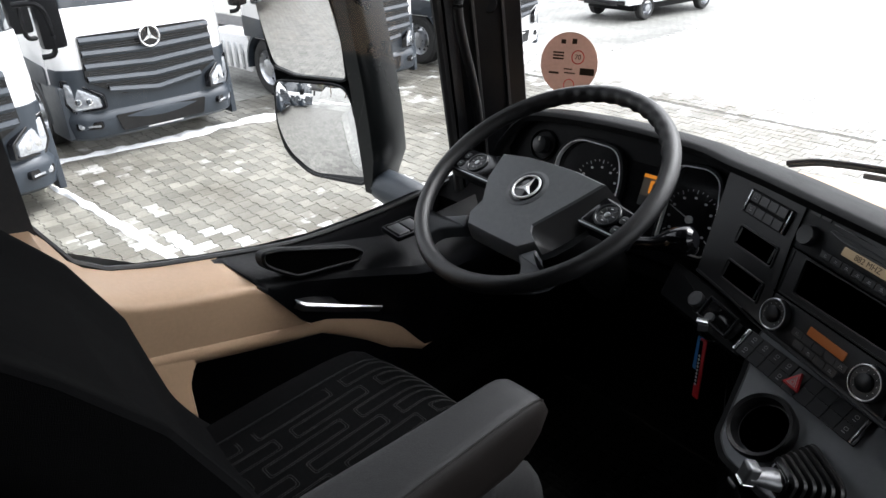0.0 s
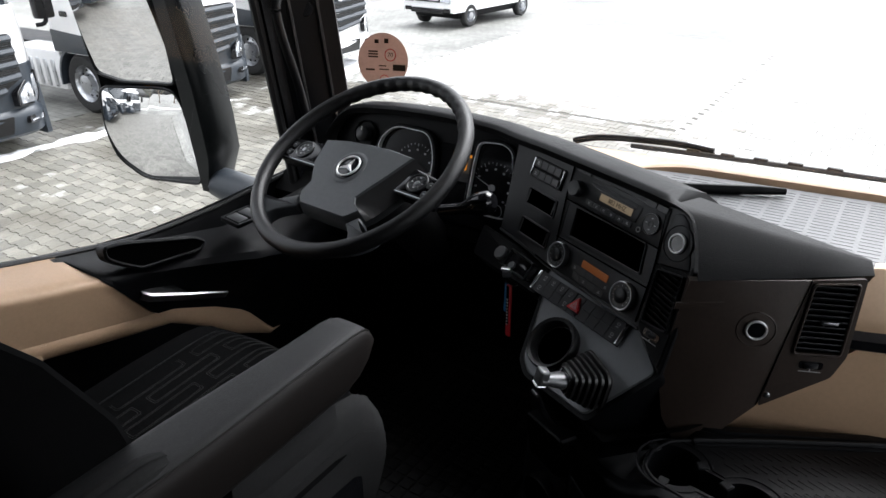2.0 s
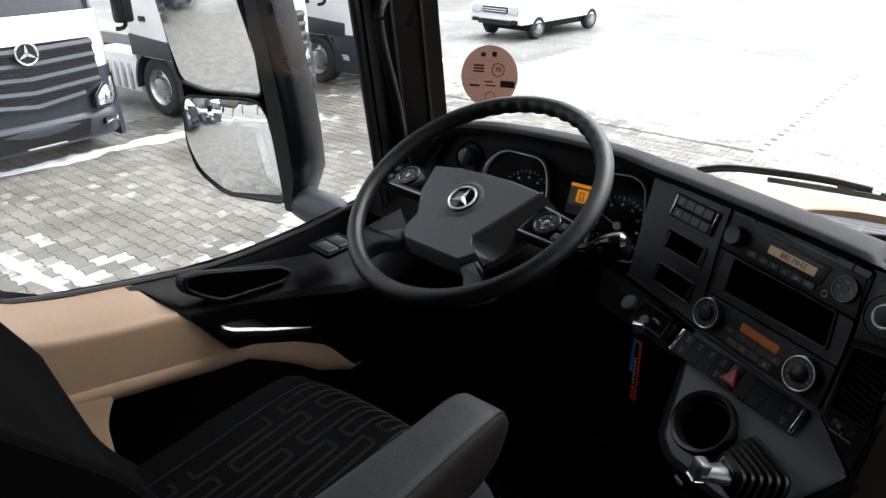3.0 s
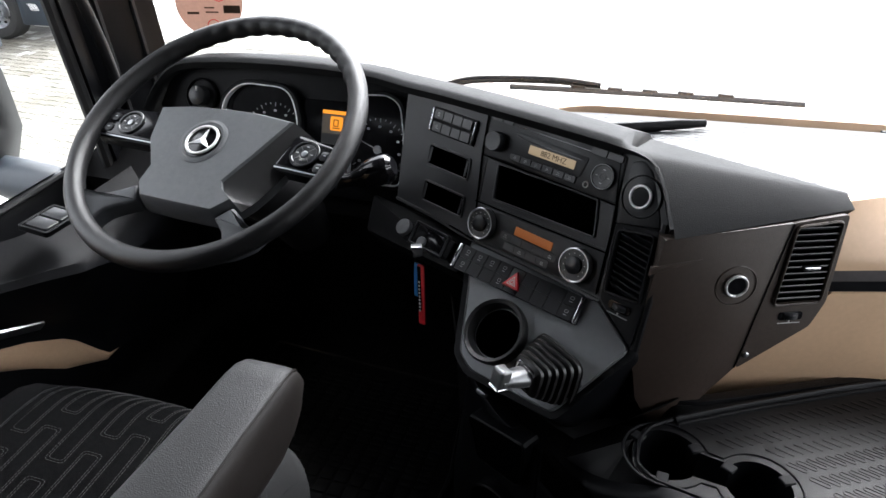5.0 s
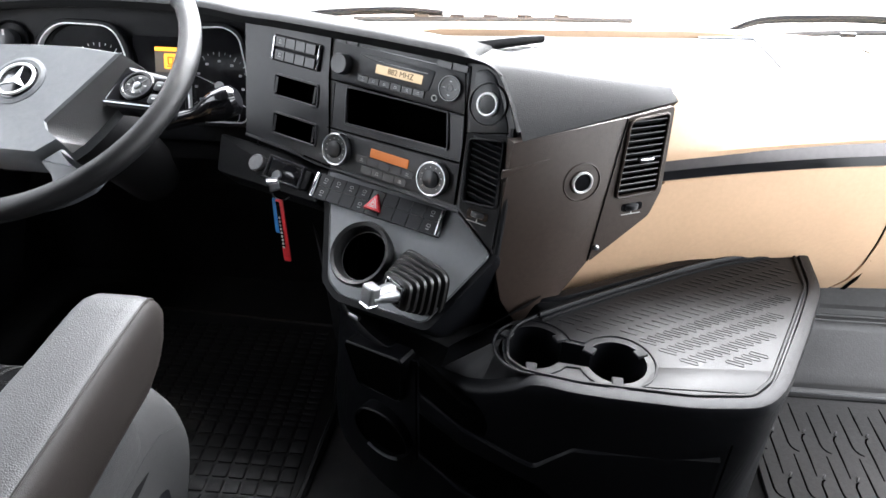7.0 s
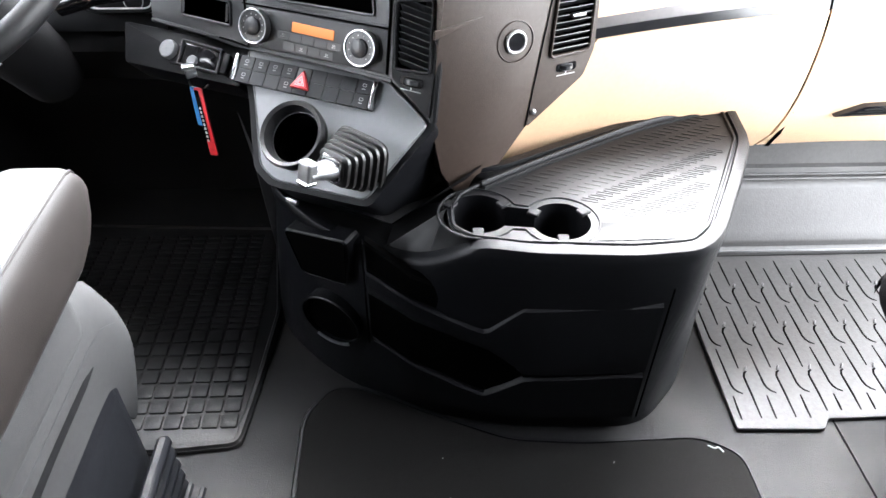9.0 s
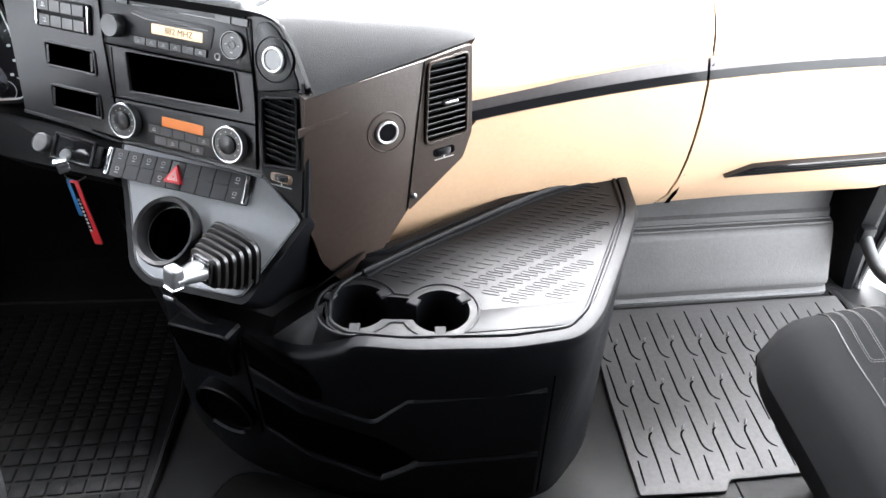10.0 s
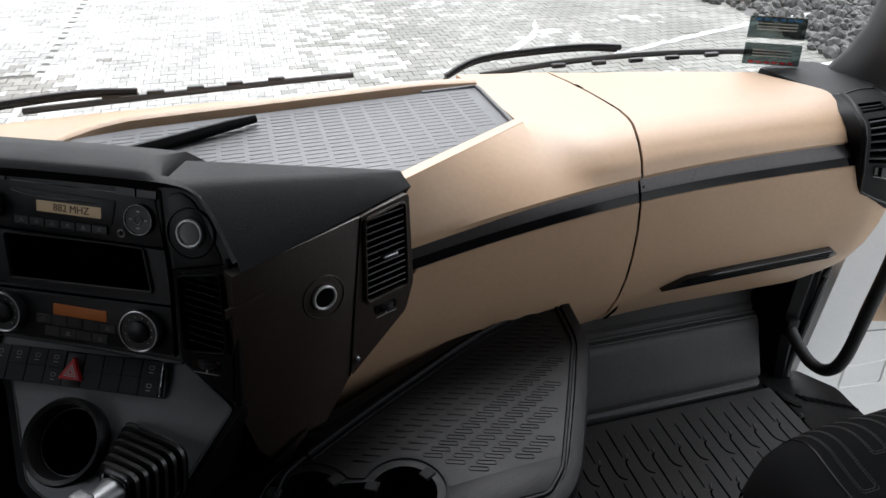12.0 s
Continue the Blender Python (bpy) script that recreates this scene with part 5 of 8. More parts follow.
    for z in np.linspace(0, 1, 24):
        wide = hw - 0.05 * z ** 3 - (0.05 * np.clip((z - 0.9) / 0.1, 0, 1) ** 2)
        thick = 0.16 - 0.05 * z
        y0 = front - 0.205 + float(np.interp(z, [0, 0.06, 0.15, 0.395, 0.57, 0.71, 1.0], [-0.10, -0.125, -0.152, -0.188, -0.243, -0.315, -0.51])) - thick / 2 - 0.05
        sec = []
        for a in np.linspace(0, 2 * math.pi, 28, endpoint=False):
            c, q = math.cos(a), math.sin(a)
            px = math.copysign(abs(c) ** 0.45, c) * wide
            py = math.copysign(abs(q) ** 0.6, q) * thick / 2
            py += 0.06 * (abs(px) / wide) ** 4 - 0.010 if q > 0.05 else 0
            if arm:
                py -= 0.034 * (px / wide + 1) / 2 * np.clip(z / 0.3, 0, 1)
            sec.append((cx + px, y0 + py, top - 0.02 + 0.62 * z))
        rows.append(sec)
    loft(bm, rows, closed=True, caps=True)
    part("backrest", bm, FABRIC, s, "black fabric backrest with side bolsters")
    bm = B()
    block(bm, pose(cx, front - 0.90, top + 0.70, -28), (0.27, 0.09, 0.20), 0.035, 3)
    part("headrest", bm, FABRIC, s)
    bm = B()
    block(bm, pose(cx + (0 if arm else 0.06), front - 0.28, (top - 0.17) / 2 + 0.01), (0.40 if arm else 0.28, 0.44, top - 0.17), 0.03)
    part("seat_base", bm, BLACK, s, "black suspension base")
    # side cover of the cushion, facing the aisle
    sx = 1 if cx < 0 else -1
    if arm:
        bm = B()
        rows = []
        for y in np.linspace(-0.50, 0.0, 14):
            round_ = 1 - np.clip((y + 0.12) / 0.12, 0, 1) ** 2.5
            hi = top + 0.008 - 0.10 * (1 - round_)
            rows.append([(cx + sx * (hw - 0.033 + 0.015 * round_), front + y, hi), (cx + sx * (hw - 0.021 + 0.018 * round_), front + y, hi - 0.03), (cx + sx * (hw - 0.019 + 0.016 * round_), front + y, hi - 0.10), (cx + sx * (hw - 0.04 + 0.01 * round_), front + y - 0.02, hi - 0.22), (cx + sx * 0.16, front + y - 0.02, hi - 0.23)])
        loft(bm, [spline(r, 4) for r in rows])
        part("side_cover", bm, FABRIC2, s, "seat side cover")
        bm = B()
        tube(bm, [(r[1][0] * 0.4 + r[2][0] * 0.6 + sx * 0.0015, r[1][1], r[1][2] * 0.4 + r[2][2] * 0.6) for r in rows[1:-1]], 0.0012, 5)
        part("cover_seam", bm, BLACK, s)
    bm = B()
    for k in range(5 if arm else 2):
        block(bm, pose(cx + sx * (0.225 if arm else 0.09), front - 0.24, 0.05 + 0.028 * k), (0.02, 0.36, 0.02), 0.006, 1)
    part("bellows", bm, BLACK, s, "black rubber bellows under the seat")
    if arm:
        # armrest beside the cushion
        x0 = -0.353
        bm = B()
        rows = []
        for y in list(np.linspace(-0.40, 0.05, 8)) + [0.07, 0.085, 0.096, 0.102]:
            k = np.clip((y - 0.04) / 0.062, 0, 1)
            h, w = 0.046 * math.sqrt(max(1 - k ** 2.2, 0.02)), (0.036 + 0.008 * np.clip(-y / 0.2, 0, 1)) * math.sqrt(max(1 - 0.55 * k ** 3, 0.05))
            zc = 0.625 + 0.008 * k
            rows.append([(x0 + w * math.copysign(abs(math.cos(a)) ** 0.32, math.cos(a)) - 0.006 * max(0, math.sin(a)), y - (0.035 * max(0, -math.sin(a)) if y > -0.3 else 0), zc + h * math.copysign(abs(math.sin(a)) ** 0.42, math.sin(a))) for a in np.linspace(0, 2 * math.pi, 36, endpoint=False)])
        # the grained top wraps over the aisle-free side; the smooth aisle side has shade in its darker brown
        loft(bm, [r[5:34] for r in rows])
        loft(bm, [rows[-1], [(x0 + (p[0] - x0) * 0.5, p[1] + 0.001, 0.633 + (p[2] - 0.633) * 0.5) for p in rows[-1]]], closed=True, caps=True)
        arm_ob = part("armrest", bm, ARMLEATHER, s, "grained dark grey folding armrest")
        bm = B()
        loft(bm, [r[33:] + r[:6] for r in rows])
        part("side_panel", bm, ARMSIDE, arm_ob, "smooth brownish armrest side with shade in its colour")
        bm = B()
        tube(bm, [(r[5][0] + 0.0004, r[5][1], r[5][2]) for r in rows[:-1]], 0.0016, 6)
        part("piping", bm, ARMSIDE, arm_ob)
        bm = B()
        tube(bm, [(x0 + 0.0346, y, 0.606) for y in np.linspace(-0.38, 0.03, 10)] + [(x0 + 0.031, 0.055, 0.604), (x0 + 0.029, 0.062, 0.592)], 0.0011, 5)
        part("armrest_seam", bm, BLACK, arm_ob)
        bm = B()
        block(bm, pose(x0 - 0.005, -0.08, 0.545), (0.05, 0.20, 0.06), 0.015)
        block(bm, pose(x0 + 0.01, -0.30, 0.60), (0.05, 0.12, 0.16), 0.03)
        part("armrest_bracket", bm, FABRIC2, s)
    return s


seat("driver_seat", -0.604, 0.205, 0.480, "black fabric driver seat with grey stitched pattern and armrest", True, 0.215)
seat("passenger_seat", 0.914, 0.305, 0.425, "black fabric passenger seat with grey stitched pattern", False, 0.300)

# ---- fittings of the fascia ----
def vent(name, m, outer, inner, slats, x0, x1, z_lo, z_hi, label, slant=0.0, tab=None, wheel_at=None, skin=BLACK):
    """An air vent: surround, dark well, separate slats, thumb wheel."""
    v = thing(name, m @ Vector((0, 0, 0)), label, "air vent", "dashboard air vents")
    bm = B()
    holed(bm, m, outer, [inner], -0.04, 0.004)
    part("surround", bm, skin, v)
    # well far blacker than the plastic: the vent's shade is in its colour
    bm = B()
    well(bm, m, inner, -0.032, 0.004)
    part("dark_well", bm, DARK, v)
    bm = B()
    rim(bm, m, rounded(offset(ccw(inner), -0.003), 0.004, 2), 0.004, 0.002, 0.009, 0.0015)
    part("opening_rim", bm, skin, v)
    for k in range(slats):
        t = (k + 0.5) / slats
        z = z_lo + (z_hi - z_lo) * t
        a, b = x0(t), x1(t)
        bm = B()
        sm = m @ Matrix.Translation(((a + b) / 2, z, 0.001)) @ Matrix.Rotation(radians(slant), 4, "Z") @ Matrix.Rotation(radians(-35), 4, "X")
        slab(bm, sm, [(-(b - a) / 2, -0.0008), ((b - a) / 2, -0.0008), ((b - a) / 2, 0.0008), (-(b - a) / 2, 0.0008)], -0.010, 0.006)
        part("slat", bm, BUTTON, v)
    if tab:
        bm = B()
        slab(bm, at(m, *tab), rrect(0, 0, 0.024, 0.006, 0.002), 0.006, 0.013, 0.002)
        part("slat_tab", bm, SATIN, v, "bright slat tab")
    if wheel_at:
        bm = B()
        slab(bm, at(m, *wheel_at), rrect(0, 0, 0.036, 0.013, 0.005), 0.002, 0.0055)
        part("wheel_slot", bm, GLOSSBLACK, v)
        bm = B()
        wm = m @ Matrix.Translation((wheel_at[0], wheel_at[1], 0.0)) @ Matrix.Rotation(radians(90), 4, "X")
        lathe(bm, wm, [(0.011, -0.004), (0.0125, -0.003), (0.0125, 0.003), (0.011, 0.004)], 20)
        part("thumb_wheel", bm, BUTTON, v)
        bm = B()
        slab(bm, at(m, wheel_at[0], wheel_at[1] - 0.012), rrect(0, 0, 0.034, 0.0012, 0.0005, 1), 0.004, 0.0046)
        slab(bm, at(m, wheel_at[0], wheel_at[1] - 0.0095), rrect(0, 0, 0.002, 0.004, 0.0005, 1), 0.004, 0.0046)
        part("scale_mark", bm, MARK, v)
    return v


def line(x_a, x_b):
    return lambda t: x_a + (x_b - x_a) * t


vent("air_vent", SID, rounded([(0.036, 0.113), (0.114, 0.122), (0.110, -0.012), (0.093, -0.052), (-0.007, -0.118)], 0.006, 2), rounded([(0.042, 0.107), (0.104, 0.113), (0.098, -0.010), (0.030, -0.012)], 0.006, 2), 12, line(0.031, 0.043), line(0.098, 0.106), -0.010, 0.107,
     "tall black side air vent with horizontal slats", tab=(0.072, 0.046), wheel_at=(0.060, -0.032), skin=BROWN)
vent("air_vent", FAS, rounded([(0.146, -0.010), (0.213, 0.000), (0.224, -0.09), (0.228, -0.168), (0.160, -0.122)], 0.005, 2), VENT1, 10, line(0.167, 0.157), line(0.217, 0.208), -0.104, -0.014,
     "tall black fascia air vent with slanted slats", slant=-8, wheel_at=(0.193, -0.122))
# outer vent: one curved piece that wraps from the dash face over its top
RV_L = spline([(1.132, 0.640, 0.545), (1.118, 0.636, 0.585), (1.107, 0.636, 0.617), (1.100, 0.640, 0.652), (1.102, 0.653, 0.674), (1.112, 0.684, 0.685), (1.134, 0.726, 0.689), (1.150, 0.766, 0.689)], 8)
RV_R = spline([(1.240, 0.652, 0.490), (1.235, 0.646, 0.55), (1.227, 0.643, 0.60), (1.218, 0.647, 0.645), (1.211, 0.661, 0.674), (1.217, 0.690, 0.686), (1.232, 0.728, 0.689), (1.242, 0.786, 0.689)], 8)


def rv(u, s, d=0.0):
    """A point of the corner vent: u across, s from the bottom edge (0) to the top edge (7), d outward."""
    def raw(u, s):
        k = min(max(s, 0.0), 6.999) * (len(RV_L) - 1) / 7
        i = int(k)
        f = k - i
        return RV_L[i].lerp(RV_L[i + 1], f).lerp(RV_R[i].lerp(RV_R[i + 1], f), u)
    p = raw(u, s)
    n = (raw(u + 0.05, s) - raw(u - 0.05, s)).cross(raw(u, s + 0.08) - raw(u, s - 0.08)).normalized()
    return p + n * d


def rv_strip(bm, u0, u1, s0, s1, d0, d1, n=1):
    """A thin bar that follows the vent's curve."""
    loft(bm, [[rv(u, s0, d0), rv(u, s0, d1), rv(u, s1, d1), rv(u, s1, d0)] for u in np.linspace(u0, u1, n + 1)], closed=True, caps=True)


rvt = thing("air_vent", (1.17, 0.66, 0.5), "black outer air vent wrapped over the dashboard corner", "air vent", "dashboard air vents")
OPEN = ((0.15, 0.83, 1.85, 4.30), (0.13, 0.66, 4.75, 5.55))
us = [0.0, 0.04, 0.13, 0.15, 0.40, 0.66, 0.83, 0.95, 1.0]
ss = [0.0, 0.12, 0.6, 1.2, 1.85] + [float(v) for v in np.linspace(2.1, 4.05, 9)] + [4.30, 4.5, 4.75, 5.0, 5.25, 5.55, 5.9, 6.3, 6.7, 6.9, 7.0]
bm = B()
cells = {(i, j): bm.verts.new(rv(u, s, 0.0 if i in (0, len(us) - 1) or j in (0, len(ss) - 1) else 0.004)) for i, u in enumerate(us) for j, s in enumerate(ss)}
for i in range(len(us) - 1):
    for j in range(len(ss) - 1):
        mu, ms = (us[i] + us[i + 1]) / 2, (ss[j] + ss[j + 1]) / 2
        if not any(a < mu < b and c < ms < d for a, b, c, d in OPEN):
            bm.faces.new((cells[i, j], cells[i + 1, j], cells[i + 1, j + 1], cells[i, j + 1]))
part("surround", bm, SOFT, rvt)
bm = B()
edge_way = [rv(0, s) for s in np.linspace(0, 7, 40)] + [rv(u, 7) for u in (0.35, 0.7)] + [rv(1, s) for s in np.linspace(7, 0, 40)] + [rv(u, 0) for u in (0.7, 0.35)]
loft(bm, [edge_way, [p + Vector((0.0, 0.03, -0.012)) for p in edge_way]], closed=True)
part("vent_side", bm, BLACK, rvt)
bm = B()
inner_way = [rv(0.055, s, 0.004) for s in np.linspace(0.25, 6.6, 36)] + [rv(0.5, 6.75, 0.004)] + [rv(0.93, s, 0.004) for s in np.linspace(6.6, 0.25, 36)] + [rv(0.5, 0.2, 0.004)]
tube(bm, inner_way, 0.0022, 6, closed=True)
part("edge_bead", bm, BUTTON, rvt, "raised bead round the vent")
# inner walls and floors of the openings coloured as shade
for a, b, c, d in OPEN:
    bm = B()
    way = [(a, s) for s in np.linspace(c, d, 16)] + [(b, s) for s in np.linspace(d, c, 16)]
    loft(bm, [[rv(u, s, 0.004) for u, s in way], [rv(u, s, -0.022) for u, s in way]], closed=True)
    loft(bm, [[rv(a, s, -0.022), rv(b, s, -0.022)] for s in np.linspace(c, d, 16)])
    part("dark_well", bm, DARK, rvt)
for k in range(6):
    s = 1.85 + 2.45 * (k + 0.5) / 6
    bm = B()
    rv_strip(bm, 0.15, 0.83, s - 0.02, s + 0.06, -0.012, 0.003)
    part("slat", bm, BUTTON, rvt)
for s in (5.02, 5.29):
    bm = B()
    rv_strip(bm, 0.13, 0.66, s - 0.03, s + 0.03, -0.012, 0.003)
    part("slat", bm, BUTTON, rvt)
bm = B()
rv_strip(bm, 0.44, 0.66, 3.02, 3.16, 0.002, 0.009)
part("slat_tab", bm, SATIN, rvt, "bright slat tab")
bm = B()
rv_strip(bm, 0.28, 0.62, 1.22, 1.62, 0.0035, 0.006)
part("wheel_slot", bm, GLOSSBLACK, rvt)
bm = B()
rv_strip(bm, 0.40, 0.52, 1.18, 1.66, 0.006, 0.010)
part("thumb_wheel", bm, BUTTON, rvt)
bm = B()
rv_strip(bm, 0.28, 0.62, 1.08, 1.12, 0.004, 0.0055)
part("scale_mark", bm, MARK, rvt)


def socket(m, label, skin):
    s = thing("power_socket", m @ Vector((0, 0, 0)), label, "power socket", "dashboard sockets")
    bm = B()
    lathe(bm, m, [(0.031, -0.004), (0.031, -0.001), (0.0295, 0.0005), (0.0285, -0.0012), (0.0225, -0.0025), (0.020, -0.0025), (0.019, 0.0005), (0.016, 0.0005)], 32)
    part("bezel", bm, skin, s)
    bm = B()
    rim(bm, m, disc(0, 0, 0.0172, seg=32), 0.0036, -0.004, 0.004, 0.0012)
    part("metal_ring", bm, RINGMETAL, s, "bright metal socket ring")
    bm = B()
    lathe(bm, m, [(0.0138, -0.002), (0.0138, 0.0015)], 24)
    part("bore", bm, GLOSSBLACK, s)
    return s


bm = B()
slab(bm, FAS, rounded([(0.137, 0.078), (0.155, 0.084), (0.172, 0.074), (0.207, 0.013), (0.208, -0.004), (0.143, -0.010)], 0.006, 3), -0.004, 0.002, 0.002)
part("socket_panel", bm, FACE, dash)
socket(at(FAS, 0.168, 0.036, 0.003), "round fascia power socket with bright ring", FACE)
socket(at(SID, -0.031, 0.022, 0.005), "round power socket with bright ring in the side panel", BROWN)
# crease and screw of the side panel
bm = B()
lathe(bm, at(SID, 0.004, -0.094, 0.006), [(0.0045, -0.002), (0.0045, 0.001), (0.003, 0.002)], 12)
part("screw", bm, SATIN, dash, "small metal screw")
bm = B()
slab(bm, SID, [(-0.160, 0.046), (-0.158, 0.058), (-0.085, 0.066), (-0.12, 0.056)], 0.002, 0.0055, 0.0012)
part("panel_fold", bm, BROWN, dash)
bm = B()
tube(bm, [SID @ Vector((0.036, 0.112, 0.0045)), SID @ Vector((-0.010, -0.116, 0.0045))], 0.0012, 4)
part("panel_joint", bm, GLOSSBLACK, dash)
# edge roll beside the fascia vent with its own thumb wheel
bm = B()
tube(bm, [FAS @ Vector(p) for p in ((0.214, 0.012, -0.004), (0.222, -0.04, -0.003), (0.227, -0.10, -0.004), (0.232, -0.172, -0.004))], 0.006, 8)
part("fascia_edge", bm, BLACK, dash)
bm = B()
lathe(bm, at(FAS, 0.2225, -0.055, -0.004) @ Matrix.Rotation(radians(90), 4, "Y"), [(0.011, -0.003), (0.0125, -0.002), (0.0125, 0.002), (0.011, 0.003)], 18)
part("edge_wheel", bm, BUTTON, dash)


def button_grid(parent, m, cols, w, h, gap, z=0.0, marks=(), name="button"):
    """Rows of separate keys; some carry a small white mark."""
    for r, (y, n, x0) in enumerate(cols):
        for k in range(n):
            bm = B()
            slab(bm, at(m, x0 + k * (w + gap), y), rrect(0, 0, w, h, 0.0010, 2), z - 0.004, z + 0.003, 0.0006)
            b = part(name, bm, BUTTON, parent, "", 5)
            if (r, k) in marks:
                bm = B()
                mm = at(m, x0 + k * (w + gap), y + h * 0.1, z + 0.003)
                rim(bm, mm, rrect(0, 0, w * 0.22, h * 0.20, 0.001, 1), 0.0005, 0, 0.0003, 0.0001)
                slab(bm, at(mm, 0, -h * 0.24), rrect(0, 0, w * 0.34, h * 0.05, 0.0002, 1), 0, 0.0003)
                part("marking", bm, MARK, b)


# open joints between the fascia's panels
for way in ([(-0.136, 0.086), (-0.128, 0.02), (-0.097, -0.126)], [(0.118, 0.090), (0.141, -0.012), (0.150, -0.12)], [(-0.128, 0.0122), (0.137, 0.0125)], [(-0.114, -0.0645), (0.146, -0.0570)], [(0.141, -0.012), (0.210, 0.004)], [(-0.155, -0.124), (-0.095, -0.128)]):
    for (xa, ya), (xb, yb) in zip(way, way[1:]):
        bm = B()
        ln, an = math.hypot(xb - xa, yb - ya), math.degrees(math.atan2(yb - ya, xb - xa))
        slab(bm, at(FAS, (xa + xb) / 2, (ya + yb) / 2, 0.0, an), rrect(0, 0, ln, 0.0018, 0.0004, 1), 0.001, 0.0036)
        part("joint", bm, DARK, dash)
# upper switch block
sb = thing("switch_block", FAS @ Vector((-0.207, 0.04, 0)), "two-row rocker switch block with silver ends", "switch panel", "dashboard switch blocks")
bm = B()
slab(bm, FAS, rounded([(-0.262, 0.062), (-0.152, 0.062), (-0.150, 0.018), (-0.260, 0.018)], 0.003, 2), -0.004, 0.002, 0.0015)
part("frame", bm, BLACK, sb)
button_grid(sb, FAS, [(0.051, 4, -0.241), (0.029, 4, -0.239)], 0.0215, 0.0165, 0.0012, 0.003, {(0, 0), (1, 0)})
for x in (-0.2565, -0.1545):
    bm = B()
    slab(bm, at(FAS, x, 0.040), rrect(0, 0, 0.0055, 0.041, 0.002), -0.002, 0.0065, 0.002)
    part("end_cap", bm, CHROME, sb, "silver end cap")
# two open slots
for cx, cy in ((-0.196, -0.021), (-0.187, -0.085)):
    bm = B()
    p = SLOT1 if cy > -0.05 else SLOT2
    sl = thing("storage_slot", FAS @ Vector((cx, cy, 0)), "small open storage slot in the fascia", "storage slot", "fascia slots")
    rim(bm, FAS, offset(ccw(p), -0.004), 0.004, -0.002, 0.0025, 0.001)
    part("frame", bm, FACE, sl)
    # slot inside painted near-black for its shade
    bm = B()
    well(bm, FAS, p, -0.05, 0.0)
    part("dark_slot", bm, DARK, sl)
    for sx in (-1, 1):
        bm = B()
        slab(bm, at(FAS, cx + sx * 0.044, cy), [(-0.0025, -0.014)] + [(0.0025 if k % 2 else 0.0008, -0.014 + 0.0028 * (k + 0.5)) for k in range(10)] + [(-0.0025, 0.014)], 0.001, 0.002)
        if sx < 0:
            part("slot_comb", bm, FACE, sl)
    part("slot_comb", bm, FACE, sl)

# radio
radio = thing("radio", FAS @ Vector((0, 0.05, 0)), "black truck radio with amber display and two round knobs", "radio")
bm = B()
slab(bm, FAS, rounded([(-0.131, 0.083), (0.128, 0.083), (0.136, 0.014), (-0.121, 0.013)], 0.003, 2), -0.004, 0.003, 0.002)
part("faceplate", bm, FACE, radio)
bm = B()
slab(bm, FAS, rounded([(-0.073, 0.066), (0.072, 0.064), (0.066, 0.032), (-0.066, 0.031)], 0.004, 2), 0.002, 0.0042, 0.001)
part("display_bezel", bm, FACE, radio)
bm = B()
slab(bm, FAS, rrect(0.008, 0.0465, 0.088, 0.0135, 0.001), 0.003, 0.0050, 0.0004)
part("display", bm, AMBER, radio, "amber lit display")
lettering("display_text", "882 MHZ", at(FAS, 0.012, 0.0465, 0.0053), 0.0125, INK, radio)
bm = B()
slab(bm, FAS, [(-0.072, 0.0735), (0.072, 0.0735), (0.072, 0.0745), (-0.072, 0.0745)], 0.002, 0.0036)
slab(bm, FAS, [(-0.072, 0.062), (-0.045, 0.057), (0.06, 0.057), (0.06, 0.0578), (-0.045, 0.0578), (-0.072, 0.0628)], 0.002, 0.0046)
part("slot_line", bm, GLOSSBLACK, radio)
button_grid(radio, FAS, [(0.0262, 6, -0.0575)], 0.0205, 0.0105, 0.0010, 0.0025, {(0, k) for k in range(6)})
button_grid(radio, FAS, [(0.0775, 2, -0.112)], 0.021, 0.010, 0.0015, 0.002)
button_grid(radio, FAS, [(0.0765, 2, 0.085)], 0.026, 0.010, 0.0015, 0.002)
bm = B()
rim(bm, at(FAS, 0.0785, 0.0255, 0.002), disc(0, 0, 0.0052, seg=18), 0.0018, 0, 0.003, 0.0004)
part("aux_jack", bm, MARK, radio, "small white-rimmed jack")
for x, y, r in ((-0.101, 0.041, 0.0165), (0.103, 0.045, 0.0175)):
    bm = B()
    if x < 0:
        lathe(bm, at(FAS, x, y, 0.003), [(r, 0), (r, 0.012), (r * 0.92, 0.015), (r * 0.5, 0.0145)], 28)
    else:
        lathe(bm, at(FAS, x, y, 0.003), [(r, 0), (r, 0.003), (r * 0.93, 0.0045), (r * 0.5, 0.004)], 28)
    kb = part("knob", bm, BUTTON, radio, "round black knob")
    if x > 0:
        bm = B()
        for q in range(4):
            slab(bm, at(FAS, x + 0.010 * math.cos(q * 1.571), y + 0.010 * math.sin(q * 1.571), 0.0072), rrect(0, 0, 0.004, 0.0013, 0.0004, 1), 0, 0.0004)
        part("marking", bm, MARK, kb)
        bm = B()
        rim(bm, at(FAS, x, y, 0.003), disc(0, 0, r + 0.0015, seg=30), 0.0022, -0.001, 0.0055, 0.0006)
        part("knob_ring", bm, GLOSSBLACK, kb)
        bm = B()
        rim(bm, at(FAS, x, y, 0.0070), disc(0, 0, 0.0058, seg=20), 0.0012, 0, 0.0012, 0.0003)
        part("centre_ring", bm, GLOSSBLACK, kb)
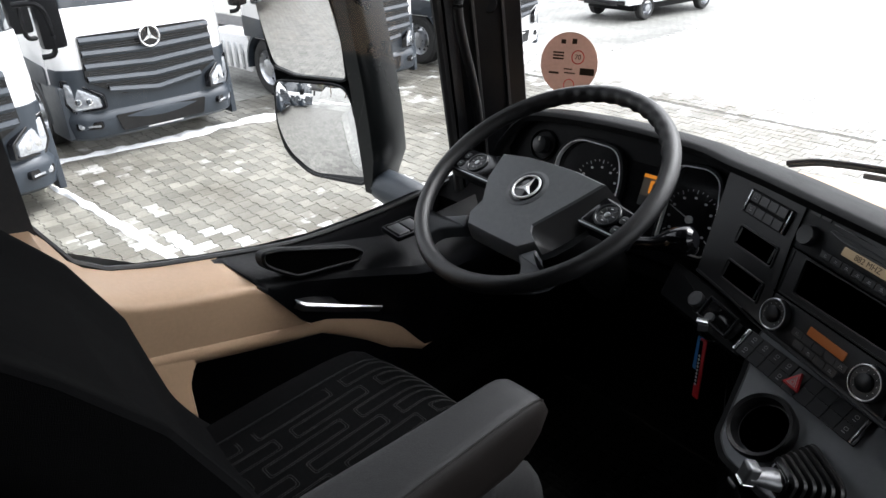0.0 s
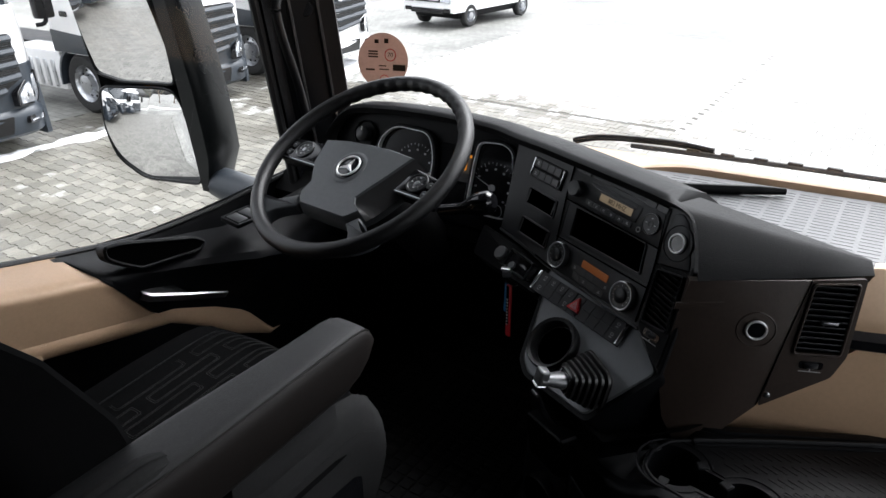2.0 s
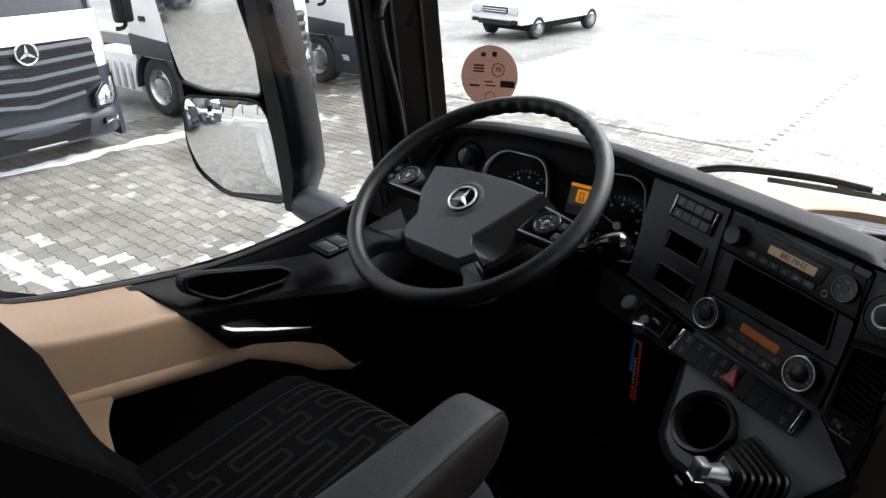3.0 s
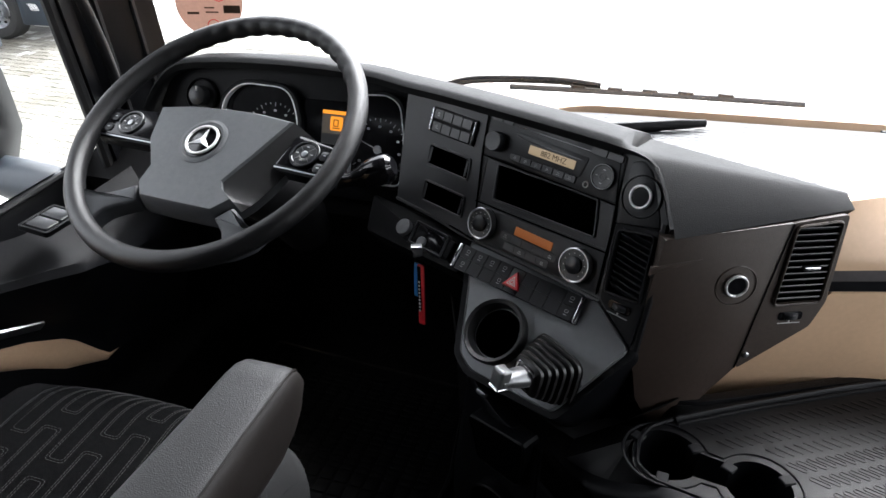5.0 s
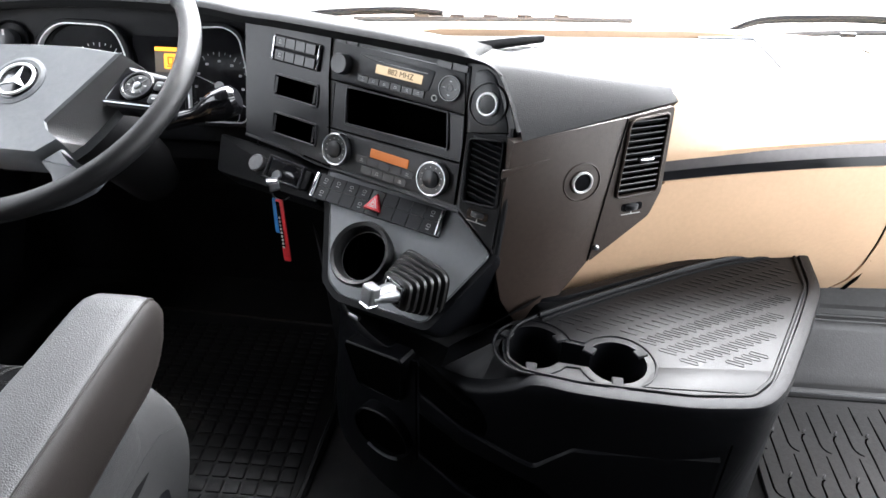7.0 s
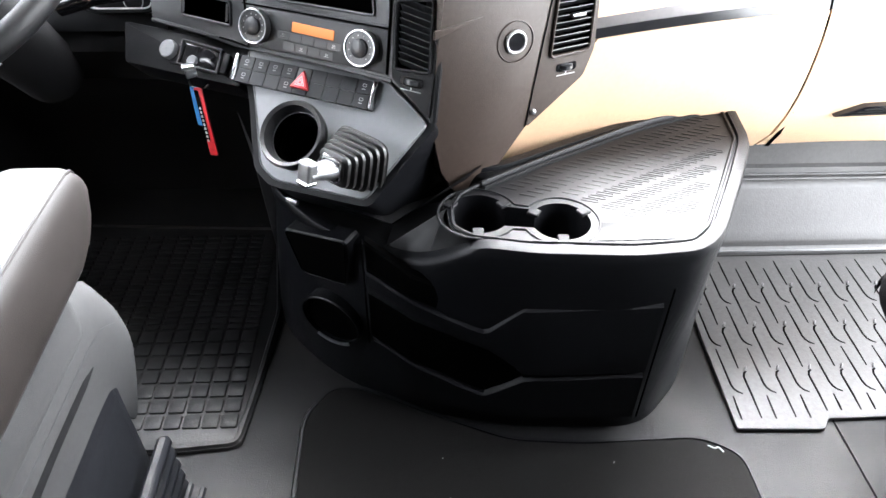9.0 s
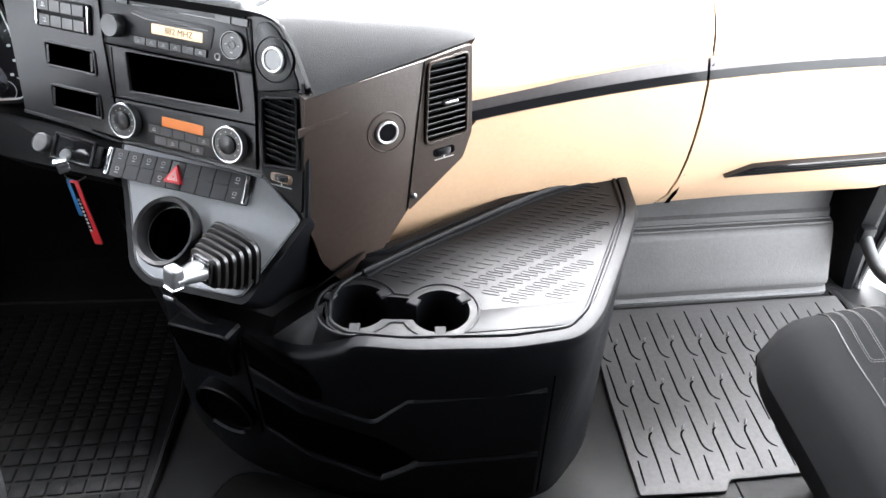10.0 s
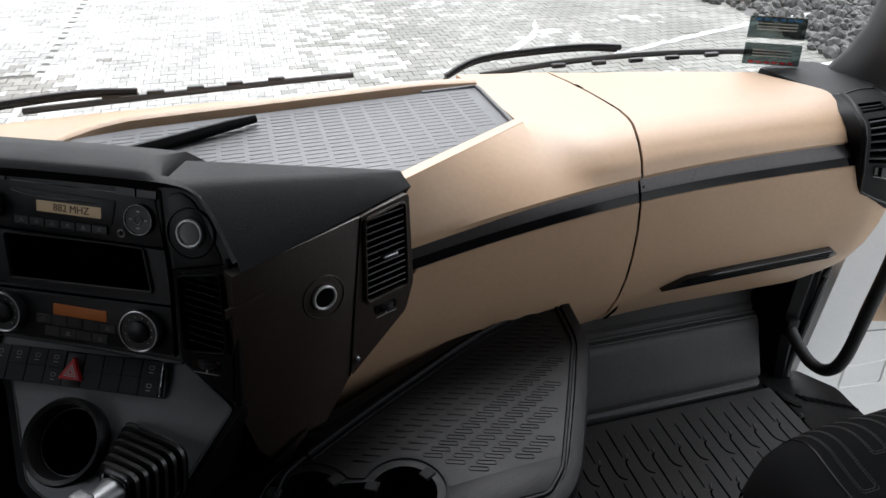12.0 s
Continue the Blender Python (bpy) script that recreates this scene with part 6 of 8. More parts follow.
# open compartment
comp = thing("storage_compartment", FAS @ Vector((0.01, -0.02, 0)), "open dark double-size compartment in the fascia", "storage compartment")
P4 = COMP
bm = B()
rim(bm, FAS, rounded([(-0.118, 0.011), (0.134, 0.0115), (0.145, -0.056), (-0.110, -0.064)], 0.003, 2), 0.003, -0.003, 0.0015, 0.0006)
part("frame", bm, FACE, comp)
bm = B()
rim(bm, FAS, offset(ccw(P4), -0.0035), 0.0035, -0.002, 0.0035, 0.001)
part("edge", bm, FACE, comp)
# inside of the compartment: shade put into the colour
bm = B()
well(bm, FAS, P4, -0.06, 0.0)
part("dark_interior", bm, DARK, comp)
# climate unit
cl = thing("climate_panel", FAS @ Vector((0.02, -0.09, 0)), "climate control panel with two chrome-ringed knobs and orange display", "climate control")
bm = B()
slab(bm, FAS, rounded([(-0.110, -0.066), (0.146, -0.058), (0.150, -0.120), (-0.110, -0.126)], 0.004, 2), -0.004, 0.002, 0.002)
part("faceplate", bm, FACE, cl)
bm = B()
slab(bm, FAS, rrect(0.0185, -0.083, 0.074, 0.014, 0.001), 0.001, 0.0035, 0.0004)
part("display", bm, AMBER_DARK, cl, "dim orange display")
button_grid(cl, FAS, [(-0.0985, 5, -0.034), (-0.1135, 4, -0.022)], 0.0215, 0.0125, 0.0012, -0.0006, {(0, 0), (0, 4), (1, 1), (1, 3)})
for x, y in ((-0.083, -0.094), (0.107, -0.091)):
    bm = B()
    lathe(bm, at(FAS, x, y, 0.001), [(0.0245, 0), (0.0245, 0.010), (0.023, 0.012)], 32)
    kn = part("dial", bm, BUTTON, cl, "black rotary dial")
    bm = B()
    rim(bm, at(FAS, x, y, 0.001), disc(0, 0, 0.0262, seg=36), 0.0026, 0.002, 0.0140, 0.0008)
    part("dial_ring", bm, SATIN, kn, "chrome dial ring")
    bm = B()
    lathe(bm, at(FAS, x, y, 0.012), [(0.0135, 0), (0.0135, 0.004), (0.012, 0.005)], 24)
    part("dial_cap", bm, BUTTON, kn)
    bm = B()
    for q in range(10):
        a = radians(q * 30 - 45)
        slab(bm, at(FAS, x + 0.018 * math.cos(a), y + 0.018 * math.sin(a), 0.0128), rrect(0, 0, 0.0016, 0.0016, 0.0004, 1), 0, 0.0003)
    part("marking", bm, MARK, kn)

# lower switch bar with hazard key
bar = thing("switch_bar", LOW @ Vector((0.01, 0.007, 0)), "long two-row switch bar with red hazard key", "switch panel", "dashboard switch blocks")
bm = B()
slab(bm, LOW, rounded([(-0.120, 0.030), (0.130, 0.030), (0.134, -0.015), (-0.114, -0.014)], 0.003, 2), -0.002, 0.006, 0.002)
part("frame", bm, BLACK, bar)
for row, y in ((0, 0.0185), (1, -0.0035)):
    for k in range(9):
        x = -0.096 + 0.0258 * k + (0.001 if row else 0)
        if k == 4:
            continue
        bm = B()
        slab(bm, at(LOW, x, y), rrect(0, 0, 0.0248, 0.0210, 0.0008, 1), 0.003, 0.0085, 0.0003)
        key = part("key", bm, BUTTON, bar, "", 5)
        if (row, k) in ((0, 0), (0, 1), (0, 2), (0, 3), (1, 0), (1, 3), (0, 8), (1, 8)):
            bm = B()
            mm = at(LOW, x, y + 0.002, 0.0085)
            rim(bm, mm, rrect(0, 0, 0.0065, 0.005, 0.0015, 2), 0.0006, 0, 0.0004, 0.0001)
            slab(bm, at(mm, 0, -0.006), rrect(0, 0, 0.006, 0.001, 0.0002, 1), 0, 0.0004)
            part("marking", bm, MARK, key)
bm = B()
slab(bm, at(LOW, 0.0075, 0.0075), rrect(0, 0, 0.0245, 0.041, 0.0015), 0.003, 0.0080, 0.0008)
part("key", bm, BUTTON, bar)
bm = B()
tri = [(0.0075 - 0.0165, -0.006), (0.0075 + 0.0165, -0.006), (0.0075, 0.0235)]
slab(bm, LOW, rounded(tri, 0.002, 2), 0.006, 0.013, 0.002)
hz = part("hazard_key", bm, RED, bar, "red triangular hazard key")
bm = B()
for s in (0.9, 0.5):
    p = [(0.0075 + (x - 0.0075) * s * 0.6, 0.003 + (y - 0.003) * s * 0.6) for x, y in tri]
    rim(bm, LOW, p, 0.0012, 0.0128, 0.0134, 0.0002)
part("marking", bm, MARK, hz)
for x in (-0.1135, 0.1275):
    bm = B()
    slab(bm, at(LOW, x + (0.001 if x > 0 else 0), 0.0075, 0, 4), rrect(0, 0, 0.007, 0.043, 0.002), 0.002, 0.012, 0.0025)
    part("end_cap", bm, CHROME, bar, "silver end cap")
# bottle cup on the gear panel
cup = thing("cup_holder", LOW @ Vector((0.03, -0.075, 0)), "round black cup holder in the gear panel", "cup holder")
cm = LOW @ Matrix.Translation((0.026, -0.079, 0.0)) @ Matrix.Rotation(radians(12), 4, "Z") 
bm = B()
prof = [(0.046, -0.02), (0.0510, 0.006), (0.0525, 0.020), (0.0495, 0.026), (0.044, 0.023), (0.0405, 0.008), (0.0385, -0.02), (0.037, -0.05)]
rings = [ring(bm, cm, disc(0, 0, r, r * 1.02, 32), z) for r, z in prof]
for a, b in zip(rings, rings[1:]):
    bridge(bm, a, b)
part("cup_ring", bm, LEATHER, cup)
# bore coloured near-black to stand for shade in the cup
bm = B()
well(bm, LOW, CUPH, -0.075, 0.002)
part("dark_bore", bm, DARK, cup)
# gear selector: ribbed boot and chrome-tipped lever
gear = thing("gear_selector", LOW @ Vector((0.13, -0.09, 0)), "gear selector lever with black ribbed boot and chrome grip", "gear selector")
gm2 = LOW @ Matrix.Translation((0.136, -0.089, 0.0))
tip = Vector((-0.159, 0.334, 0.484))
root = gm2 @ Vector((0, 0, 0))
head = tip + (root - tip) * 0.42
bm = B()
rows = []
d = (head - root).normalized()
sx = d.cross(Vector((0, 0, 1))).normalized()
sy = sx.cross(d)
steps = [(-0.02, 0.052)]
for k in range(6):
    r = 0.050 - 0.0042 * k
    steps += [(k / 6.0 + 0.00, r), (k / 6.0 + 0.085, r), (k / 6.0 + 0.10, r * 0.74), (k / 6.0 + 0.155, r * 0.74)]
steps += [(1.0, 0.024)]
for t, grow in steps:
    cpt = root.lerp(head, t)
    rows.append([cpt + (sx * math.copysign(abs(math.cos(a)) ** 0.4, math.cos(a)) + sy * 0.82 * math.copysign(abs(math.sin(a)) ** 0.4, math.sin(a))) * grow for a in np.linspace(0, 2 * math.pi, 28, endpoint=False)])
loft(bm, rows, closed=True, caps=True)
part("boot", bm, BOOT, gear, "black ribbed rubber boot", 28)
d = (tip - head).normalized()
hm3 = axes(head, sx, -(root - head).normalized())
bm = B()
rim(bm, hm3, rrect(0, 0, 0.040, 0.038, 0.008, 4), 0.004, -0.004, 0.002, 0.0015)
part("collar", bm, CHROME, gear, "square chrome collar on the boot")
bm = B()
slab(bm, hm3, rrect(0, 0, 0.034, 0.032, 0.006, 4), -0.004, 0.001, 0.002)
part("collar_inlay", bm, GLOSSBLACK, gear)
tm = axes(tip, (d.cross(Vector((0, 0, 1)))).normalized(), d)
bm = B()
tube(bm, [head, head + d * 0.012, head + d * 0.032, tip - d * 0.016, tip + d * 0.002], [0.0195, 0.0180, 0.0135, 0.0125, 0.0135], 14, flat=0.72)
part("grip_neck", bm, GRIP, gear, "satin metal lever neck")
bm = B()
block(bm, tm @ Matrix.Translation((0.0, -0.006, 0.0)), (0.024, 0.030, 0.019), 0.005, 3)
part("grip", bm, GRIP, gear, "satin metal thumb grip")
bm = B()
block(bm, tm @ Matrix.Translation((0.0, 0.0105, 0.001)), (0.0225, 0.006, 0.0195), 0.0028, 3)
part("grip_cap", bm, CHROME, gear, "chrome grip end")
# ignition lock, keys and fob
ign = thing("ignition_lock", LOW @ Vector((-0.22, 0.008, 0)), "ignition lock with key and round start button", "ignition lock")
bm = B()
slab(bm, LOW, rrect(-0.185, 0.010, 0.11, 0.034, 0.006), -0.004, 0.006, 0.003)
part("surround", bm, BLACK, ign)
bm = B()
rim(bm, LOW, rounded([(-0.226, 0.036), (-0.146, 0.032), (-0.142, -0.010), (-0.222, -0.008)], 0.003, 2), 0.004, 0.002, 0.010, 0.0015)
part("lock_frame", bm, FACE, ign)
bm = B()
lathe(bm, at(LOW, -0.243, 0.013, 0.004), [(0.0150, 0), (0.0155, 0.009), (0.0146, 0.0112), (0.013, 0.0118), (0.0125, 0.0112), (0.003, 0.0116)], 28)
part("start_knob", bm, GRIP, ign, "satin grey round knob")
bm = B()
lathe(bm, at(LOW, -0.194, 0.002, 0.004), [(0.0095, 0), (0.0095, 0.006), (0.0080, 0.008)], 22)
part("lock_ring", bm, GRIP, ign, "satin metal lock ring")
bm = B()
slab(bm, LOW, rounded([(-0.218, 0.031), (-0.152, 0.027), (-0.149, -0.005), (-0.214, -0.003)], 0.003, 2), 0.004, 0.0068, 0.001)
part("lock_plate", bm, GLOSSBLACK, ign, "gloss black lock plate")
keyp = LOW @ Vector((-0.194, 0.000, 0.012))
kf = thing("key_fob", keyp, "vehicle key with red and blue ribbon fob hanging from the lock", "key")
bm = B()
block(bm, Matrix.Translation(keyp + Vector((0, -0.018, 0.0))) @ Matrix.Rotation(radians(20), 4, "Z"), (0.020, 0.014, 0.006), 0.0025)
for off in (-0.006, -0.013):
    block(bm, Matrix.Translation(keyp + Vector((0.004, -0.022, off))) @ Matrix.Rotation(radians(35), 4, "Z"), (0.018, 0.006, 0.008), 0.002)
part("key_head", bm, SATIN, kf, "metal key head")
ringc = Vector((-0.366, 0.602, 0.494))
bm = B()
tube(bm, [ringc + Vector((0.016 * math.cos(a) + 0.004, 0.005 * math.cos(a), 0.017 * math.sin(a) + 0.002)) for a in np.linspace(0, 2 * math.pi, 28, endpoint=False)], 0.0020, 6, closed=True)
part("key_ring", bm, CHROME, kf, "metal key ring")
for dx, mat, a, l, lab in ((0.0, REDTAG, 3, 0.125, "red fob strap"), (-0.007, BLUE, 1, 0.070, "blue fob strap")):
    bm = B()
    fm = axes(ringc + Vector((dx, -0.004 if dx else -0.008, -0.010)), (1, -0.3, 0), (-0.3, -1, 0.05)) @ Matrix.Rotation(radians(a), 4, "Z")
    slab(bm, fm, rrect(0, -l / 2, 0.015, l, 0.003), -0.0012, 0.0012, 0.0005)
    part("strap", bm, mat, kf, lab)
    if l > 0.1:
        bm = B()
        slab(bm, fm, rrect(-0.0035, -0.050, 0.0075, 0.092, 0.002), 0.0012, 0.0017)
        part("strap_inlay", bm, GLOSSBLACK, kf, "black strap edge")
        for k in range(9):
            bm = B()
            slab(bm, fm, rrect(-0.0035, -0.036 - 0.0075 * k, 0.0038, 0.0050, 0.001, 1), 0.0017, 0.0021)
            part("bar_print", bm, MARK, kf)

# ---- instrument cluster ----
clu = thing("instrument_cluster", INS @ Vector((-0.18, -0.08, 0)), "black instrument cluster with two dials and colour display", "instrument cluster")
G1 = rounded([(-0.375, -0.035), (-0.335, 0.004), (-0.225, 0.002), (-0.200, -0.055), (-0.200, -0.165), (-0.375, -0.165)], 0.03, 5)
G2 = rounded([(-0.092, -0.055), (-0.088, 0.003), (-0.02, 0.008), (0.008, -0.008), (0.022, -0.07), (0.022, -0.165), (-0.092, -0.165)], 0.02, 5)
for poly, dial in ((G1, (-0.262, -0.092, 0.062)), (G2, (-0.037, -0.098, 0.060))):
    bm = B()
    rim(bm, INS, offset(ccw(poly), -0.006), 0.009, -0.02, 0.006, 0.002)
    part("dial_hood", bm, BLACK, clu)
    bm = B()
    rim(bm, INS, offset(ccw(poly), 0.001), 0.0026, -0.006, 0.0068, 0.0006)
    part("dial_trim", bm, RINGMETAL, clu, "thin silver dial trim")
    bm = B()
    slab(bm, INS, poly, -0.014, -0.009)
    part("dial_face", bm, DARKSCREEN, clu)
    x, y, r = dial
    bm = B()
    for q in range(25):
        a = radians(215 - q * 10.5)
        ln = 0.008 if q % 3 == 0 else 0.004
        c, s = math.cos(a), math.sin(a)
        slab(bm, at(INS, x + (r - ln / 2) * c, y + (r - ln / 2) * s, -0.009, math.degrees(a)), rrect(0, 0, ln, 0.0012, 0.0003, 1), 0, 0.0006)
        if q % 3 == 0:
            slab(bm, at(INS, x + (r - 0.016) * c, y + (r - 0.016) * s, -0.009), rrect(0, 0, 0.006, 0.0045, 0.001, 1), 0, 0.0004)
    part("dial_scale", bm, MARK, clu, "white dial scale")
    bm = B()
    slab(bm, at(INS, x, y, -0.007, 158), [(-0.01, -0.0012), (r * 0.85, -0.0004), (r * 0.85, 0.0004), (-0.01, 0.0012)], 0, 0.0015)
    lathe(bm, at(INS, x, y, -0.009), [(0.008, 0), (0.008, 0.004)], 16)
    part("needle", bm, MARK, clu)
    bm = B()
    rim(bm, at(INS, x + (0.018 if x < -0.1 else 0.02), y - 0.052, -0.009), disc(0, 0, 0.017, seg=20), 0.0012, 0, 0.0006, 0.0002)
    part("small_gauge", bm, MARK, clu)
bm = B()
slab(bm, INS, rrect(-0.145, -0.09, 0.105, 0.15, 0.006), -0.014, -0.0085)
part("display_panel", bm, DARKSCREEN, clu)
bm = B()
slab(bm, INS, rrect(-0.130, -0.066, 0.054, 0.066, 0.002), -0.009, -0.0078)
scr = part("display", bm, BLUEGREY, clu, "small colour display")
bm = B()
slab(bm, INS, rrect(-0.130, -0.037, 0.053, 0.007, 0.001), -0.0078, -0.0072)
part("display_bar", bm, YELLOW, scr, "orange status bar")
bm = B()
slab(bm, INS, rrect(-0.130, -0.060, 0.052, 0.036, 0.001), -0.0079, -0.0074)
part("display_ground", bm, PALE, scr, "pale lit display ground")
bm = B()
slab(bm, INS, rrect(-0.126, -0.058, 0.026, 0.027, 0.003), -0.0075, -0.0068)
part("display_symbol", bm, YELLOW, scr, "orange warning symbol")
bm = B()
rim(bm, INS, rrect(-0.127, -0.057, 0.011, 0.014, 0.001), 0.002, -0.0069, -0.0064, 0.0002)
slab(bm, INS, rrect(-0.126, -0.067, 0.016, 0.002, 0.0005, 1), -0.0069, -0.0064)
part("symbol_mark", bm, INK, scr)
# light switch
ls = thing("light_switch", INS @ Vector((-0.43, -0.033, 0)), "round black rotary light switch", "light switch")
bm = B()
lathe(bm, at(INS, -0.43, -0.033, -0.012), [(0.036, 0), (0.036, 0.006), (0.033, 0.008), (0.031, 0.003)], 30)
part("plate", bm, BLACK, ls)
bm = B()
lathe(bm, at(INS, -0.43, -0.033, -0.008), [(0.020, 0), (0.019, 0.018), (0.016, 0.020)], 24)
part("knob", bm, BUTTON, ls)
bm = B()
slab(bm, at(INS, -0.43, -0.020, 0.012), rrect(0, 0, 0.004, 0.010, 0.001, 1), 0, 0.0006)
part("marking", bm, MARK, ls)

# ---- dash shelf mat, bar ----
sm_ = thing("shelf_mat", (0.15, 0.85, 0.669), "dark grey rubber anti-slip mat with short raised ribs on the shelf", "mat")
bm = B()
slab(bm, I4, offset(ccw(MATPOLY), 0.006), 0.669, 0.672, 0.001)
part("mat_sheet", bm, SHELFMAT, sm_)
bm = B()
inside = offset(ccw(MATPOLY), 0.022)


# columns of stacked bars, each column a little further than the last
for c in range(21):
    for r in range(32):
        x, y = -0.34 + 0.0425 * c, 0.58 + 0.0150 * r + 0.0045 * (c % 7)
        if inside_poly(x - 0.017, y, inside) and inside_poly(x + 0.017, y, inside):
            slab(bm, at(I4, x, y, 0, 3), rrect(0, 0, 0.036, 0.0045, 0.002, 2), 0.6700, 0.6727, 0.0006)
tagged(part("mat_rib", bm, SHELFMAT, sm_, "", 20), kind="stuff")
bm = B()
tube(bm, spline([(0.46, 0.790, 0.672), (0.508, 0.820, 0.672), (0.5155, 0.838, 0.673), (0.5155, 0.93, 0.673), (0.514, 1.008, 0.673), (0.500, 1.019, 0.672), (0.40, 1.012, 0.671)], 4), 0.0045, 8)
part("mat_edge", bm, SHELFMAT, sm_, "raised rubber edge of the mat")
bm = B()
tube(bm, [(-0.20, 0.80, 0.676), (-0.10, 0.842, 0.680), (0.04, 0.905, 0.684), (0.085, 0.928, 0.683)], [0.010, 0.010, 0.008, 0.006], 10, flat=1.2)
solid("pen_rail", bm, BLACK, "black moulded rail lying across the shelf mat", "rail")

# ---- floor mats ----
fm_ = thing("floor_mat", (0.85, 0.48, 0.0), "black rubber passenger floor mat with hooked grooves", "floor mat", "rubber floor mats")
bm = B()
slab(bm, I4, rounded([(0.538, 0.238), (0.692, 0.232), (0.708, 0.254), (1.15, 0.256), (1.15, 0.693), (0.562, 0.693), (0.545, 0.45)], 0.006, 2), 0.001, 0.009, 0.003)
part("mat_sheet", bm, MATGREY, fm_)
def mat_groove(way):
    """One groove line: a near-black bar on the rubber, coloured as its shade."""
    bm = B()
    tube(bm, [(x, y, 0.0066) for x, y in way], [0.0028] + [0.0034] * (len(way) - 2) + [0.0028], 6)
    part("groove", bm, DARK, fm_)


for k in range(-2, 8):
    xa, xb = 0.686 + 0.062 * k, 0.716 + 0.062 * k
    for y in (0.650, 0.535, 0.420):
        mat_groove([(xa + 0.001, y), (xa, y - 0.05), (xa - 0.001, y - 0.086), (xa + 0.001, y - 0.096), (xa + 0.006, y - 0.103), (xa + 0.014, y - 0.108)])
    mat_groove([(xa - 0.006, 0.307), (xa - 0.008, 0.28), (xa - 0.009, 0.256 if xa < 0.70 else 0.270)])
    mat_groove([(xb + 0.003, 0.674), (xb + 0.002, 0.64), (xb + 0.001, 0.596)])
    for y in (0.590, 0.477, 0.364):
        mat_groove([(xb + 0.010, y), (xb + 0.004, y - 0.004), (xb, y - 0.013), (xb - 0.001, y - 0.06), (xb - 0.003, y - 0.106 if y > 0.4 or xb < 0.70 else y - 0.094)])
        bm = B()
        block(bm, pose(xb + 0.010, y + 0.007, 0.0088, 0, 0, -30), (0.0045, 0.015, 0.004), 0.0015, 1)
        part("pip", bm, MATGREY, fm_)
dm = thing("floor_mat", (-0.42, 0.5, 0.0), "black rubber driver floor mat with square block pattern", "floor mat", "rubber floor mats")
bm = B()
MATD = rounded([(-0.86, 0.30), (-0.70, 0.225), (-0.43, 0.222), (-0.315, 0.232), (-0.30, 0.36), (-0.285, 0.55), (-0.325, 0.83), (-0.86, 0.86)], 0.02, 3)
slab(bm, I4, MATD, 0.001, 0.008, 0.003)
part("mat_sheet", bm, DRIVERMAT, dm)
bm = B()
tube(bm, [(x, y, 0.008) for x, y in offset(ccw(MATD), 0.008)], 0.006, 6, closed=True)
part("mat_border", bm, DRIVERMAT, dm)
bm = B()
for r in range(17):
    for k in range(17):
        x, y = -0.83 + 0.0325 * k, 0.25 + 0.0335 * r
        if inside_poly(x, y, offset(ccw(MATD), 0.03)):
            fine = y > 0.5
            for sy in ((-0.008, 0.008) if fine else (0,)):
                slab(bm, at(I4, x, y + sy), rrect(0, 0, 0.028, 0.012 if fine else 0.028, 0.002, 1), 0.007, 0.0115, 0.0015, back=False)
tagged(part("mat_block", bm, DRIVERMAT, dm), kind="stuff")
cp = thing("carpet_mat", (0.15, -0.1, 0.0), "black velour carpet mat on the tunnel floor", "carpet mat")
bm = B()
CPO = rounded([(-0.215, -0.75), (-0.215, 0.29), (-0.175, 0.352), (-0.12, 0.353), (0.0, 0.293), (0.141, 0.232), (0.266, 0.221), (0.465, 0.226), (0.53, 0.19), (0.545, -0.75)], 0.03, 4)
slab(bm, I4, CPO, 0.001, 0.007, 0.003)
part("velour", bm, CARPET, cp)
bm = B()
tube(bm, [(x, y, 0.005) for x, y in CPO], 0.005, 6, closed=True)
part("binding", bm, BLACK, cp, "black edge binding")
rng = random.Random(9)
bm = B()
for k in range(26):
    x, y = rng.uniform(-0.15, 0.50), rng.uniform(-0.2, 0.20)
    block(bm, pose(x, y, 0.0075, 0, 0, rng.uniform(0, 180)), (rng.uniform(0.001, 0.004), 0.0012, 0.001), 0, 1)
tube(bm, spline([(0.475, 0.207, 0.008), (0.485, 0.200, 0.009), (0.492, 0.203, 0.008), (0.498, 0.193, 0.008)], 4), 0.0012, 5)
tagged(solid("lint", bm, MARK, "white lint specks on the carpet", "lint"), kind="stuff")
bm = B()
tube(bm, [(0.719, 0.255, 0.001), (0.719, -0.4, 0.001)], 0.002, 4)
tagged(new("trim_floor_joint", mesh_of("trim_floor_joint", bm, GLOSSBLACK)), "dark joint line in the floor lining", "joint", kind="structure")
for k in range(9):
    bm = B()
    block(bm, pose(1.205 + 0.0115 * k, 0.648 - 0.0075 * k, 0.003, 0, 0, 28), (0.0035, 0.030 - 0.0015 * k, 0.005), 0.001, 1)
    tagged(new("trim_sill_rib", mesh_of("trim_sill_rib", bm, BLACK)), "black ribbed door sill tread", "sill rib", kind="structure")
bm = B()
slab(bm, I4, rounded([(1.235, -0.33), (1.300, -0.33), (1.308, 0.60), (1.312, 0.655), (1.26, 0.735), (1.15, 0.735), (1.15, 0.705), (1.235, 0.60)], 0.012, 3), -0.05, 0.0005, 0.006)
tagged(new("trim_door_sill", mesh_of("trim_door_sill", bm, FLOORMAT)), "dark rubber-lined door sill", "door sill", kind="structure")
bm = B()
slab(bm, I4, rounded([(1.145, 0.712), (1.150, 0.660), (1.172, 0.628), (1.186, 0.620), (1.178, 0.650), (1.165, 0.712)], 0.006, 3), 0.0, 0.006, 0.003)
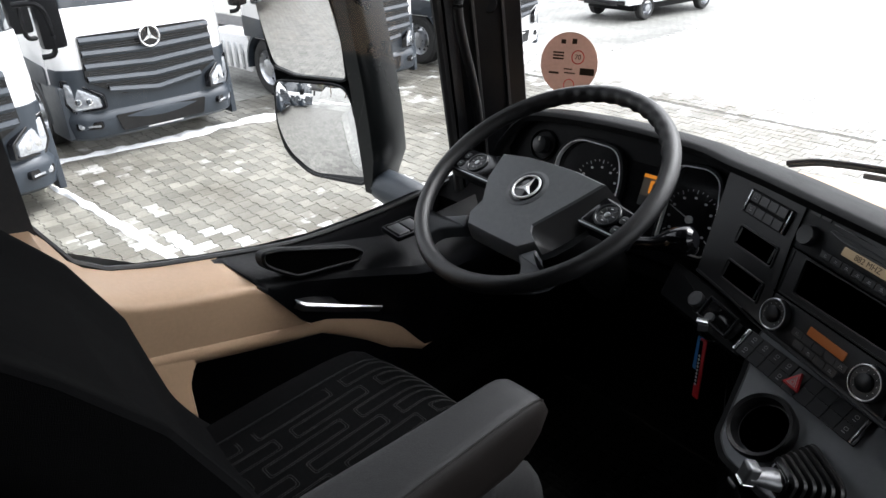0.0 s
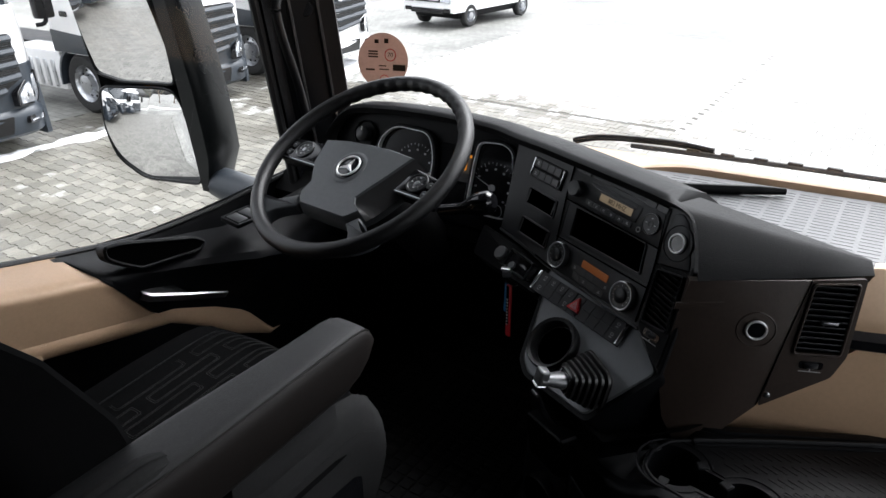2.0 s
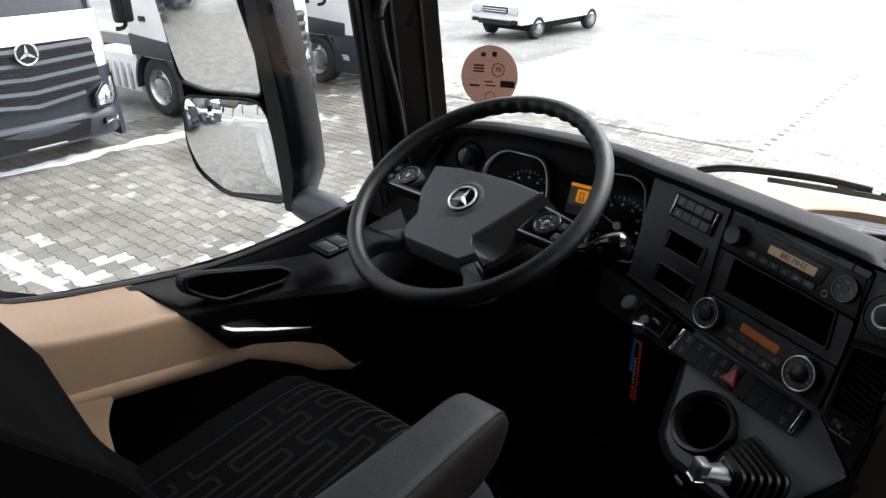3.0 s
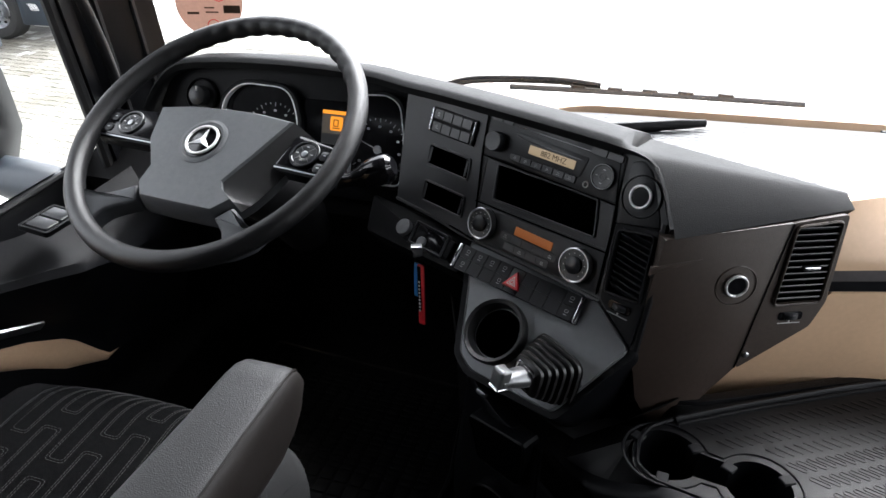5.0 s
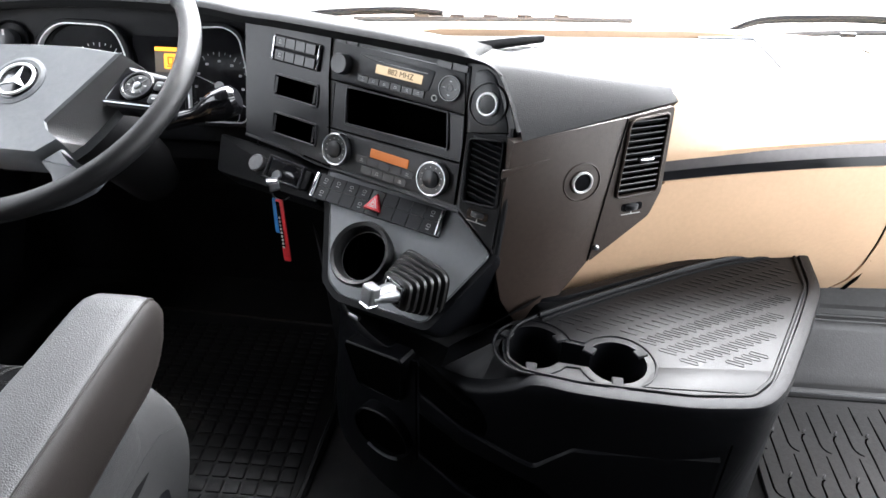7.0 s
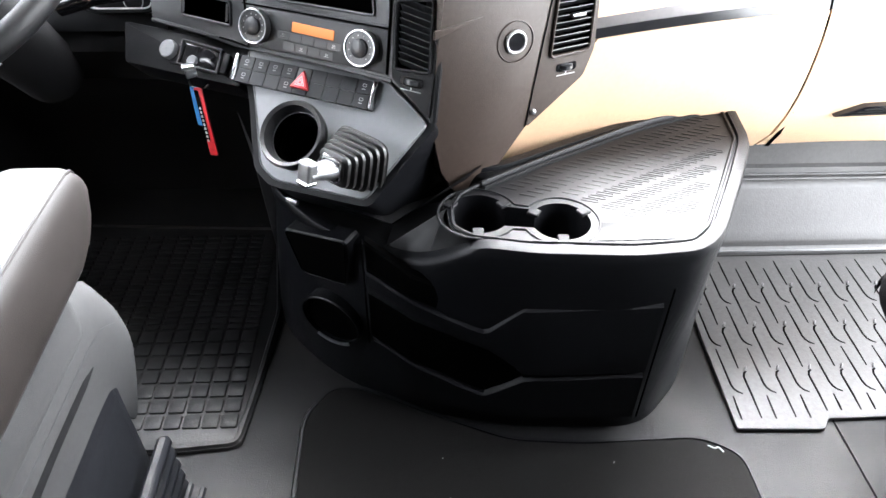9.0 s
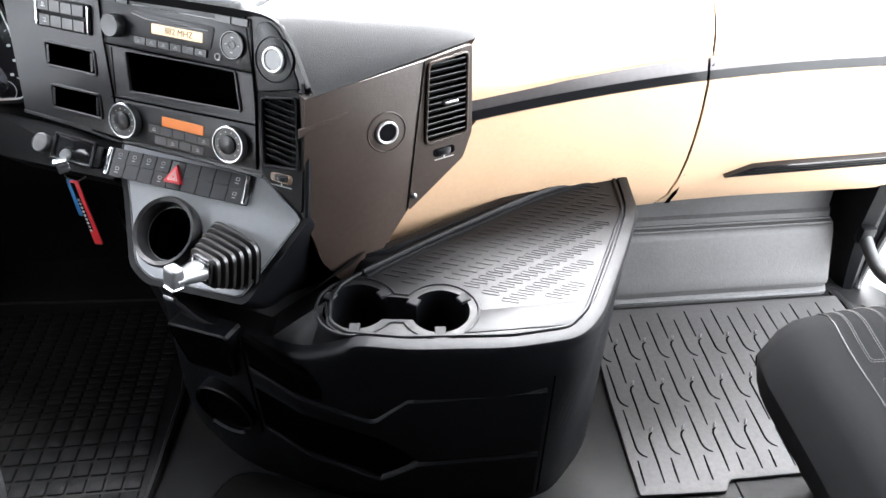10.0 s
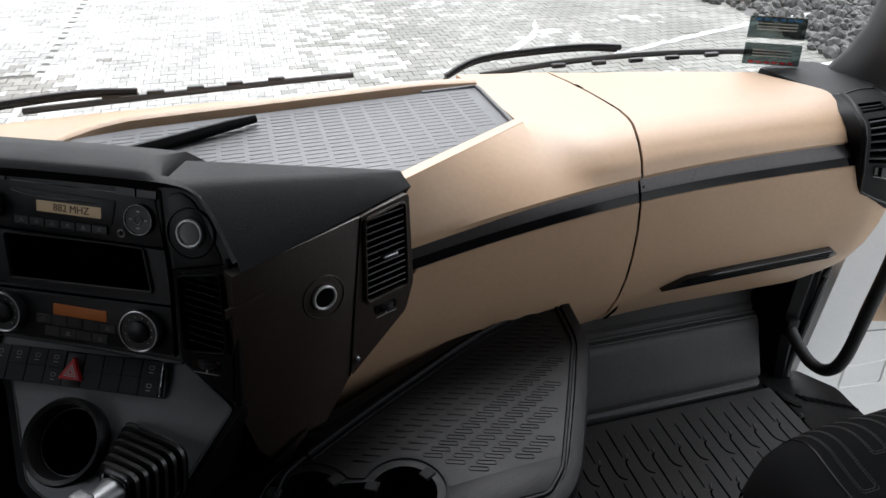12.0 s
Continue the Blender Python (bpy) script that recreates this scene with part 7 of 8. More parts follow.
tagged(new("trim_floor_flap", mesh_of("trim_floor_flap", bm, FLOORMAT)), "raised edge of the floor lining beside the sill", "floor trim", kind="structure")
# seat rail beside the driver seat
bm = B()
for k in range(3):
    tube(bm, [(-0.345 - 0.016 * k, 0.13, 0.05 + 0.012 * k), (-0.365 - 0.016 * k, -0.30, 0.05 + 0.012 * k)], 0.005, 6)
solid("seat_rail", bm, BLACK, "black slotted seat rail on the floor", "seat rail")

# ---- passenger side: grab handle, open door ----
gh = thing("grab_handle", (1.2, 0.66, 0.17), "long black grab handle beside the open doorway", "grab handle")
bm = B()
tube(bm, spline([(1.172, 0.716, 0.165), (1.178, 0.690, 0.140), (1.190, 0.650, 0.112), (1.200, 0.612, 0.118), (1.203, 0.588, 0.170), (1.203, 0.580, 0.30), (1.202, 0.574, 0.468), (1.202, 0.577, 0.74), (1.191, 0.602, 0.88), (1.175, 0.62, 1.2), (1.18, 0.66, 1.35)], 6), 0.0135, 10)
part("bar", bm, RUBBER, gh)
for x, z, y in ((1.172, 0.168, 0.716), (1.20, 1.35, 0.67)):
    bm = B()
    block(bm, pose(x, y, z), (0.034, 0.024, 0.042), 0.008)
    part("mount", bm, BLACK, gh)
# white door aperture seen beside the handle
bm = B()
loft(bm, [[(1.280, 0.722 - 0.05 * (z - 0.5), z), (1.37, 0.705 - 0.05 * (z - 0.5), z), (1.37, 0.77 - 0.05 * (z - 0.5), z), (1.29, 0.78, z)] for z in np.linspace(-0.3, 1.5, 8)], closed=True, caps=True)
solid("door_post", bm, WHITE, "white painted door post", "door post")
pd = thing("passenger_door", (1.26, 0.70, -0.3), "open white passenger door with beige and black inner trim", "door")
D = axes((1.262, 0.80, 0.0), (0.994, -0.11, 0), (-0.11, -0.994, 0))
bm = B()
slab(bm, D, rounded([(0.10, -0.62), (1.05, -0.62), (1.05, 0.67), (0.10, 0.67)], 0.04, 4), -0.10, -0.03, 0.01)
part("door_shell", bm, WHITE, pd, "white painted door shell")
bm = B()
slab(bm, D, rounded([(0.195, 0.085), (0.235, 0.062), (0.30, 0.054), (0.655, 0.066), (1.02, 0.085), (1.02, 0.68), (0.225, 0.68), (0.188, 0.685), (0.186, 0.28)], 0.02, 4), -0.035, 0.0, 0.012)
part("beige_trim", bm, BEIGE, pd, "beige door trim")
bm = B()
loft(bm, [[D @ Vector((u + k, v + j, d)) for u, v in ((0.262, 0.112), (0.60, 0.132), (0.99, 0.160), (0.99, 0.652), (0.60, 0.645), (0.246, 0.640), (0.236, 0.60), (0.252, 0.40), (0.262, 0.30), (0.252, 0.14))] for k, j, d in ((0.022, -0.008, -0.01), (0.018, -0.004, 0.03), (0.010, 0.0, 0.047))] + [[D @ Vector((0.28 + (u - 0.28) * 0.96, 0.13 + (v - 0.13) * 0.955, 0.052)) for u, v in ((0.262, 0.112), (0.60, 0.132), (0.99, 0.160), (0.99, 0.652), (0.60, 0.645), (0.246, 0.640), (0.236, 0.60), (0.252, 0.40), (0.262, 0.30), (0.252, 0.14))]], closed=True, caps=True)
part("black_trim", bm, BLACK, pd, "black armrest and speaker trim")
bm = B()
loft(bm, [[D @ Vector(p) for p in ((u, 0.672 + 0.02 * (u - 0.24), -0.03), (u, 0.674 + 0.02 * (u - 0.24), -0.005), (u + 0.01, 0.664, 0.02), (u + 0.03, 0.640, 0.050), (u + 0.035, 0.615, 0.058), (u + 0.03, 0.59, 0.045))] for u in (0.235, 0.24, 0.26, 0.40, 0.60, 0.95)])
part("top_ledge", bm, SOFT, pd, "black soft ledge under the door window")
bm = B()
tube(bm, [D @ Vector(p) for p in ((0.33, 0.670, 0.004), (0.345, 0.655, 0.030), (0.46, 0.655, 0.030), (0.47, 0.670, 0.004))], 0.002, 5)
part("ledge_joint", bm, GLOSSBLACK, pd)
bm = B()
slab(bm, D, rounded([(0.303, 0.413), (0.39, 0.370), (0.72, 0.42), (0.72, 0.592), (0.384, 0.588), (0.304, 0.557)], 0.012, 3), 0.048, 0.054, 0.002)
part("speaker_grille", bm, GLOSSBLACK, pd, "fine black speaker grille")
bm = B()
for k in range(28):
    v = 0.405 + 0.0065 * k
    a = 0.306 if v > 0.413 else 0.322
    slab(bm, at(D, (a + 0.008 + 0.70) / 2, v, 0.054), rrect(0, 0, 0.70 - a - 0.008, 0.0028, 0.0005, 1), 0, 0.0015)
part("grille_rib", bm, BUTTON, pd)
bm = B()
slab(bm, D, rounded([(0.405, 0.357), (0.447, 0.432), (0.80, 0.50), (0.80, 0.24), (0.49, 0.320)], 0.008, 3), 0.05, 0.0575, 0.002)
part("pull_pocket", bm, GLOSSBLACK, pd, "dark pull pocket")
bm = B()
tube(bm, [D @ Vector(p) for p in ((0.56, 0.458, 0.059), (0.447, 0.434, 0.059), (0.403, 0.357, 0.059), (0.49, 0.318, 0.059), (0.62, 0.285, 0.059))], 0.0032, 6)
part("pocket_trim", bm, SATIN, pd, "satin metal pocket trim")
bm = B()
lathe(bm, at(D, 0.405, 0.147, 0.050) @ Matrix.Diagonal((2.4, 0.8, 1, 1)), [(0.009, 0), (0.009, 0.003), (0.006, 0.005)], 20)
part("courtesy_lamp", bm, AMBER, pd, "small lit courtesy lamp")
bm = B()
tube(bm, [D @ Vector(p) for p in ((0.30, 0.115, 0.051), (0.33, 0.20, 0.054), (0.40, 0.30, 0.056))], 0.002, 5)
part("trim_joint", bm, GLOSSBLACK, pd)
for poly in ([(0.245, -0.109), (0.37, -0.097), (0.38, -0.185), (0.25, -0.19)], [(0.481, -0.095), (0.589, -0.074), (0.598, -0.155), (0.47, -0.185)], [(0.70, -0.08), (0.81, -0.06), (0.82, -0.15), (0.69, -0.18)]):
    bm = B()
    rim(bm, D, rounded(poly, 0.012, 3), 0.004, -0.032, -0.026, 0.002)
    part("shell_recess", bm, WHITE, pd)
bm = B()
tube(bm, [D @ Vector(p) for p in ((0.20, 0.012, -0.030), (0.40, 0.004, -0.030), (0.66, 0.012, -0.030), (1.0, 0.03, -0.030))], 0.0025, 5)
part("shell_joint", bm, GRIP, pd)
for x, y in ((0.228, -0.047), (0.579, -0.032)):
    bm = B()
    lathe(bm, at(D, x, y, -0.03), [(0.008, 0), (0.008, 0.003), (0.004, 0.004)], 12)
    part("plug", bm, SATIN, pd)
bm = B()
slab(bm, D, [(0.24, 0.675), (1.0, 0.69), (1.0, 1.36), (0.06, 1.36)], -0.05, -0.045)
dp = part("window_pane", bm, GLASS, pd)
dp.visible_shadow = False
bm = B()
rim(bm, D, rounded([(0.215, 0.668), (1.03, 0.684), (1.03, 1.40), (0.015, 1.40)], 0.02, 3), 0.030, -0.075, -0.02, 0.008)
part("window_frame", bm, BLACK, pd, "black door window frame")

# ---- outside mirror on the driver's side ----
MM = axes((-1.42, 0.62, 0.70), (0.953, 0.302, 0), (0.302, -0.953, 0))
mir = thing("door_mirror", (-1.36, 0.72, 0.45), "large black truck door mirror with two glasses", "door mirror")


def bulged(bm, m, poly, depth, z, tilt=0.0, n=14):
    """A gently domed glass inside the outline."""
    poly = ccw(poly)
    cx, cy = sum(p[0] for p in poly) / len(poly), sum(p[1] for p in poly) / len(poly)
    rows = []
    for k in range(n):
        s = 1 - k / n
        pts = [(cx + (x - cx) * s, cy + (y - cy) * s) for x, y in poly]
        rows.append([bm.verts.new(m @ Vector((x, y, z - depth * ((x - cx) ** 2 + (y - cy) ** 2) + tilt * (y - cy)))) for x, y in pts])
    for a, b in zip(rows, rows[1:]):
        bridge(bm, a, b)
    bm.faces.new(rows[-1])


LOWER = rounded([(-0.278, 0.058), (-0.288, -0.066), (-0.266, -0.150), (-0.185, -0.207), (0.014, -0.209), (-0.012, 0.022), (-0.034, 0.060), (-0.075, 0.066)], 0.03, 4)
UPPER = rounded([(-0.278, 0.102), (-0.20, 0.081), (-0.024, 0.081), (-0.030, 0.186), (-0.064, 0.34), (-0.09, 0.63), (-0.33, 0.63), (-0.308, 0.30)], 0.02, 4)
bm = B()
bulged(bm, MM, LOWER, 0.75, 0.019, 0.03)
part("lower_glass", bm, MIRROR, mir, "domed wide-angle mirror glass")
bm = B()
bulged(bm, MM, UPPER, 0.12, 0.012, 0.045)
part("upper_glass", bm, MIRROR, mir, "main mirror glass")
for poly in (LOWER, UPPER):
    bm = B()
    rim(bm, MM, offset(ccw(poly), -0.006), 0.007, -0.05, 0.004, 0.002)
    part("glass_frame", bm, ARMBLACK, mir)
bm = B()
HOUSE = rounded([(-0.285, 0.075), (-0.294, -0.07), (-0.272, -0.155), (-0.19, -0.214), (0.03, -0.215), (0.03, 0.30), (-0.06, 0.64), (-0.335, 0.64), (-0.314, 0.30)], 0.03, 4)
back = [ring(bm, MM, offset(ccw(HOUSE), d) if d else ccw(HOUSE), z) for d, z in ((0.0, -0.012), (0.004, -0.022), (0.035, -0.06), (0.075, -0.105))]
for p, q in zip(back, back[1:]):
    bridge(bm, p, q)
bm.faces.new(back[-1])
part("housing", bm, ARMBLACK, mir)
# broad upright arm on the inner side
bm = B()
rows = []
for v in np.linspace(-0.225, 0.66, 10):
    k = (v + 0.225) / 0.885
    x0 = np.interp(v, [-0.22, 0.084, 0.30, 0.66], [0.018, -0.008, -0.036, -0.085])
    x1 = np.interp(v, [-0.22, -0.14, 0.02, 0.30, 0.66], [0.045, 0.085, 0.078, 0.030, -0.045])
    rows.append([MM @ Vector(p) for p in ((x0, v, 0.012), ((x0 + x1) / 2 + 0.01, v, 0.018), (x1 - 0.012, v, 0.008), (x1, v, -0.02), (x1 - 0.01, v, -0.12), (x0, v, -0.13))])
loft(bm, rows, closed=True, caps=True)
part("arm", bm, ARMBLACK, mir, "broad black mirror arm")
bm = B()
tube(bm, spline([(-1.43, 0.655, 0.500), (-1.38, 0.66, 0.492), (-1.31, 0.67, 0.478), (-1.24, 0.68, 0.470), (-1.200, 0.685, 0.464)], 4), [0.012, 0.028, 0.036, 0.041, 0.045, 0.047, 0.049, 0.050, 0.050, 0.050, 0.049, 0.047, 0.043, 0.037, 0.030, 0.020, 0.006], 18)
part("foot", bm, TRUCKGREY, mir, "grey mirror foot")
bm = B()
loft(bm, [[(-1.247, y, -0.75), (-1.262, y, -0.6), (-1.265, y, 0.45), (-1.255, y, 1.2), (-1.2, y, 2.0), (-1.0, y, 2.05)] for y in np.linspace(-2.1, -0.345, 6)])
solid("cab_side_panel", bm, WHITE, "white painted outer cab side behind the door", "cab panel")
bm = B()
loft(bm, [[(-1.255, y, -0.75), (-1.27, y, -0.5), (-1.27, y, between(y, SILL) - 0.03), (-1.235, y, between(y, SILL) - 0.005)] for y in np.linspace(-0.34, 0.85, 10)])
part("outer_skin", bm, WHITE, door, "white painted outer door skin")

# ---- wipers ----
def wiper(arm, blade, label):
    w = thing("wiper", blade[0], label, "wiper", "windscreen wipers")
    bm = B()
    tube(bm, spline(arm, 6), 0.009, 6, flat=0.8)
    part("arm", bm, BLACK, w)
    bm = B()
    tube(bm, [Vector(p) + Vector((0, 0.014, -0.012)) for p in spline(arm, 6)], 0.004, 6)
    part("link_rod", bm, BLACK, w)
    bm = B()
    tube(bm, spline(blade, 6), 0.007, 6)
    part("blade", bm, RUBBER, w, "rubber wiper blade")
    bm = B()
    b0, b1 = Vector(blade[0]), Vector(blade[-1])
    for k in (0.25, 0.38, 0.5, 0.62, 0.75):
        p = b0.lerp(b1, k) + Vector((0, 0.004, 0.008))
        block(bm, Matrix.Translation(p), (0.035, 0.012, 0.010), 0.002, 1)
    part("bracket", bm, BUTTON, w)
    return w


wiper([(-0.53, 1.262, 0.602), (-0.46, 1.266, 0.622), (-0.36, 1.27, 0.632), (-0.24, 1.272, 0.638), (-0.14, 1.27, 0.634)], [(-0.36, 1.266, 0.612), (-0.1, 1.268, 0.622), (0.15, 1.268, 0.630), (0.31, 1.266, 0.634)], "black windscreen wiper with long blade")
wiper([(0.52, 1.25, 0.618), (0.60, 1.262, 0.648), (0.72, 1.262, 0.658), (0.86, 1.25, 0.664), (0.95, 1.236, 0.660)], [(0.60, 1.24, 0.618), (0.80, 1.236, 0.634), (1.0, 1.20, 0.650), (1.20, 1.16, 0.654), (1.33, 1.12, 0.652)], "black windscreen wiper with curved arm")

# ---- stickers on the windscreen ----
st = thing("round_sticker", (-0.945, 0.93, 0.83), "round pinkish paper sticker with small signs on the windscreen", "sticker")
SM = axes((-0.954, 0.925, 0.841), (0.96, 0.28, 0), (0.27, -0.95, 0.15))
bm = B()
slab(bm, SM, disc(0, 0, 0.073, seg=40), -0.0006, 0.0006)
part("disc", bm, STICKER, st)
bm = B()
for x, y, w, h in ((-0.028, 0.010, 0.028, 0.004), (-0.028, 0.017, 0.028, 0.004), (-0.028, 0.024, 0.028, 0.004), (0.048, -0.016, 0.036, 0.016), (-0.036, -0.024, 0.026, 0.005), (0.005, -0.022, 0.028, 0.003), (0.0, -0.013, 0.022, 0.003), (-0.018, 0.050, 0.012, 0.010), (0.010, 0.052, 0.012, 0.012)):
    slab(bm, at(SM, x, y), rrect(0, 0, w, h, 0.0005, 1), 0.0006, 0.001)
part("bar_print", bm, INK, st)
bm = B()
rim(bm, at(SM, 0.022, 0.016), disc(0, 0, 0.0165, seg=24), 0.0022, 0.0006, 0.0012, 0.0002)
part("ring_print", bm, REDTAG, st)
bm = B()
rim(bm, at(SM, 0.006, -0.050), disc(0, 0, 0.014, seg=24), 0.0018, 0.0006, 0.0012, 0.0002)
part("ring_print", bm, REDTAG, st)
lettering("number_print", "70", at(SM, 0.022, 0.016, 0.0012), 0.016, INK, st)
FOIL = clear_glass("tinted_sticker_foil", (0.30, 0.345, 0.34), 0.2)
vg = thing("toll_sticker", (1.20, 1.03, 0.69), "pair of dark holographic toll stickers on the windscreen", "sticker")
VM = axes((1.168, 0.985, 0.722), (0.88, -0.47, 0), (-0.45, -0.87, 0.2))
for k, (y, mat) in enumerate(((0.032, FOIL), (-0.022, FOIL))):
    bm = B()
    slab(bm, VM, rrect(0, y, 0.115, 0.044, 0.003), -0.0005, 0.0005)
    part("label", bm, mat, vg)
    bm = B()
    for q in range(6):
        slab(bm, at(VM, -0.04 + 0.016 * q, y - 0.017 if k else y + 0.016), rrect(0, 0, 0.012, 0.004, 0.0005, 1), 0.0005, 0.001)
    part("bar_print", bm, REDTAG if k else BLUE, vg)
    bm = B()
    for q in range(3):
        slab(bm, at(VM, 0, y - 0.004 + 0.006 * q), rrect(0, 0, 0.08, 0.002, 0.0005, 1), 0.0005, 0.001)
    part("bar_print", bm, MARK, vg)

# ---- parked trucks ----
def wheel_parts(t, c, r, w, side, name="wheel"):
    """Tyre and rim, axle along y; side: which way the disc faces."""
    m = axes(c, (1, 0, 0), (0, side, 0))
    bm = B()
    rr = [ring(bm, m, disc(0, 0, q, seg=36), z) for q, z in ((r * 0.60, 0.0), (r * 0.66, w * 0.06), (r * 0.9, w * 0.06), (r, -w * 0.1), (r, -w * 0.85), (r * 0.9, -w), (r * 0.5, -w))]
    for a, b in zip(rr, rr[1:]):
        bridge(bm, a, b)
    ty = part("tyre", bm, TYRE, t, "black truck tyre")
    bm = B()
    rr = [ring(bm, m, disc(0, 0, q, seg=36), z) for q, z in ((r * 0.62, -0.005), (r * 0.60, 0.012), (r * 0.56, -0.02), (r * 0.50, -0.10), (r * 0.34, -0.07), (r * 0.30, 0.02), (r * 0.16, 0.03), (0.001, 0.03))]
    for a, b in zip(rr, rr[1:]):
        bridge(bm, a, b)
    part("rim", bm, SATIN, t, "silver wheel rim")
    bm = B()
    for k in range(10):
        a = 2 * math.pi * k / 10
        lathe(bm, m @ Matrix.Translation((r * 0.43 * math.cos(a), r * 0.43 * math.sin(a), -0.086)), [(r * 0.055, -0.01), (r * 0.055, 0.004)], 10)
    part("rim_hole", bm, GLOSSBLACK, t)
    return ty


def truck(xf, yc, turn, label, bumper=TRUCKGREY):
    """A parked tractor unit that faces +x, its front at the origin; built at the origin, then set down."""
    t = thing("parked_truck", (0, 0, 0), label, "truck", "trucks parked in a row")
    W = 1.22
    def band(rows, mat, name, lab=""):
        bm = B()
        loft(bm, rows, closed=False)
        return part(name, bm, mat, t, lab)
    def front(z, w, bulge, x0, back=2.0):
        """One level of the rounded front, from one flank round to the other."""
        return [(x0 - back, -w, z), (x0 - 0.45, -w, z), (x0 - 0.18, -w * 0.975, z), (x0 - 0.05, -w * 0.88, z)] + [(x0 + bulge * (1 - (q / 0.8) ** 2), q * w, z) for q in np.linspace(-0.8, 0.8, 9)] + [(x0 - 0.05, w * 0.88, z), (x0 - 0.18, w * 0.975, z), (x0 - 0.45, w, z), (x0 - back, w, z)]
    band([front(z, w, 0.05, x) for z, w, x in ((0.98, W - 0.02, -0.05), (1.02, W, -0.03), (1.5, W + 0.01, -0.03), (1.95, W, -0.07), (2.0, W, -0.10))], WHITE, "cab_front", "white painted cab front")
    band([front(z, w, 0.05, x) for z, w, x in ((2.0, W - 0.03, -0.12), (2.5, W - 0.04, -0.2), (3.0, W - 0.06, -0.33))], SCREEN, "windscreen", "dark windscreen")
    bm = B()
    loft(bm, [front(z, w, 0.04, x) for z, w, x in ((2.98, W - 0.02, -0.30), (3.2, W - 0.02, -0.36), (3.6, W - 0.12, -0.7), (3.75, W - 0.3, -1.1))])
    part("roof", bm, WHITE, t)
    bm = B()
    for sy in (-1, 1):
        slab(bm, axes((-1.05, sy * (W + 0.003), 1.45), (1, 0, 0), (0, sy, 0)), rounded([(-0.9, -0.45), (0.62, -0.45), (0.70, 0.5), (-0.9, 0.5)], 0.05, 3), -0.02, 0.012, 0.01)
    part("door_skin", bm, WHITE, t)
    # bumper with dark lower corners
    bm = B()
    loft(bm, [front(z, w, b, x, 0.62) for z, w, b, x in ((0.27, W - 0.06, 0.03, -0.08), (0.32, W, 0.05, -0.02), (0.55, W + 0.02, 0.06, 0.02), (0.62, W + 0.02, 0.05, 0.0), (0.66, W + 0.02, 0.05, -0.04), (0.95, W + 0.014, 0.055, -0.03), (1.14, W + 0.016, 0.056, -0.022), (1.24, W + 0.016, 0.056, -0.022), (1.25, W + 0.006, 0.04, -0.04))])
    part("bumper", bm, bumper, t, "dark grey plastic bumper")
    bm = B()
    slab(bm, axes((0.055, 0, 0.48), (0, 1, 0), (1, 0, 0)), rounded([(-0.60, -0.12), (0.60, -0.12), (0.66, 0.11), (-0.66, 0.11)], 0.03, 3), -0.03, 0.008)
    part("lower_intake", bm, GLOSSBLACK, t)
    bm = B()
    slab(bm, axes((0.07, 0, 0.345), (0, 1, 0), (1, 0, 0)), rrect(0, 0, 0.52, 0.018, 0.004), 0, 0.006)
    part("plate_strip", bm, MARK, t)
    # grille: dark field with separate louvres
    gmx = axes((0.03, 0, 1.28), (0, 1, 0), (1, 0, 0.03))
    bm = B()
    slab(bm, gmx, rounded([(-0.50, -0.42), (0.50, -0.42), (0.92, -0.20), (0.90, 0.38), (-0.90, 0.38), (-0.92, -0.20)], 0.04, 3), -0.06, 0.0)
    part("grille_field", bm, GLOSSBLACK, t)
    bm = B()
    for k in range(26):
        z = 0.345 - 0.029 * k
        w = 0.86 if k < 17 else 0.86 - 0.034 * (k - 16)
        slab(bm, at(gmx, 0, z), rrect(0, 0, 2 * w, 0.010, 0.002, 1), 0.0, 0.012, back=False)
    part("grille_mesh", bm, BUTTON, t, "fine dark grille mesh")
    for k in range(5):
        z = 0.325 - 0.165 * k
        w = 0.90 if k < 4 else 0.66
        drop = 0.02 + 0.012 * k
        bm = B()
        rows = []
        for q in np.linspace(-1, 1, 13):
            yy, zz = q * w, z - drop * (1 - abs(q)) * 1.2
            rows.append([gmx @ Vector(p) for p in ((yy, zz - 0.042, 0.005), (yy, zz - 0.047, 0.028), (yy, zz - 0.012, 0.048), (yy, zz + 0.034, 0.026), (yy, zz + 0.038, 0.0))])
        loft(bm, rows)
        part("grille_louvre", bm, TRUCKGREY, t)
    bm = B()
    emx = axes((0.115, 0, 1.56), (0, 1, 0), (1, 0, 0))
    tube(bm, [emx @ Vector((0.135 * math.cos(a), 0.135 * math.sin(a), 0)) for a in np.linspace(0, 2 * math.pi, 32, endpoint=False)], 0.014, 8, closed=True, up=(1, 0, 0))
    for a in (90, 210, 330):
        c, s = math.cos(radians(a)), math.sin(radians(a))
        slab(bm, emx, [(-s * 0.026, c * 0.026), (s * 0.026, -c * 0.026), (c * 0.13, s * 0.13)], -0.01, 0.008)
    part("emblem", bm, CHROME, t, "chrome ring emblem with three spokes")
    bm = B()
    lathe(bm, emx, [(0.12, -0.05), (0.12, -0.015)], 28)
    part("emblem_plate", bm, GLOSSBLACK, t)
    for sy in (-1, 1):
        hm = axes((-0.035, sy * 0.98, 0.84), (-0.50 * sy, 0.866, 0), (0.866, 0.50 * sy, 0))
        q = sy
        bm = B()
        slab(bm, hm, rounded([(-0.20 * q, -0.11), (0.15 * q, -0.13), (0.22 * q, -0.02), (0.21 * q, 0.24), (0.10 * q, 0.20), (-0.19 * q, 0.02)], 0.03, 3), -0.08, 0.012, 0.012)
        hl = part("headlight", bm, LAMP, t, "clear truck headlight")
        bm = B()
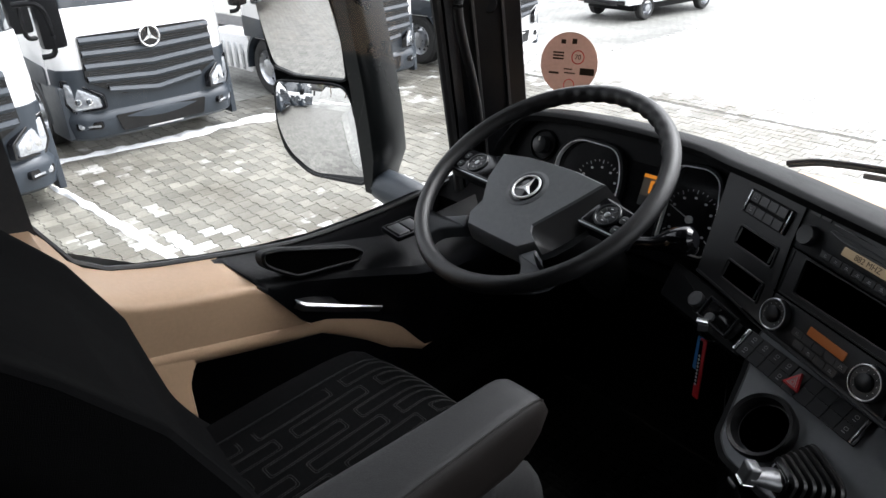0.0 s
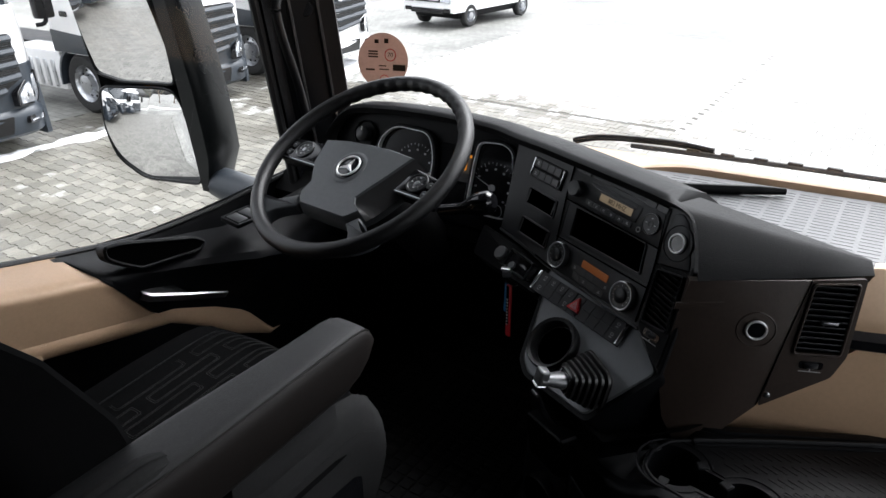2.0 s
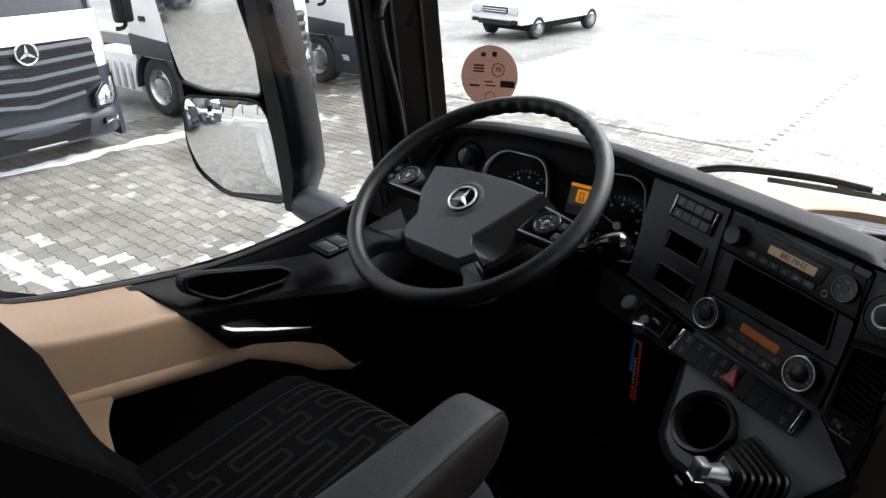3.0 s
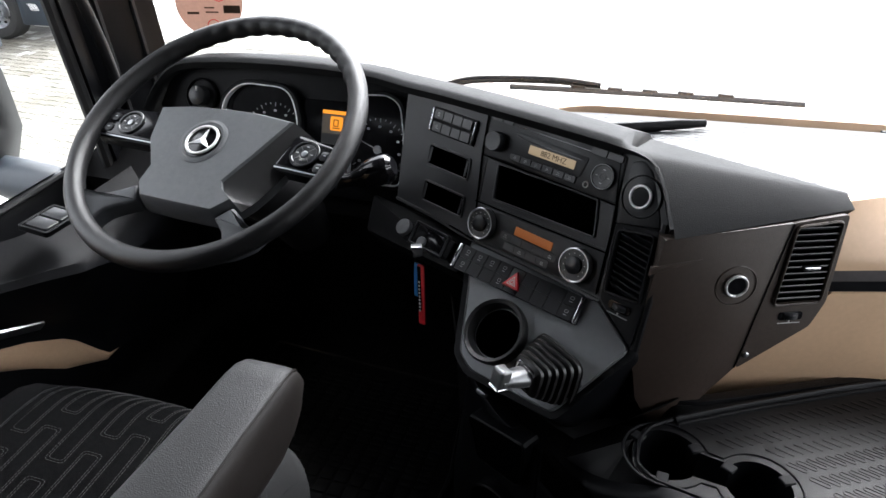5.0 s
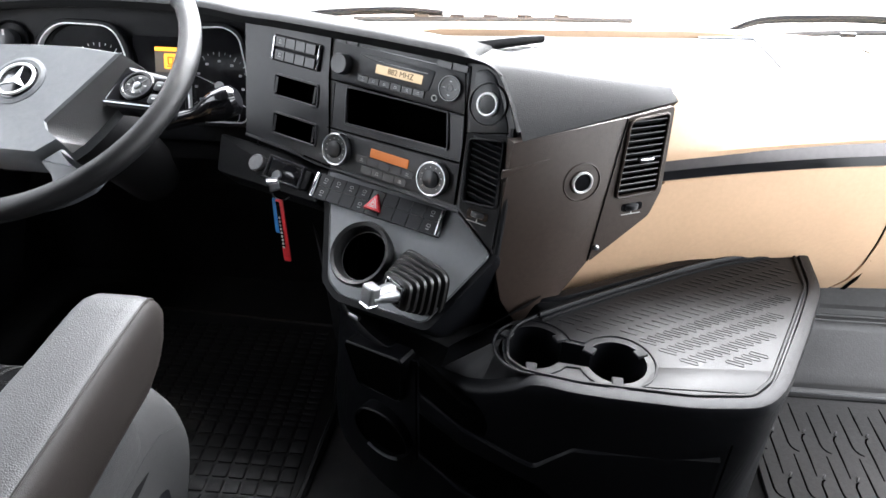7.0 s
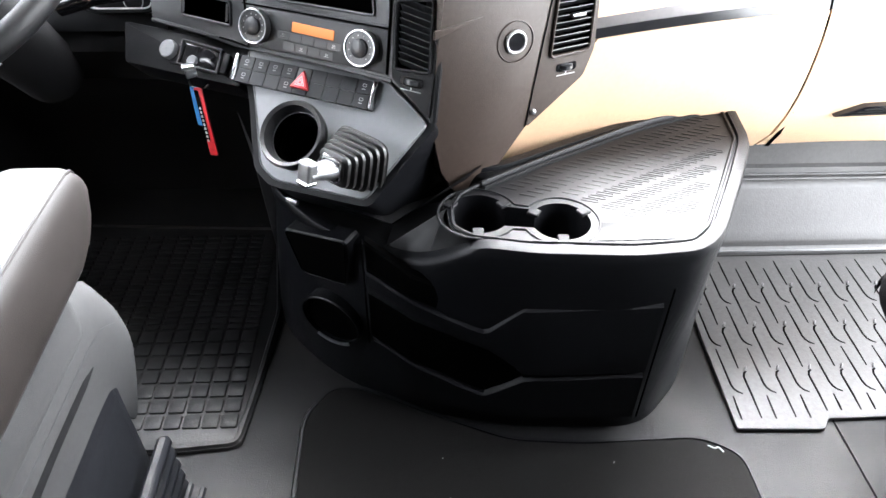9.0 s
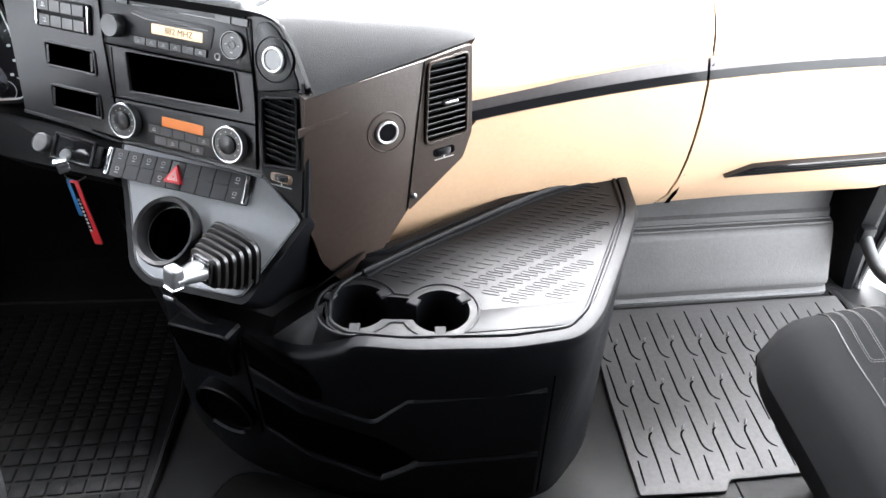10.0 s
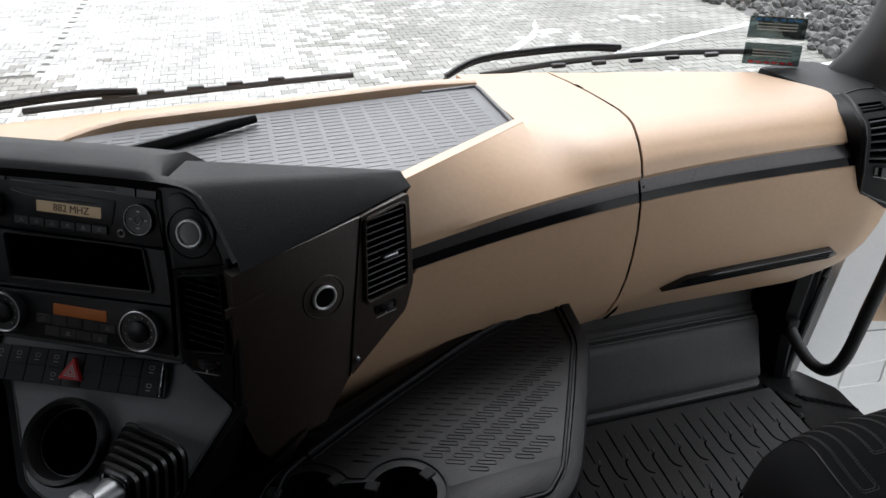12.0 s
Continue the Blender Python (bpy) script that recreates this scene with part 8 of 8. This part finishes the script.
        rim(bm, hm, rounded([(-0.26 * q, -0.13), (0.16 * q, -0.17), (0.26 * q, -0.03), (0.25 * q, 0.29), (0.09 * q, 0.25), (-0.25 * q, 0.05)], 0.03, 3), 0.03, -0.08, 0.006, 0.005)
        part("headlight_frame", bm, GLOSSBLACK, hl)
        bm = B()
        for dx in (-0.06, 0.08):
            lathe(bm, at(hm, dx * q, -0.02, 0.010), [(0.045, 0), (0.045, 0.008), (0.03, 0.012)], 16)
        part("lens", bm, CHROME, hl)
        bm = B()
        fm2 = axes((-0.015, sy * 1.0, 0.50), (-0.50 * sy, 0.866, 0), (0.866, 0.50 * sy, 0))
        slab(bm, fm2, rrect(0, 0, 0.34, 0.10, 0.03), -0.05, 0.012)
        part("fog_recess", bm, GLOSSBLACK, t)
        bm = B()
        lathe(bm, at(fm2, 0.10 * q, 0, 0.008), [(0.04, 0), (0.04, 0.012), (0.025, 0.018)], 16)
        slab(bm, fm2, rrect(-0.06 * q, -0.01, 0.16, 0.022, 0.006), 0.008, 0.02)
        part("fog_lamp", bm, LAMP, t, "small fog lamp")
        wheel_parts(t, (-1.40, sy * (W - 0.02), 0.5), 0.5, 0.30, sy)
        bm = B()
        arc = [(-1.40 + 0.60 * math.cos(a), 0.5 + 0.60 * math.sin(a)) for a in np.linspace(-0.1, math.pi + 0.1, 16)]
        loft(bm, [[(x, sy * (W - 0.35), z), (x, sy * (W + 0.03), z), (-1.40 + (x + 1.40) * 1.10, sy * (W + 0.02), 0.5 + (z - 0.5) * 1.10)] for x, z in arc])
        part("wheel_arch", bm, TRUCKGREY, t, "dark grey wheel arch")
        bm = B()
        slab(bm, axes((-0.48, sy * (W + 0.004), 0.62), (1, 0, 0), (0, sy, 0)), rounded([(-0.36, -0.32), (0.30, -0.32), (0.34, 0.42), (-0.36, 0.42)], 0.04, 3), -0.06, 0.016, 0.01)
        part("step_panel", bm, TRUCKGREY, t)
        bm = B()
        slab(bm, axes((-1.25, sy * (W + 0.010), 1.2), (1, 0, 0), (0, sy, 0)), rounded([(-0.78, -0.20), (0.72, -0.20), (0.74, 0.06), (-0.78, 0.16)], 0.03, 3), -0.03, 0.018, 0.012)
        part("side_band", bm, TRUCKGREY, t, "dark grey lower cab band")
        bm = B()
        slab(bm, axes((-1.55, sy * (W + 0.012), 1.62), (1, 0, 0), (0, sy, 0)), rrect(0, 0, 0.20, 0.09, 0.03), -0.01, 0.02, 0.008)
        part("door_grip", bm, GLOSSBLACK, t, "black door grip")
        for q in range(4):
            bm = B()
            block(bm, pose(-2.25 - 0.22 * q, sy * 1.205, 0.60), (0.10, 0.03, 0.46), 0.012, 1)
            part("tank_rib", bm, SATIN, t)
        bm = B()
        block(bm, pose(-2.75, sy * 0.92, 0.66), (1.5, 0.56, 0.66), 0.05)
        part("side_tank", bm, WHITE, t, "white side box with ribs")
        bm = B()
        tube(bm, spline([(-0.1, sy * 1.20, 2.25), (0.02, sy * 1.38, 2.25), (0.02, sy * 1.46, 2.1), (0.0, sy * 1.46, 1.75), (-0.06, sy * 1.34, 1.7)], 4), 0.03, 8)
        part("mirror_arm", bm, BLACK, t)
        bm = B()
        block(bm, pose(-0.05, sy * 1.48, 2.15), (0.16, 0.26, 0.75), 0.05)
        part("mirror_housing", bm, BLACK, t)
    bm = B()
    block(bm, pose(-3.6, 0, 0.78), (5.2, 0.85, 0.22), 0.02)
    part("chassis", bm, BLACK, t)
    bm = B()
    block(bm, pose(-2.02, 0, 2.2), (0.12, 2.36, 2.5), 0.05)
    part("cab_back", bm, WHITE, t)
    t.matrix_basis = pose(xf, yc, GZ, 0, 0, turn)
    return t


GZ = -1.91
t1 = truck(-9.90, 3.20, 2, "white tractor truck with dark grey bumper and louvred grille")
copy_thing(t1, pose(-8.36, 0.20, GZ, 0, 0, 2))
copy_thing(t1, pose(-9.91, 7.01, GZ, 0, 0, 3))
truck(-9.87, 10.50, 3, "white tractor truck with white bumper and louvred grille", WHITE)
for k in range(4):
    copy_thing(t1, pose(-8.5 + 0.05 * k, -3.8 - 3.5 * k, GZ, 0, 0, 2))

# ---- parked white van ----
van = thing("parked_van", (0, 0, 0), "white compact passenger van parked on the paving", "car")
prof = [(0.0, 0.45), (0.02, 0.72), (0.10, 0.92), (0.95, 1.10), (1.55, 1.62), (1.9, 1.78), (3.6, 1.80), (4.25, 1.70), (4.38, 1.0), (4.36, 0.45)]
bm = B()
side_rows = []
for y, inset in ((-0.90, 0.06), (-0.92, 0.02), (-0.80, 0.0), (0.80, 0.0), (0.92, 0.02), (0.90, 0.06)):
    side_rows.append([(x + (inset if x < 2 else -inset), y if z < 1.1 else y * (1 - 0.16 * (z - 1.1) / 0.7), z - inset * 0.3) for x, z in [(p.x, p.y) for p in spline([(x, z, 0) for x, z in prof], 4)]])
loft(bm, side_rows)
for k in (0, -1):
    vs = [bm.verts.new(p) for p in side_rows[k]]
    bm.faces.new(vs)
part("body", bm, WHITE, van, "white painted body")
for sy in (-1, 1):
    for x0, x1, n in ((1.35, 2.25, 0), (2.32, 3.15, 1), (3.22, 4.05, 2)):
        bm = B()
        slab(bm, axes((0, sy * 0.875, 0), (1, 0, 0), (0, sy, 0.18)), rounded([(x0, 1.12), (x1, 1.12), (x1, 1.60), (x0 + (0.35 if n == 0 else 0.02), 1.60)], 0.03, 2), -0.02, 0.012)
        part("side_window", bm, SCREEN, van)
    wheel_parts(van, (0.85, sy * 0.90, 0.31), 0.31, 0.2, sy)
    wheel_parts(van, (3.53, sy * 0.90, 0.31), 0.31, 0.2, sy)
    bm = B()
    slab(bm, axes((0.03, sy * 0.66, 0.80), (0, 1, 0), (-1, 0, 0.3)), rounded([(-0.17, -0.10), (0.15, -0.10), (0.17, 0.12), (-0.15, 0.12)], 0.04, 3), -0.04, 0.03, 0.01)
    part("headlight", bm, LAMP, van, "clear headlight")
    bm = B()
    slab(bm, axes((0.0, sy * 0.70, 0.50), (0, 1, 0), (-1, 0, 0.0)), rrect(0, 0, 0.24, 0.11, 0.03), -0.04, 0.03, 0.01)
    part("fog_surround", bm, GLOSSBLACK, van)
bm = B()
slab(bm, axes((0.02, 0, 0.79), (0, 1, 0), (-1, 0, 0.2)), rounded([(-0.47, -0.09), (0.47, -0.09), (0.45, 0.09), (-0.45, 0.09)], 0.03, 3), -0.03, 0.035, 0.01)
part("grille", bm, GLOSSBLACK, van, "dark grille with bright bars")
bm = B()
for k in (-0.03, 0.03):
    slab(bm, axes((-0.02, 0, 0.79 + k), (0, 1, 0), (-1, 0, 0.2)), rrect(0, 0, 0.86, 0.018, 0.004), 0, 0.01)
part("grille_bar", bm, CHROME, van)
bm = B()
slab(bm, axes((0.0, 0, 0.47), (0, 1, 0), (-1, 0, 0)), rounded([(-0.55, -0.07), (0.55, -0.07), (0.6, 0.07), (-0.6, 0.07)], 0.03, 3), -0.03, 0.03, 0.01)
part("lower_intake", bm, GLOSSBLACK, van)
bm = B()
slab(bm, axes((1.25, 0, 1.37), (0, 1, 0), (-0.65, 0, 0.76)), rounded([(-0.74, -0.36), (0.74, -0.36), (0.66, 0.36), (-0.66, 0.36)], 0.05, 3), -0.02, 0.02)
part("windscreen", bm, SCREEN, van)
bm = B()
block(bm, pose(2.2, 0, 0.36), (3.6, 1.6, 0.25), 0.05)
part("underbody", bm, BLACK, van)
van.matrix_basis = pose(-11.65, 16.20, GZ, 0, 0, 85.3)

# ---- old snow along the row ----
def snow(name, pts, w, label, seed):
    bm = B()
    rows = []
    way = spline([(x, y, 0) for x, y in pts], 14)
    for i, p in enumerate(way):
        d = (way[min(i + 1, len(way) - 1)] - way[max(i - 1, 0)]).normalized()
        s = Vector((-d.y, d.x, 0))
        k = w * (0.75 + 0.9 * noise.noise(Vector((p.x * 1.3, p.y * 1.3, seed)))) * min(1, 6 * i / len(way), 6 * (len(way) - 1 - i) / len(way))
        k = max(k, 0.01)
        row = []
        for q in np.linspace(-1, 1, 9):
            jit = 0.55 * noise.noise(Vector((p.x * 4 + q * 2, p.y * 4, seed + 3)))
            pos = p + s * (k * (q + jit))
            row.append((pos.x, pos.y, GZ + 0.002 + max(0.0, (1 - q * q)) * 0.05 * (0.6 + noise.noise(Vector((pos.x * 6, pos.y * 6, 1))))))
        rows.append(row)
    loft(bm, rows)
    tagged(solid(name, bm, SNOW, label, "snow"), kind="stuff")


snow("snow", [(-10.3, 0.9), (-10.25, 1.9), (-10.15, 2.9), (-10.1, 3.6), (-10.12, 4.5), (-10.0, 5.3), (-9.75, 6.4), (-9.9, 7.6)], 0.20, "trampled strip of old snow along the truck fronts", 2)
snow("snow", [(-9.5, 1.38), (-8.7, 1.50), (-7.6, 1.59), (-6.3, 1.67), (-5.6, 1.64)], 0.065, "narrow strip of old snow on the paving", 5)
snow("snow", [(-9.3, 9.0), (-9.8, 10.5), (-10.6, 12.0), (-11.5, 13.2)], 0.4, "patch of old snow on the paving", 7)
snow("snow", [(5.4, 8.9), (6.8, 9.4), (8.4, 9.9), (10.5, 10.4)], 0.06, "streak of old snow on the paving", 11)
snow("snow", [(6.4, 7.2), (7.4, 7.5), (8.6, 7.7), (9.6, 7.6)], 0.20, "patch of thawing snow on the paving", 13)
snow("snow", [(3.5, 9.0), (4.1, 9.6), (4.7, 10.3), (5.0, 11.0)], 0.07, "thin streak of old snow on the paving", 17)
# far edges of the yard
snow("snow", [(-13.0, -20.0), (-8.0, -22.0), (-2.0, -21.0), (4.0, -23.0)], 1.2, "bank of ploughed snow at the yard's edge", 19)
rg = random.Random(3)
bm = B()
bmesh.ops.create_icosphere(bm, subdivisions=1, radius=1.0)
bm.verts.index_update()
STONE = [v.co.copy() for v in bm.verts]
STONEF = [tuple(v.index for v in f.verts) for f in bm.faces]
bm.free()
verts, faces = [], []
for k in range(2600):
    x, y = rg.uniform(8.5, 15.0), rg.uniform(4.0, 14.5)
    if x < 8.6 + 0.5 * noise.noise(Vector((y * 0.8, 0, 2))) + 0.10 * max(0.0, y - 8.0):
        continue
    r = rg.uniform(0.05, 0.17)
    m = pose(x, y, GZ + r * 0.3, rg.uniform(0, 90), rg.uniform(0, 90), 0) @ Matrix.Diagonal((r, r * 0.8, r * 0.6, 1))
    i = len(verts)
    verts += [tuple(m @ v) for v in STONE]
    faces += [tuple(i + j for j in f) for f in STONEF]
me = bpy.data.meshes.new("rubble")
me.from_pydata(verts, [], faces)
me.materials.append(GRAVEL)
tagged(new("rubble", me), "dark grey broken stones beside the paving", "rubble", kind="stuff")
bm = B()
edge_pts = [(8.75 + 0.35 * noise.noise(Vector((y * 0.9, 1, 2))) + 0.10 * max(0.0, y - 8.0), y) for y in np.linspace(3.8, 15, 40)]
slab(bm, I4, [(float(x), float(y)) for x, y in edge_pts] + [(40.0, 15.0), (40.0, 3.8)], GZ - 0.01, GZ + 0.006)
tagged(new("ground_verge", mesh_of("ground_verge", bm, GRAVEL)), "dark gravel verge beside the paving", "ground", kind="structure")


def tree(seed, h):
    rg = random.Random(seed)
    t = thing("tree", (0, 0, 0), "broad leafy tree at the far edge of the yard", "tree", "trees round the yard")
    bm = B()
    tube(bm, [(0, 0, -0.1), (0.05, 0.02, h * 0.2), (-0.05, 0.06, h * 0.45), (0.02, 0, h * 0.8)], [0.28, 0.22, 0.16, 0.05], 10)
    tips = []
    for k in range(11):
        a, z = k * 2.4 + rg.random(), h * (0.3 + 0.05 * k)
        l = h * rg.uniform(0.22, 0.34) * (1 - 0.04 * k)
        e = Vector((math.cos(a) * l, math.sin(a) * l, z + l * 0.6))
        tube(bm, [(0, 0, z), (e.x * 0.5, e.y * 0.5, z + (e.z - z) * 0.4), e], [0.09, 0.06, 0.02], 6)
        tips.append(e)
        tips.append(Vector((e.x * 0.6, e.y * 0.6, z + (e.z - z) * 0.7)))
    part("trunk", bm, BARK, t)
    verts, faces = [], []
    for e in tips:
        for k in range(110):
            d = Vector((rg.gauss(0, 1), rg.gauss(0, 1), rg.gauss(0, 0.7))) * (h * 0.062)
            c, s = e + d, rg.uniform(0.05, 0.13)
            u = Vector((rg.gauss(0, 1), rg.gauss(0, 1), rg.gauss(0, 1))).normalized() * s
            v = u.orthogonal().normalized() * s * 0.7
            i = len(verts)
            verts += [c - u, c + v, c + u, c - v]
            faces.append((i, i + 1, i + 2, i + 3))
    me = bpy.data.meshes.new("crown")
    me.from_pydata([tuple(v) for v in verts], [], faces)
    me.materials.append(LEAF)
    ob = new("crown", me)
    ob.parent = t
    return t


tr = tree(1, 8.0)
tr.matrix_basis = pose(-7, -34, GZ)
for k, (x, y, r) in enumerate(((-13, -33, 40), (-2, -36, 100), (4, -34, 200), (-19, -30, 300), (11, -36, 20), (-26, -22, 80), (18, 30, 120), (9, 36, 220))):
    copy_thing(tr, pose(x, y, GZ, 0, 0, r))

# ---- ground and paving ----
bm = B()
vs = [bm.verts.new((x, y, GZ - 0.014)) for x, y in ((-400, -400), (400, -400), (400, 400), (-400, 400))]
bm.faces.new(vs)
ground = tagged(new("ground", mesh_of("ground", bm, YARD)), "pale paved yard ground reaching far", "ground", kind="structure")
bm = B()
for x0, x1, y0, y1 in ((-11.4, -1.55, -13.85, 9.85), (-1.55, 9.5, 1.35, 17.9), (-8.95, -1.55, 9.85, 17.9)):
    vs = [bm.verts.new((x, y, GZ - 0.009)) for x, y in ((x0, y0), (x1, y0), (x1, y1), (x0, y1))]
    bm.faces.new(vs)
bed = new("joint_bed", mesh_of("joint_bed", bm, SOIL))
bed.parent = ground
# interlocking waisted pavers: broad ends fit the waists of the next row
PL, PW, G = 0.200, 0.165, 0.008
h = PL / 2 - G / 2
UP = [(-h, 0.0925), (-0.063, 0.0925), (-0.037, 0.0725), (0.037, 0.0725), (0.063, 0.0925), (h, 0.0925)]
OUT = [(x, y - G / 2) for x, y in reversed(UP)] + [(x, -(y - G / 2)) for x, y in UP]
INNER = [(x * 0.965, y * 0.955) for x, y in OUT]


def paver_verts(x, y, dz):
    return [(x + px, y + py, GZ + dz) for px, py in INNER] + [(x + px, y + py, GZ + dz - 0.005) for px, py in OUT] + [(x + px, y + py, GZ - 0.03) for px, py in OUT]


N = len(OUT)
PFACES = [tuple(range(N))] + [(i, (i + 1) % N, N + (i + 1) % N, N + i) for i in range(N)] + [(N + i, N + (i + 1) % N, 2 * N + (i + 1) % N, 2 * N + i) for i in range(N)]
rg = random.Random(21)
single = bpy.data.meshes.new("paver")
single.from_pydata(paver_verts(0, 0, 0), [], [f for f in PFACES])
single.transform(Matrix.Translation((0, 0, -GZ)))
single.materials.append(PAVER)
left_set, glare_set, wet_set, count = ([], []), ([], []), ([], []), 0
for x0, x1, y0, y1 in ((-11.4, -2.6, -1.0, 10.0), (-2.6, -1.5, -1.0, 1.31), (-9.0, -2.6, 10.0, 18.0), (-2.6, 9.6, 1.31, 18.0)):
    for r in range(int((y1 - y0) / PW)):
        for c in range(int((x1 - x0) / PL)):
            x, y = x0 + PL * (c + 0.5) + (PL / 2 if r % 2 else 0), y0 + PW * (r + 0.5)
            dz = rg.uniform(-0.003, 0.003)
            if -5.6 < x < -4.1 and 1.0 < y < 7.2 and count < 300:
                ob = new("paver", single)
                ob.matrix_basis = Matrix.Translation((x, y, GZ + dz))
                ob.parent = ground
                count += 1
                continue
            # blocks near and left of the cab mostly take the glare-pale colour
            vv, ff = left_set if rg.random() < min((-1.6 - x) / 1.4, (10.8 - y) / 1.6) else (wet_set if rg.random() < (x - 0.3) / 2.6 else glare_set)
            k = len(vv)
            vv += paver_verts(x, y, dz)
            ff += [tuple(k + i for i in f) for f in PFACES]
for (vv, ff), mat, lab in ((left_set, PAVER, "grey interlocking concrete pavers"), (glare_set, GLAREPAVER, "pale interlocking pavers in front of the cab, frost and painted glare"),
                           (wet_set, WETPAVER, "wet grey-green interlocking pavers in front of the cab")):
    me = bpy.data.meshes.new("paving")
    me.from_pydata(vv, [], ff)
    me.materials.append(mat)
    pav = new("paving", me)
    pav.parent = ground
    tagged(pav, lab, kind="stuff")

# damp paving beside and behind the cab
verts, faces = [], []
x0, x1, y0, y1 = -10.6, -1.5, -1.0 - 78 * PW, -1.0
for r in range(78):
    for c in range(int((x1 - x0) / PL)):
        k = len(verts)
        verts += paver_verts(x0 + PL * (c + 0.5) + (PL / 2 if r % 2 else 0), y0 + PW * (r + 0.5), rg.uniform(-0.003, 0.003))
        faces += [tuple(k + i for i in f) for f in PFACES]
me = bpy.data.meshes.new("damp_paving")
me.from_pydata(verts, [], faces)
me.materials.append(DAMP)
pav = new("damp_paving", me)
pav.parent = ground
tagged(pav, "damp grey interlocking concrete pavers", kind="stuff")
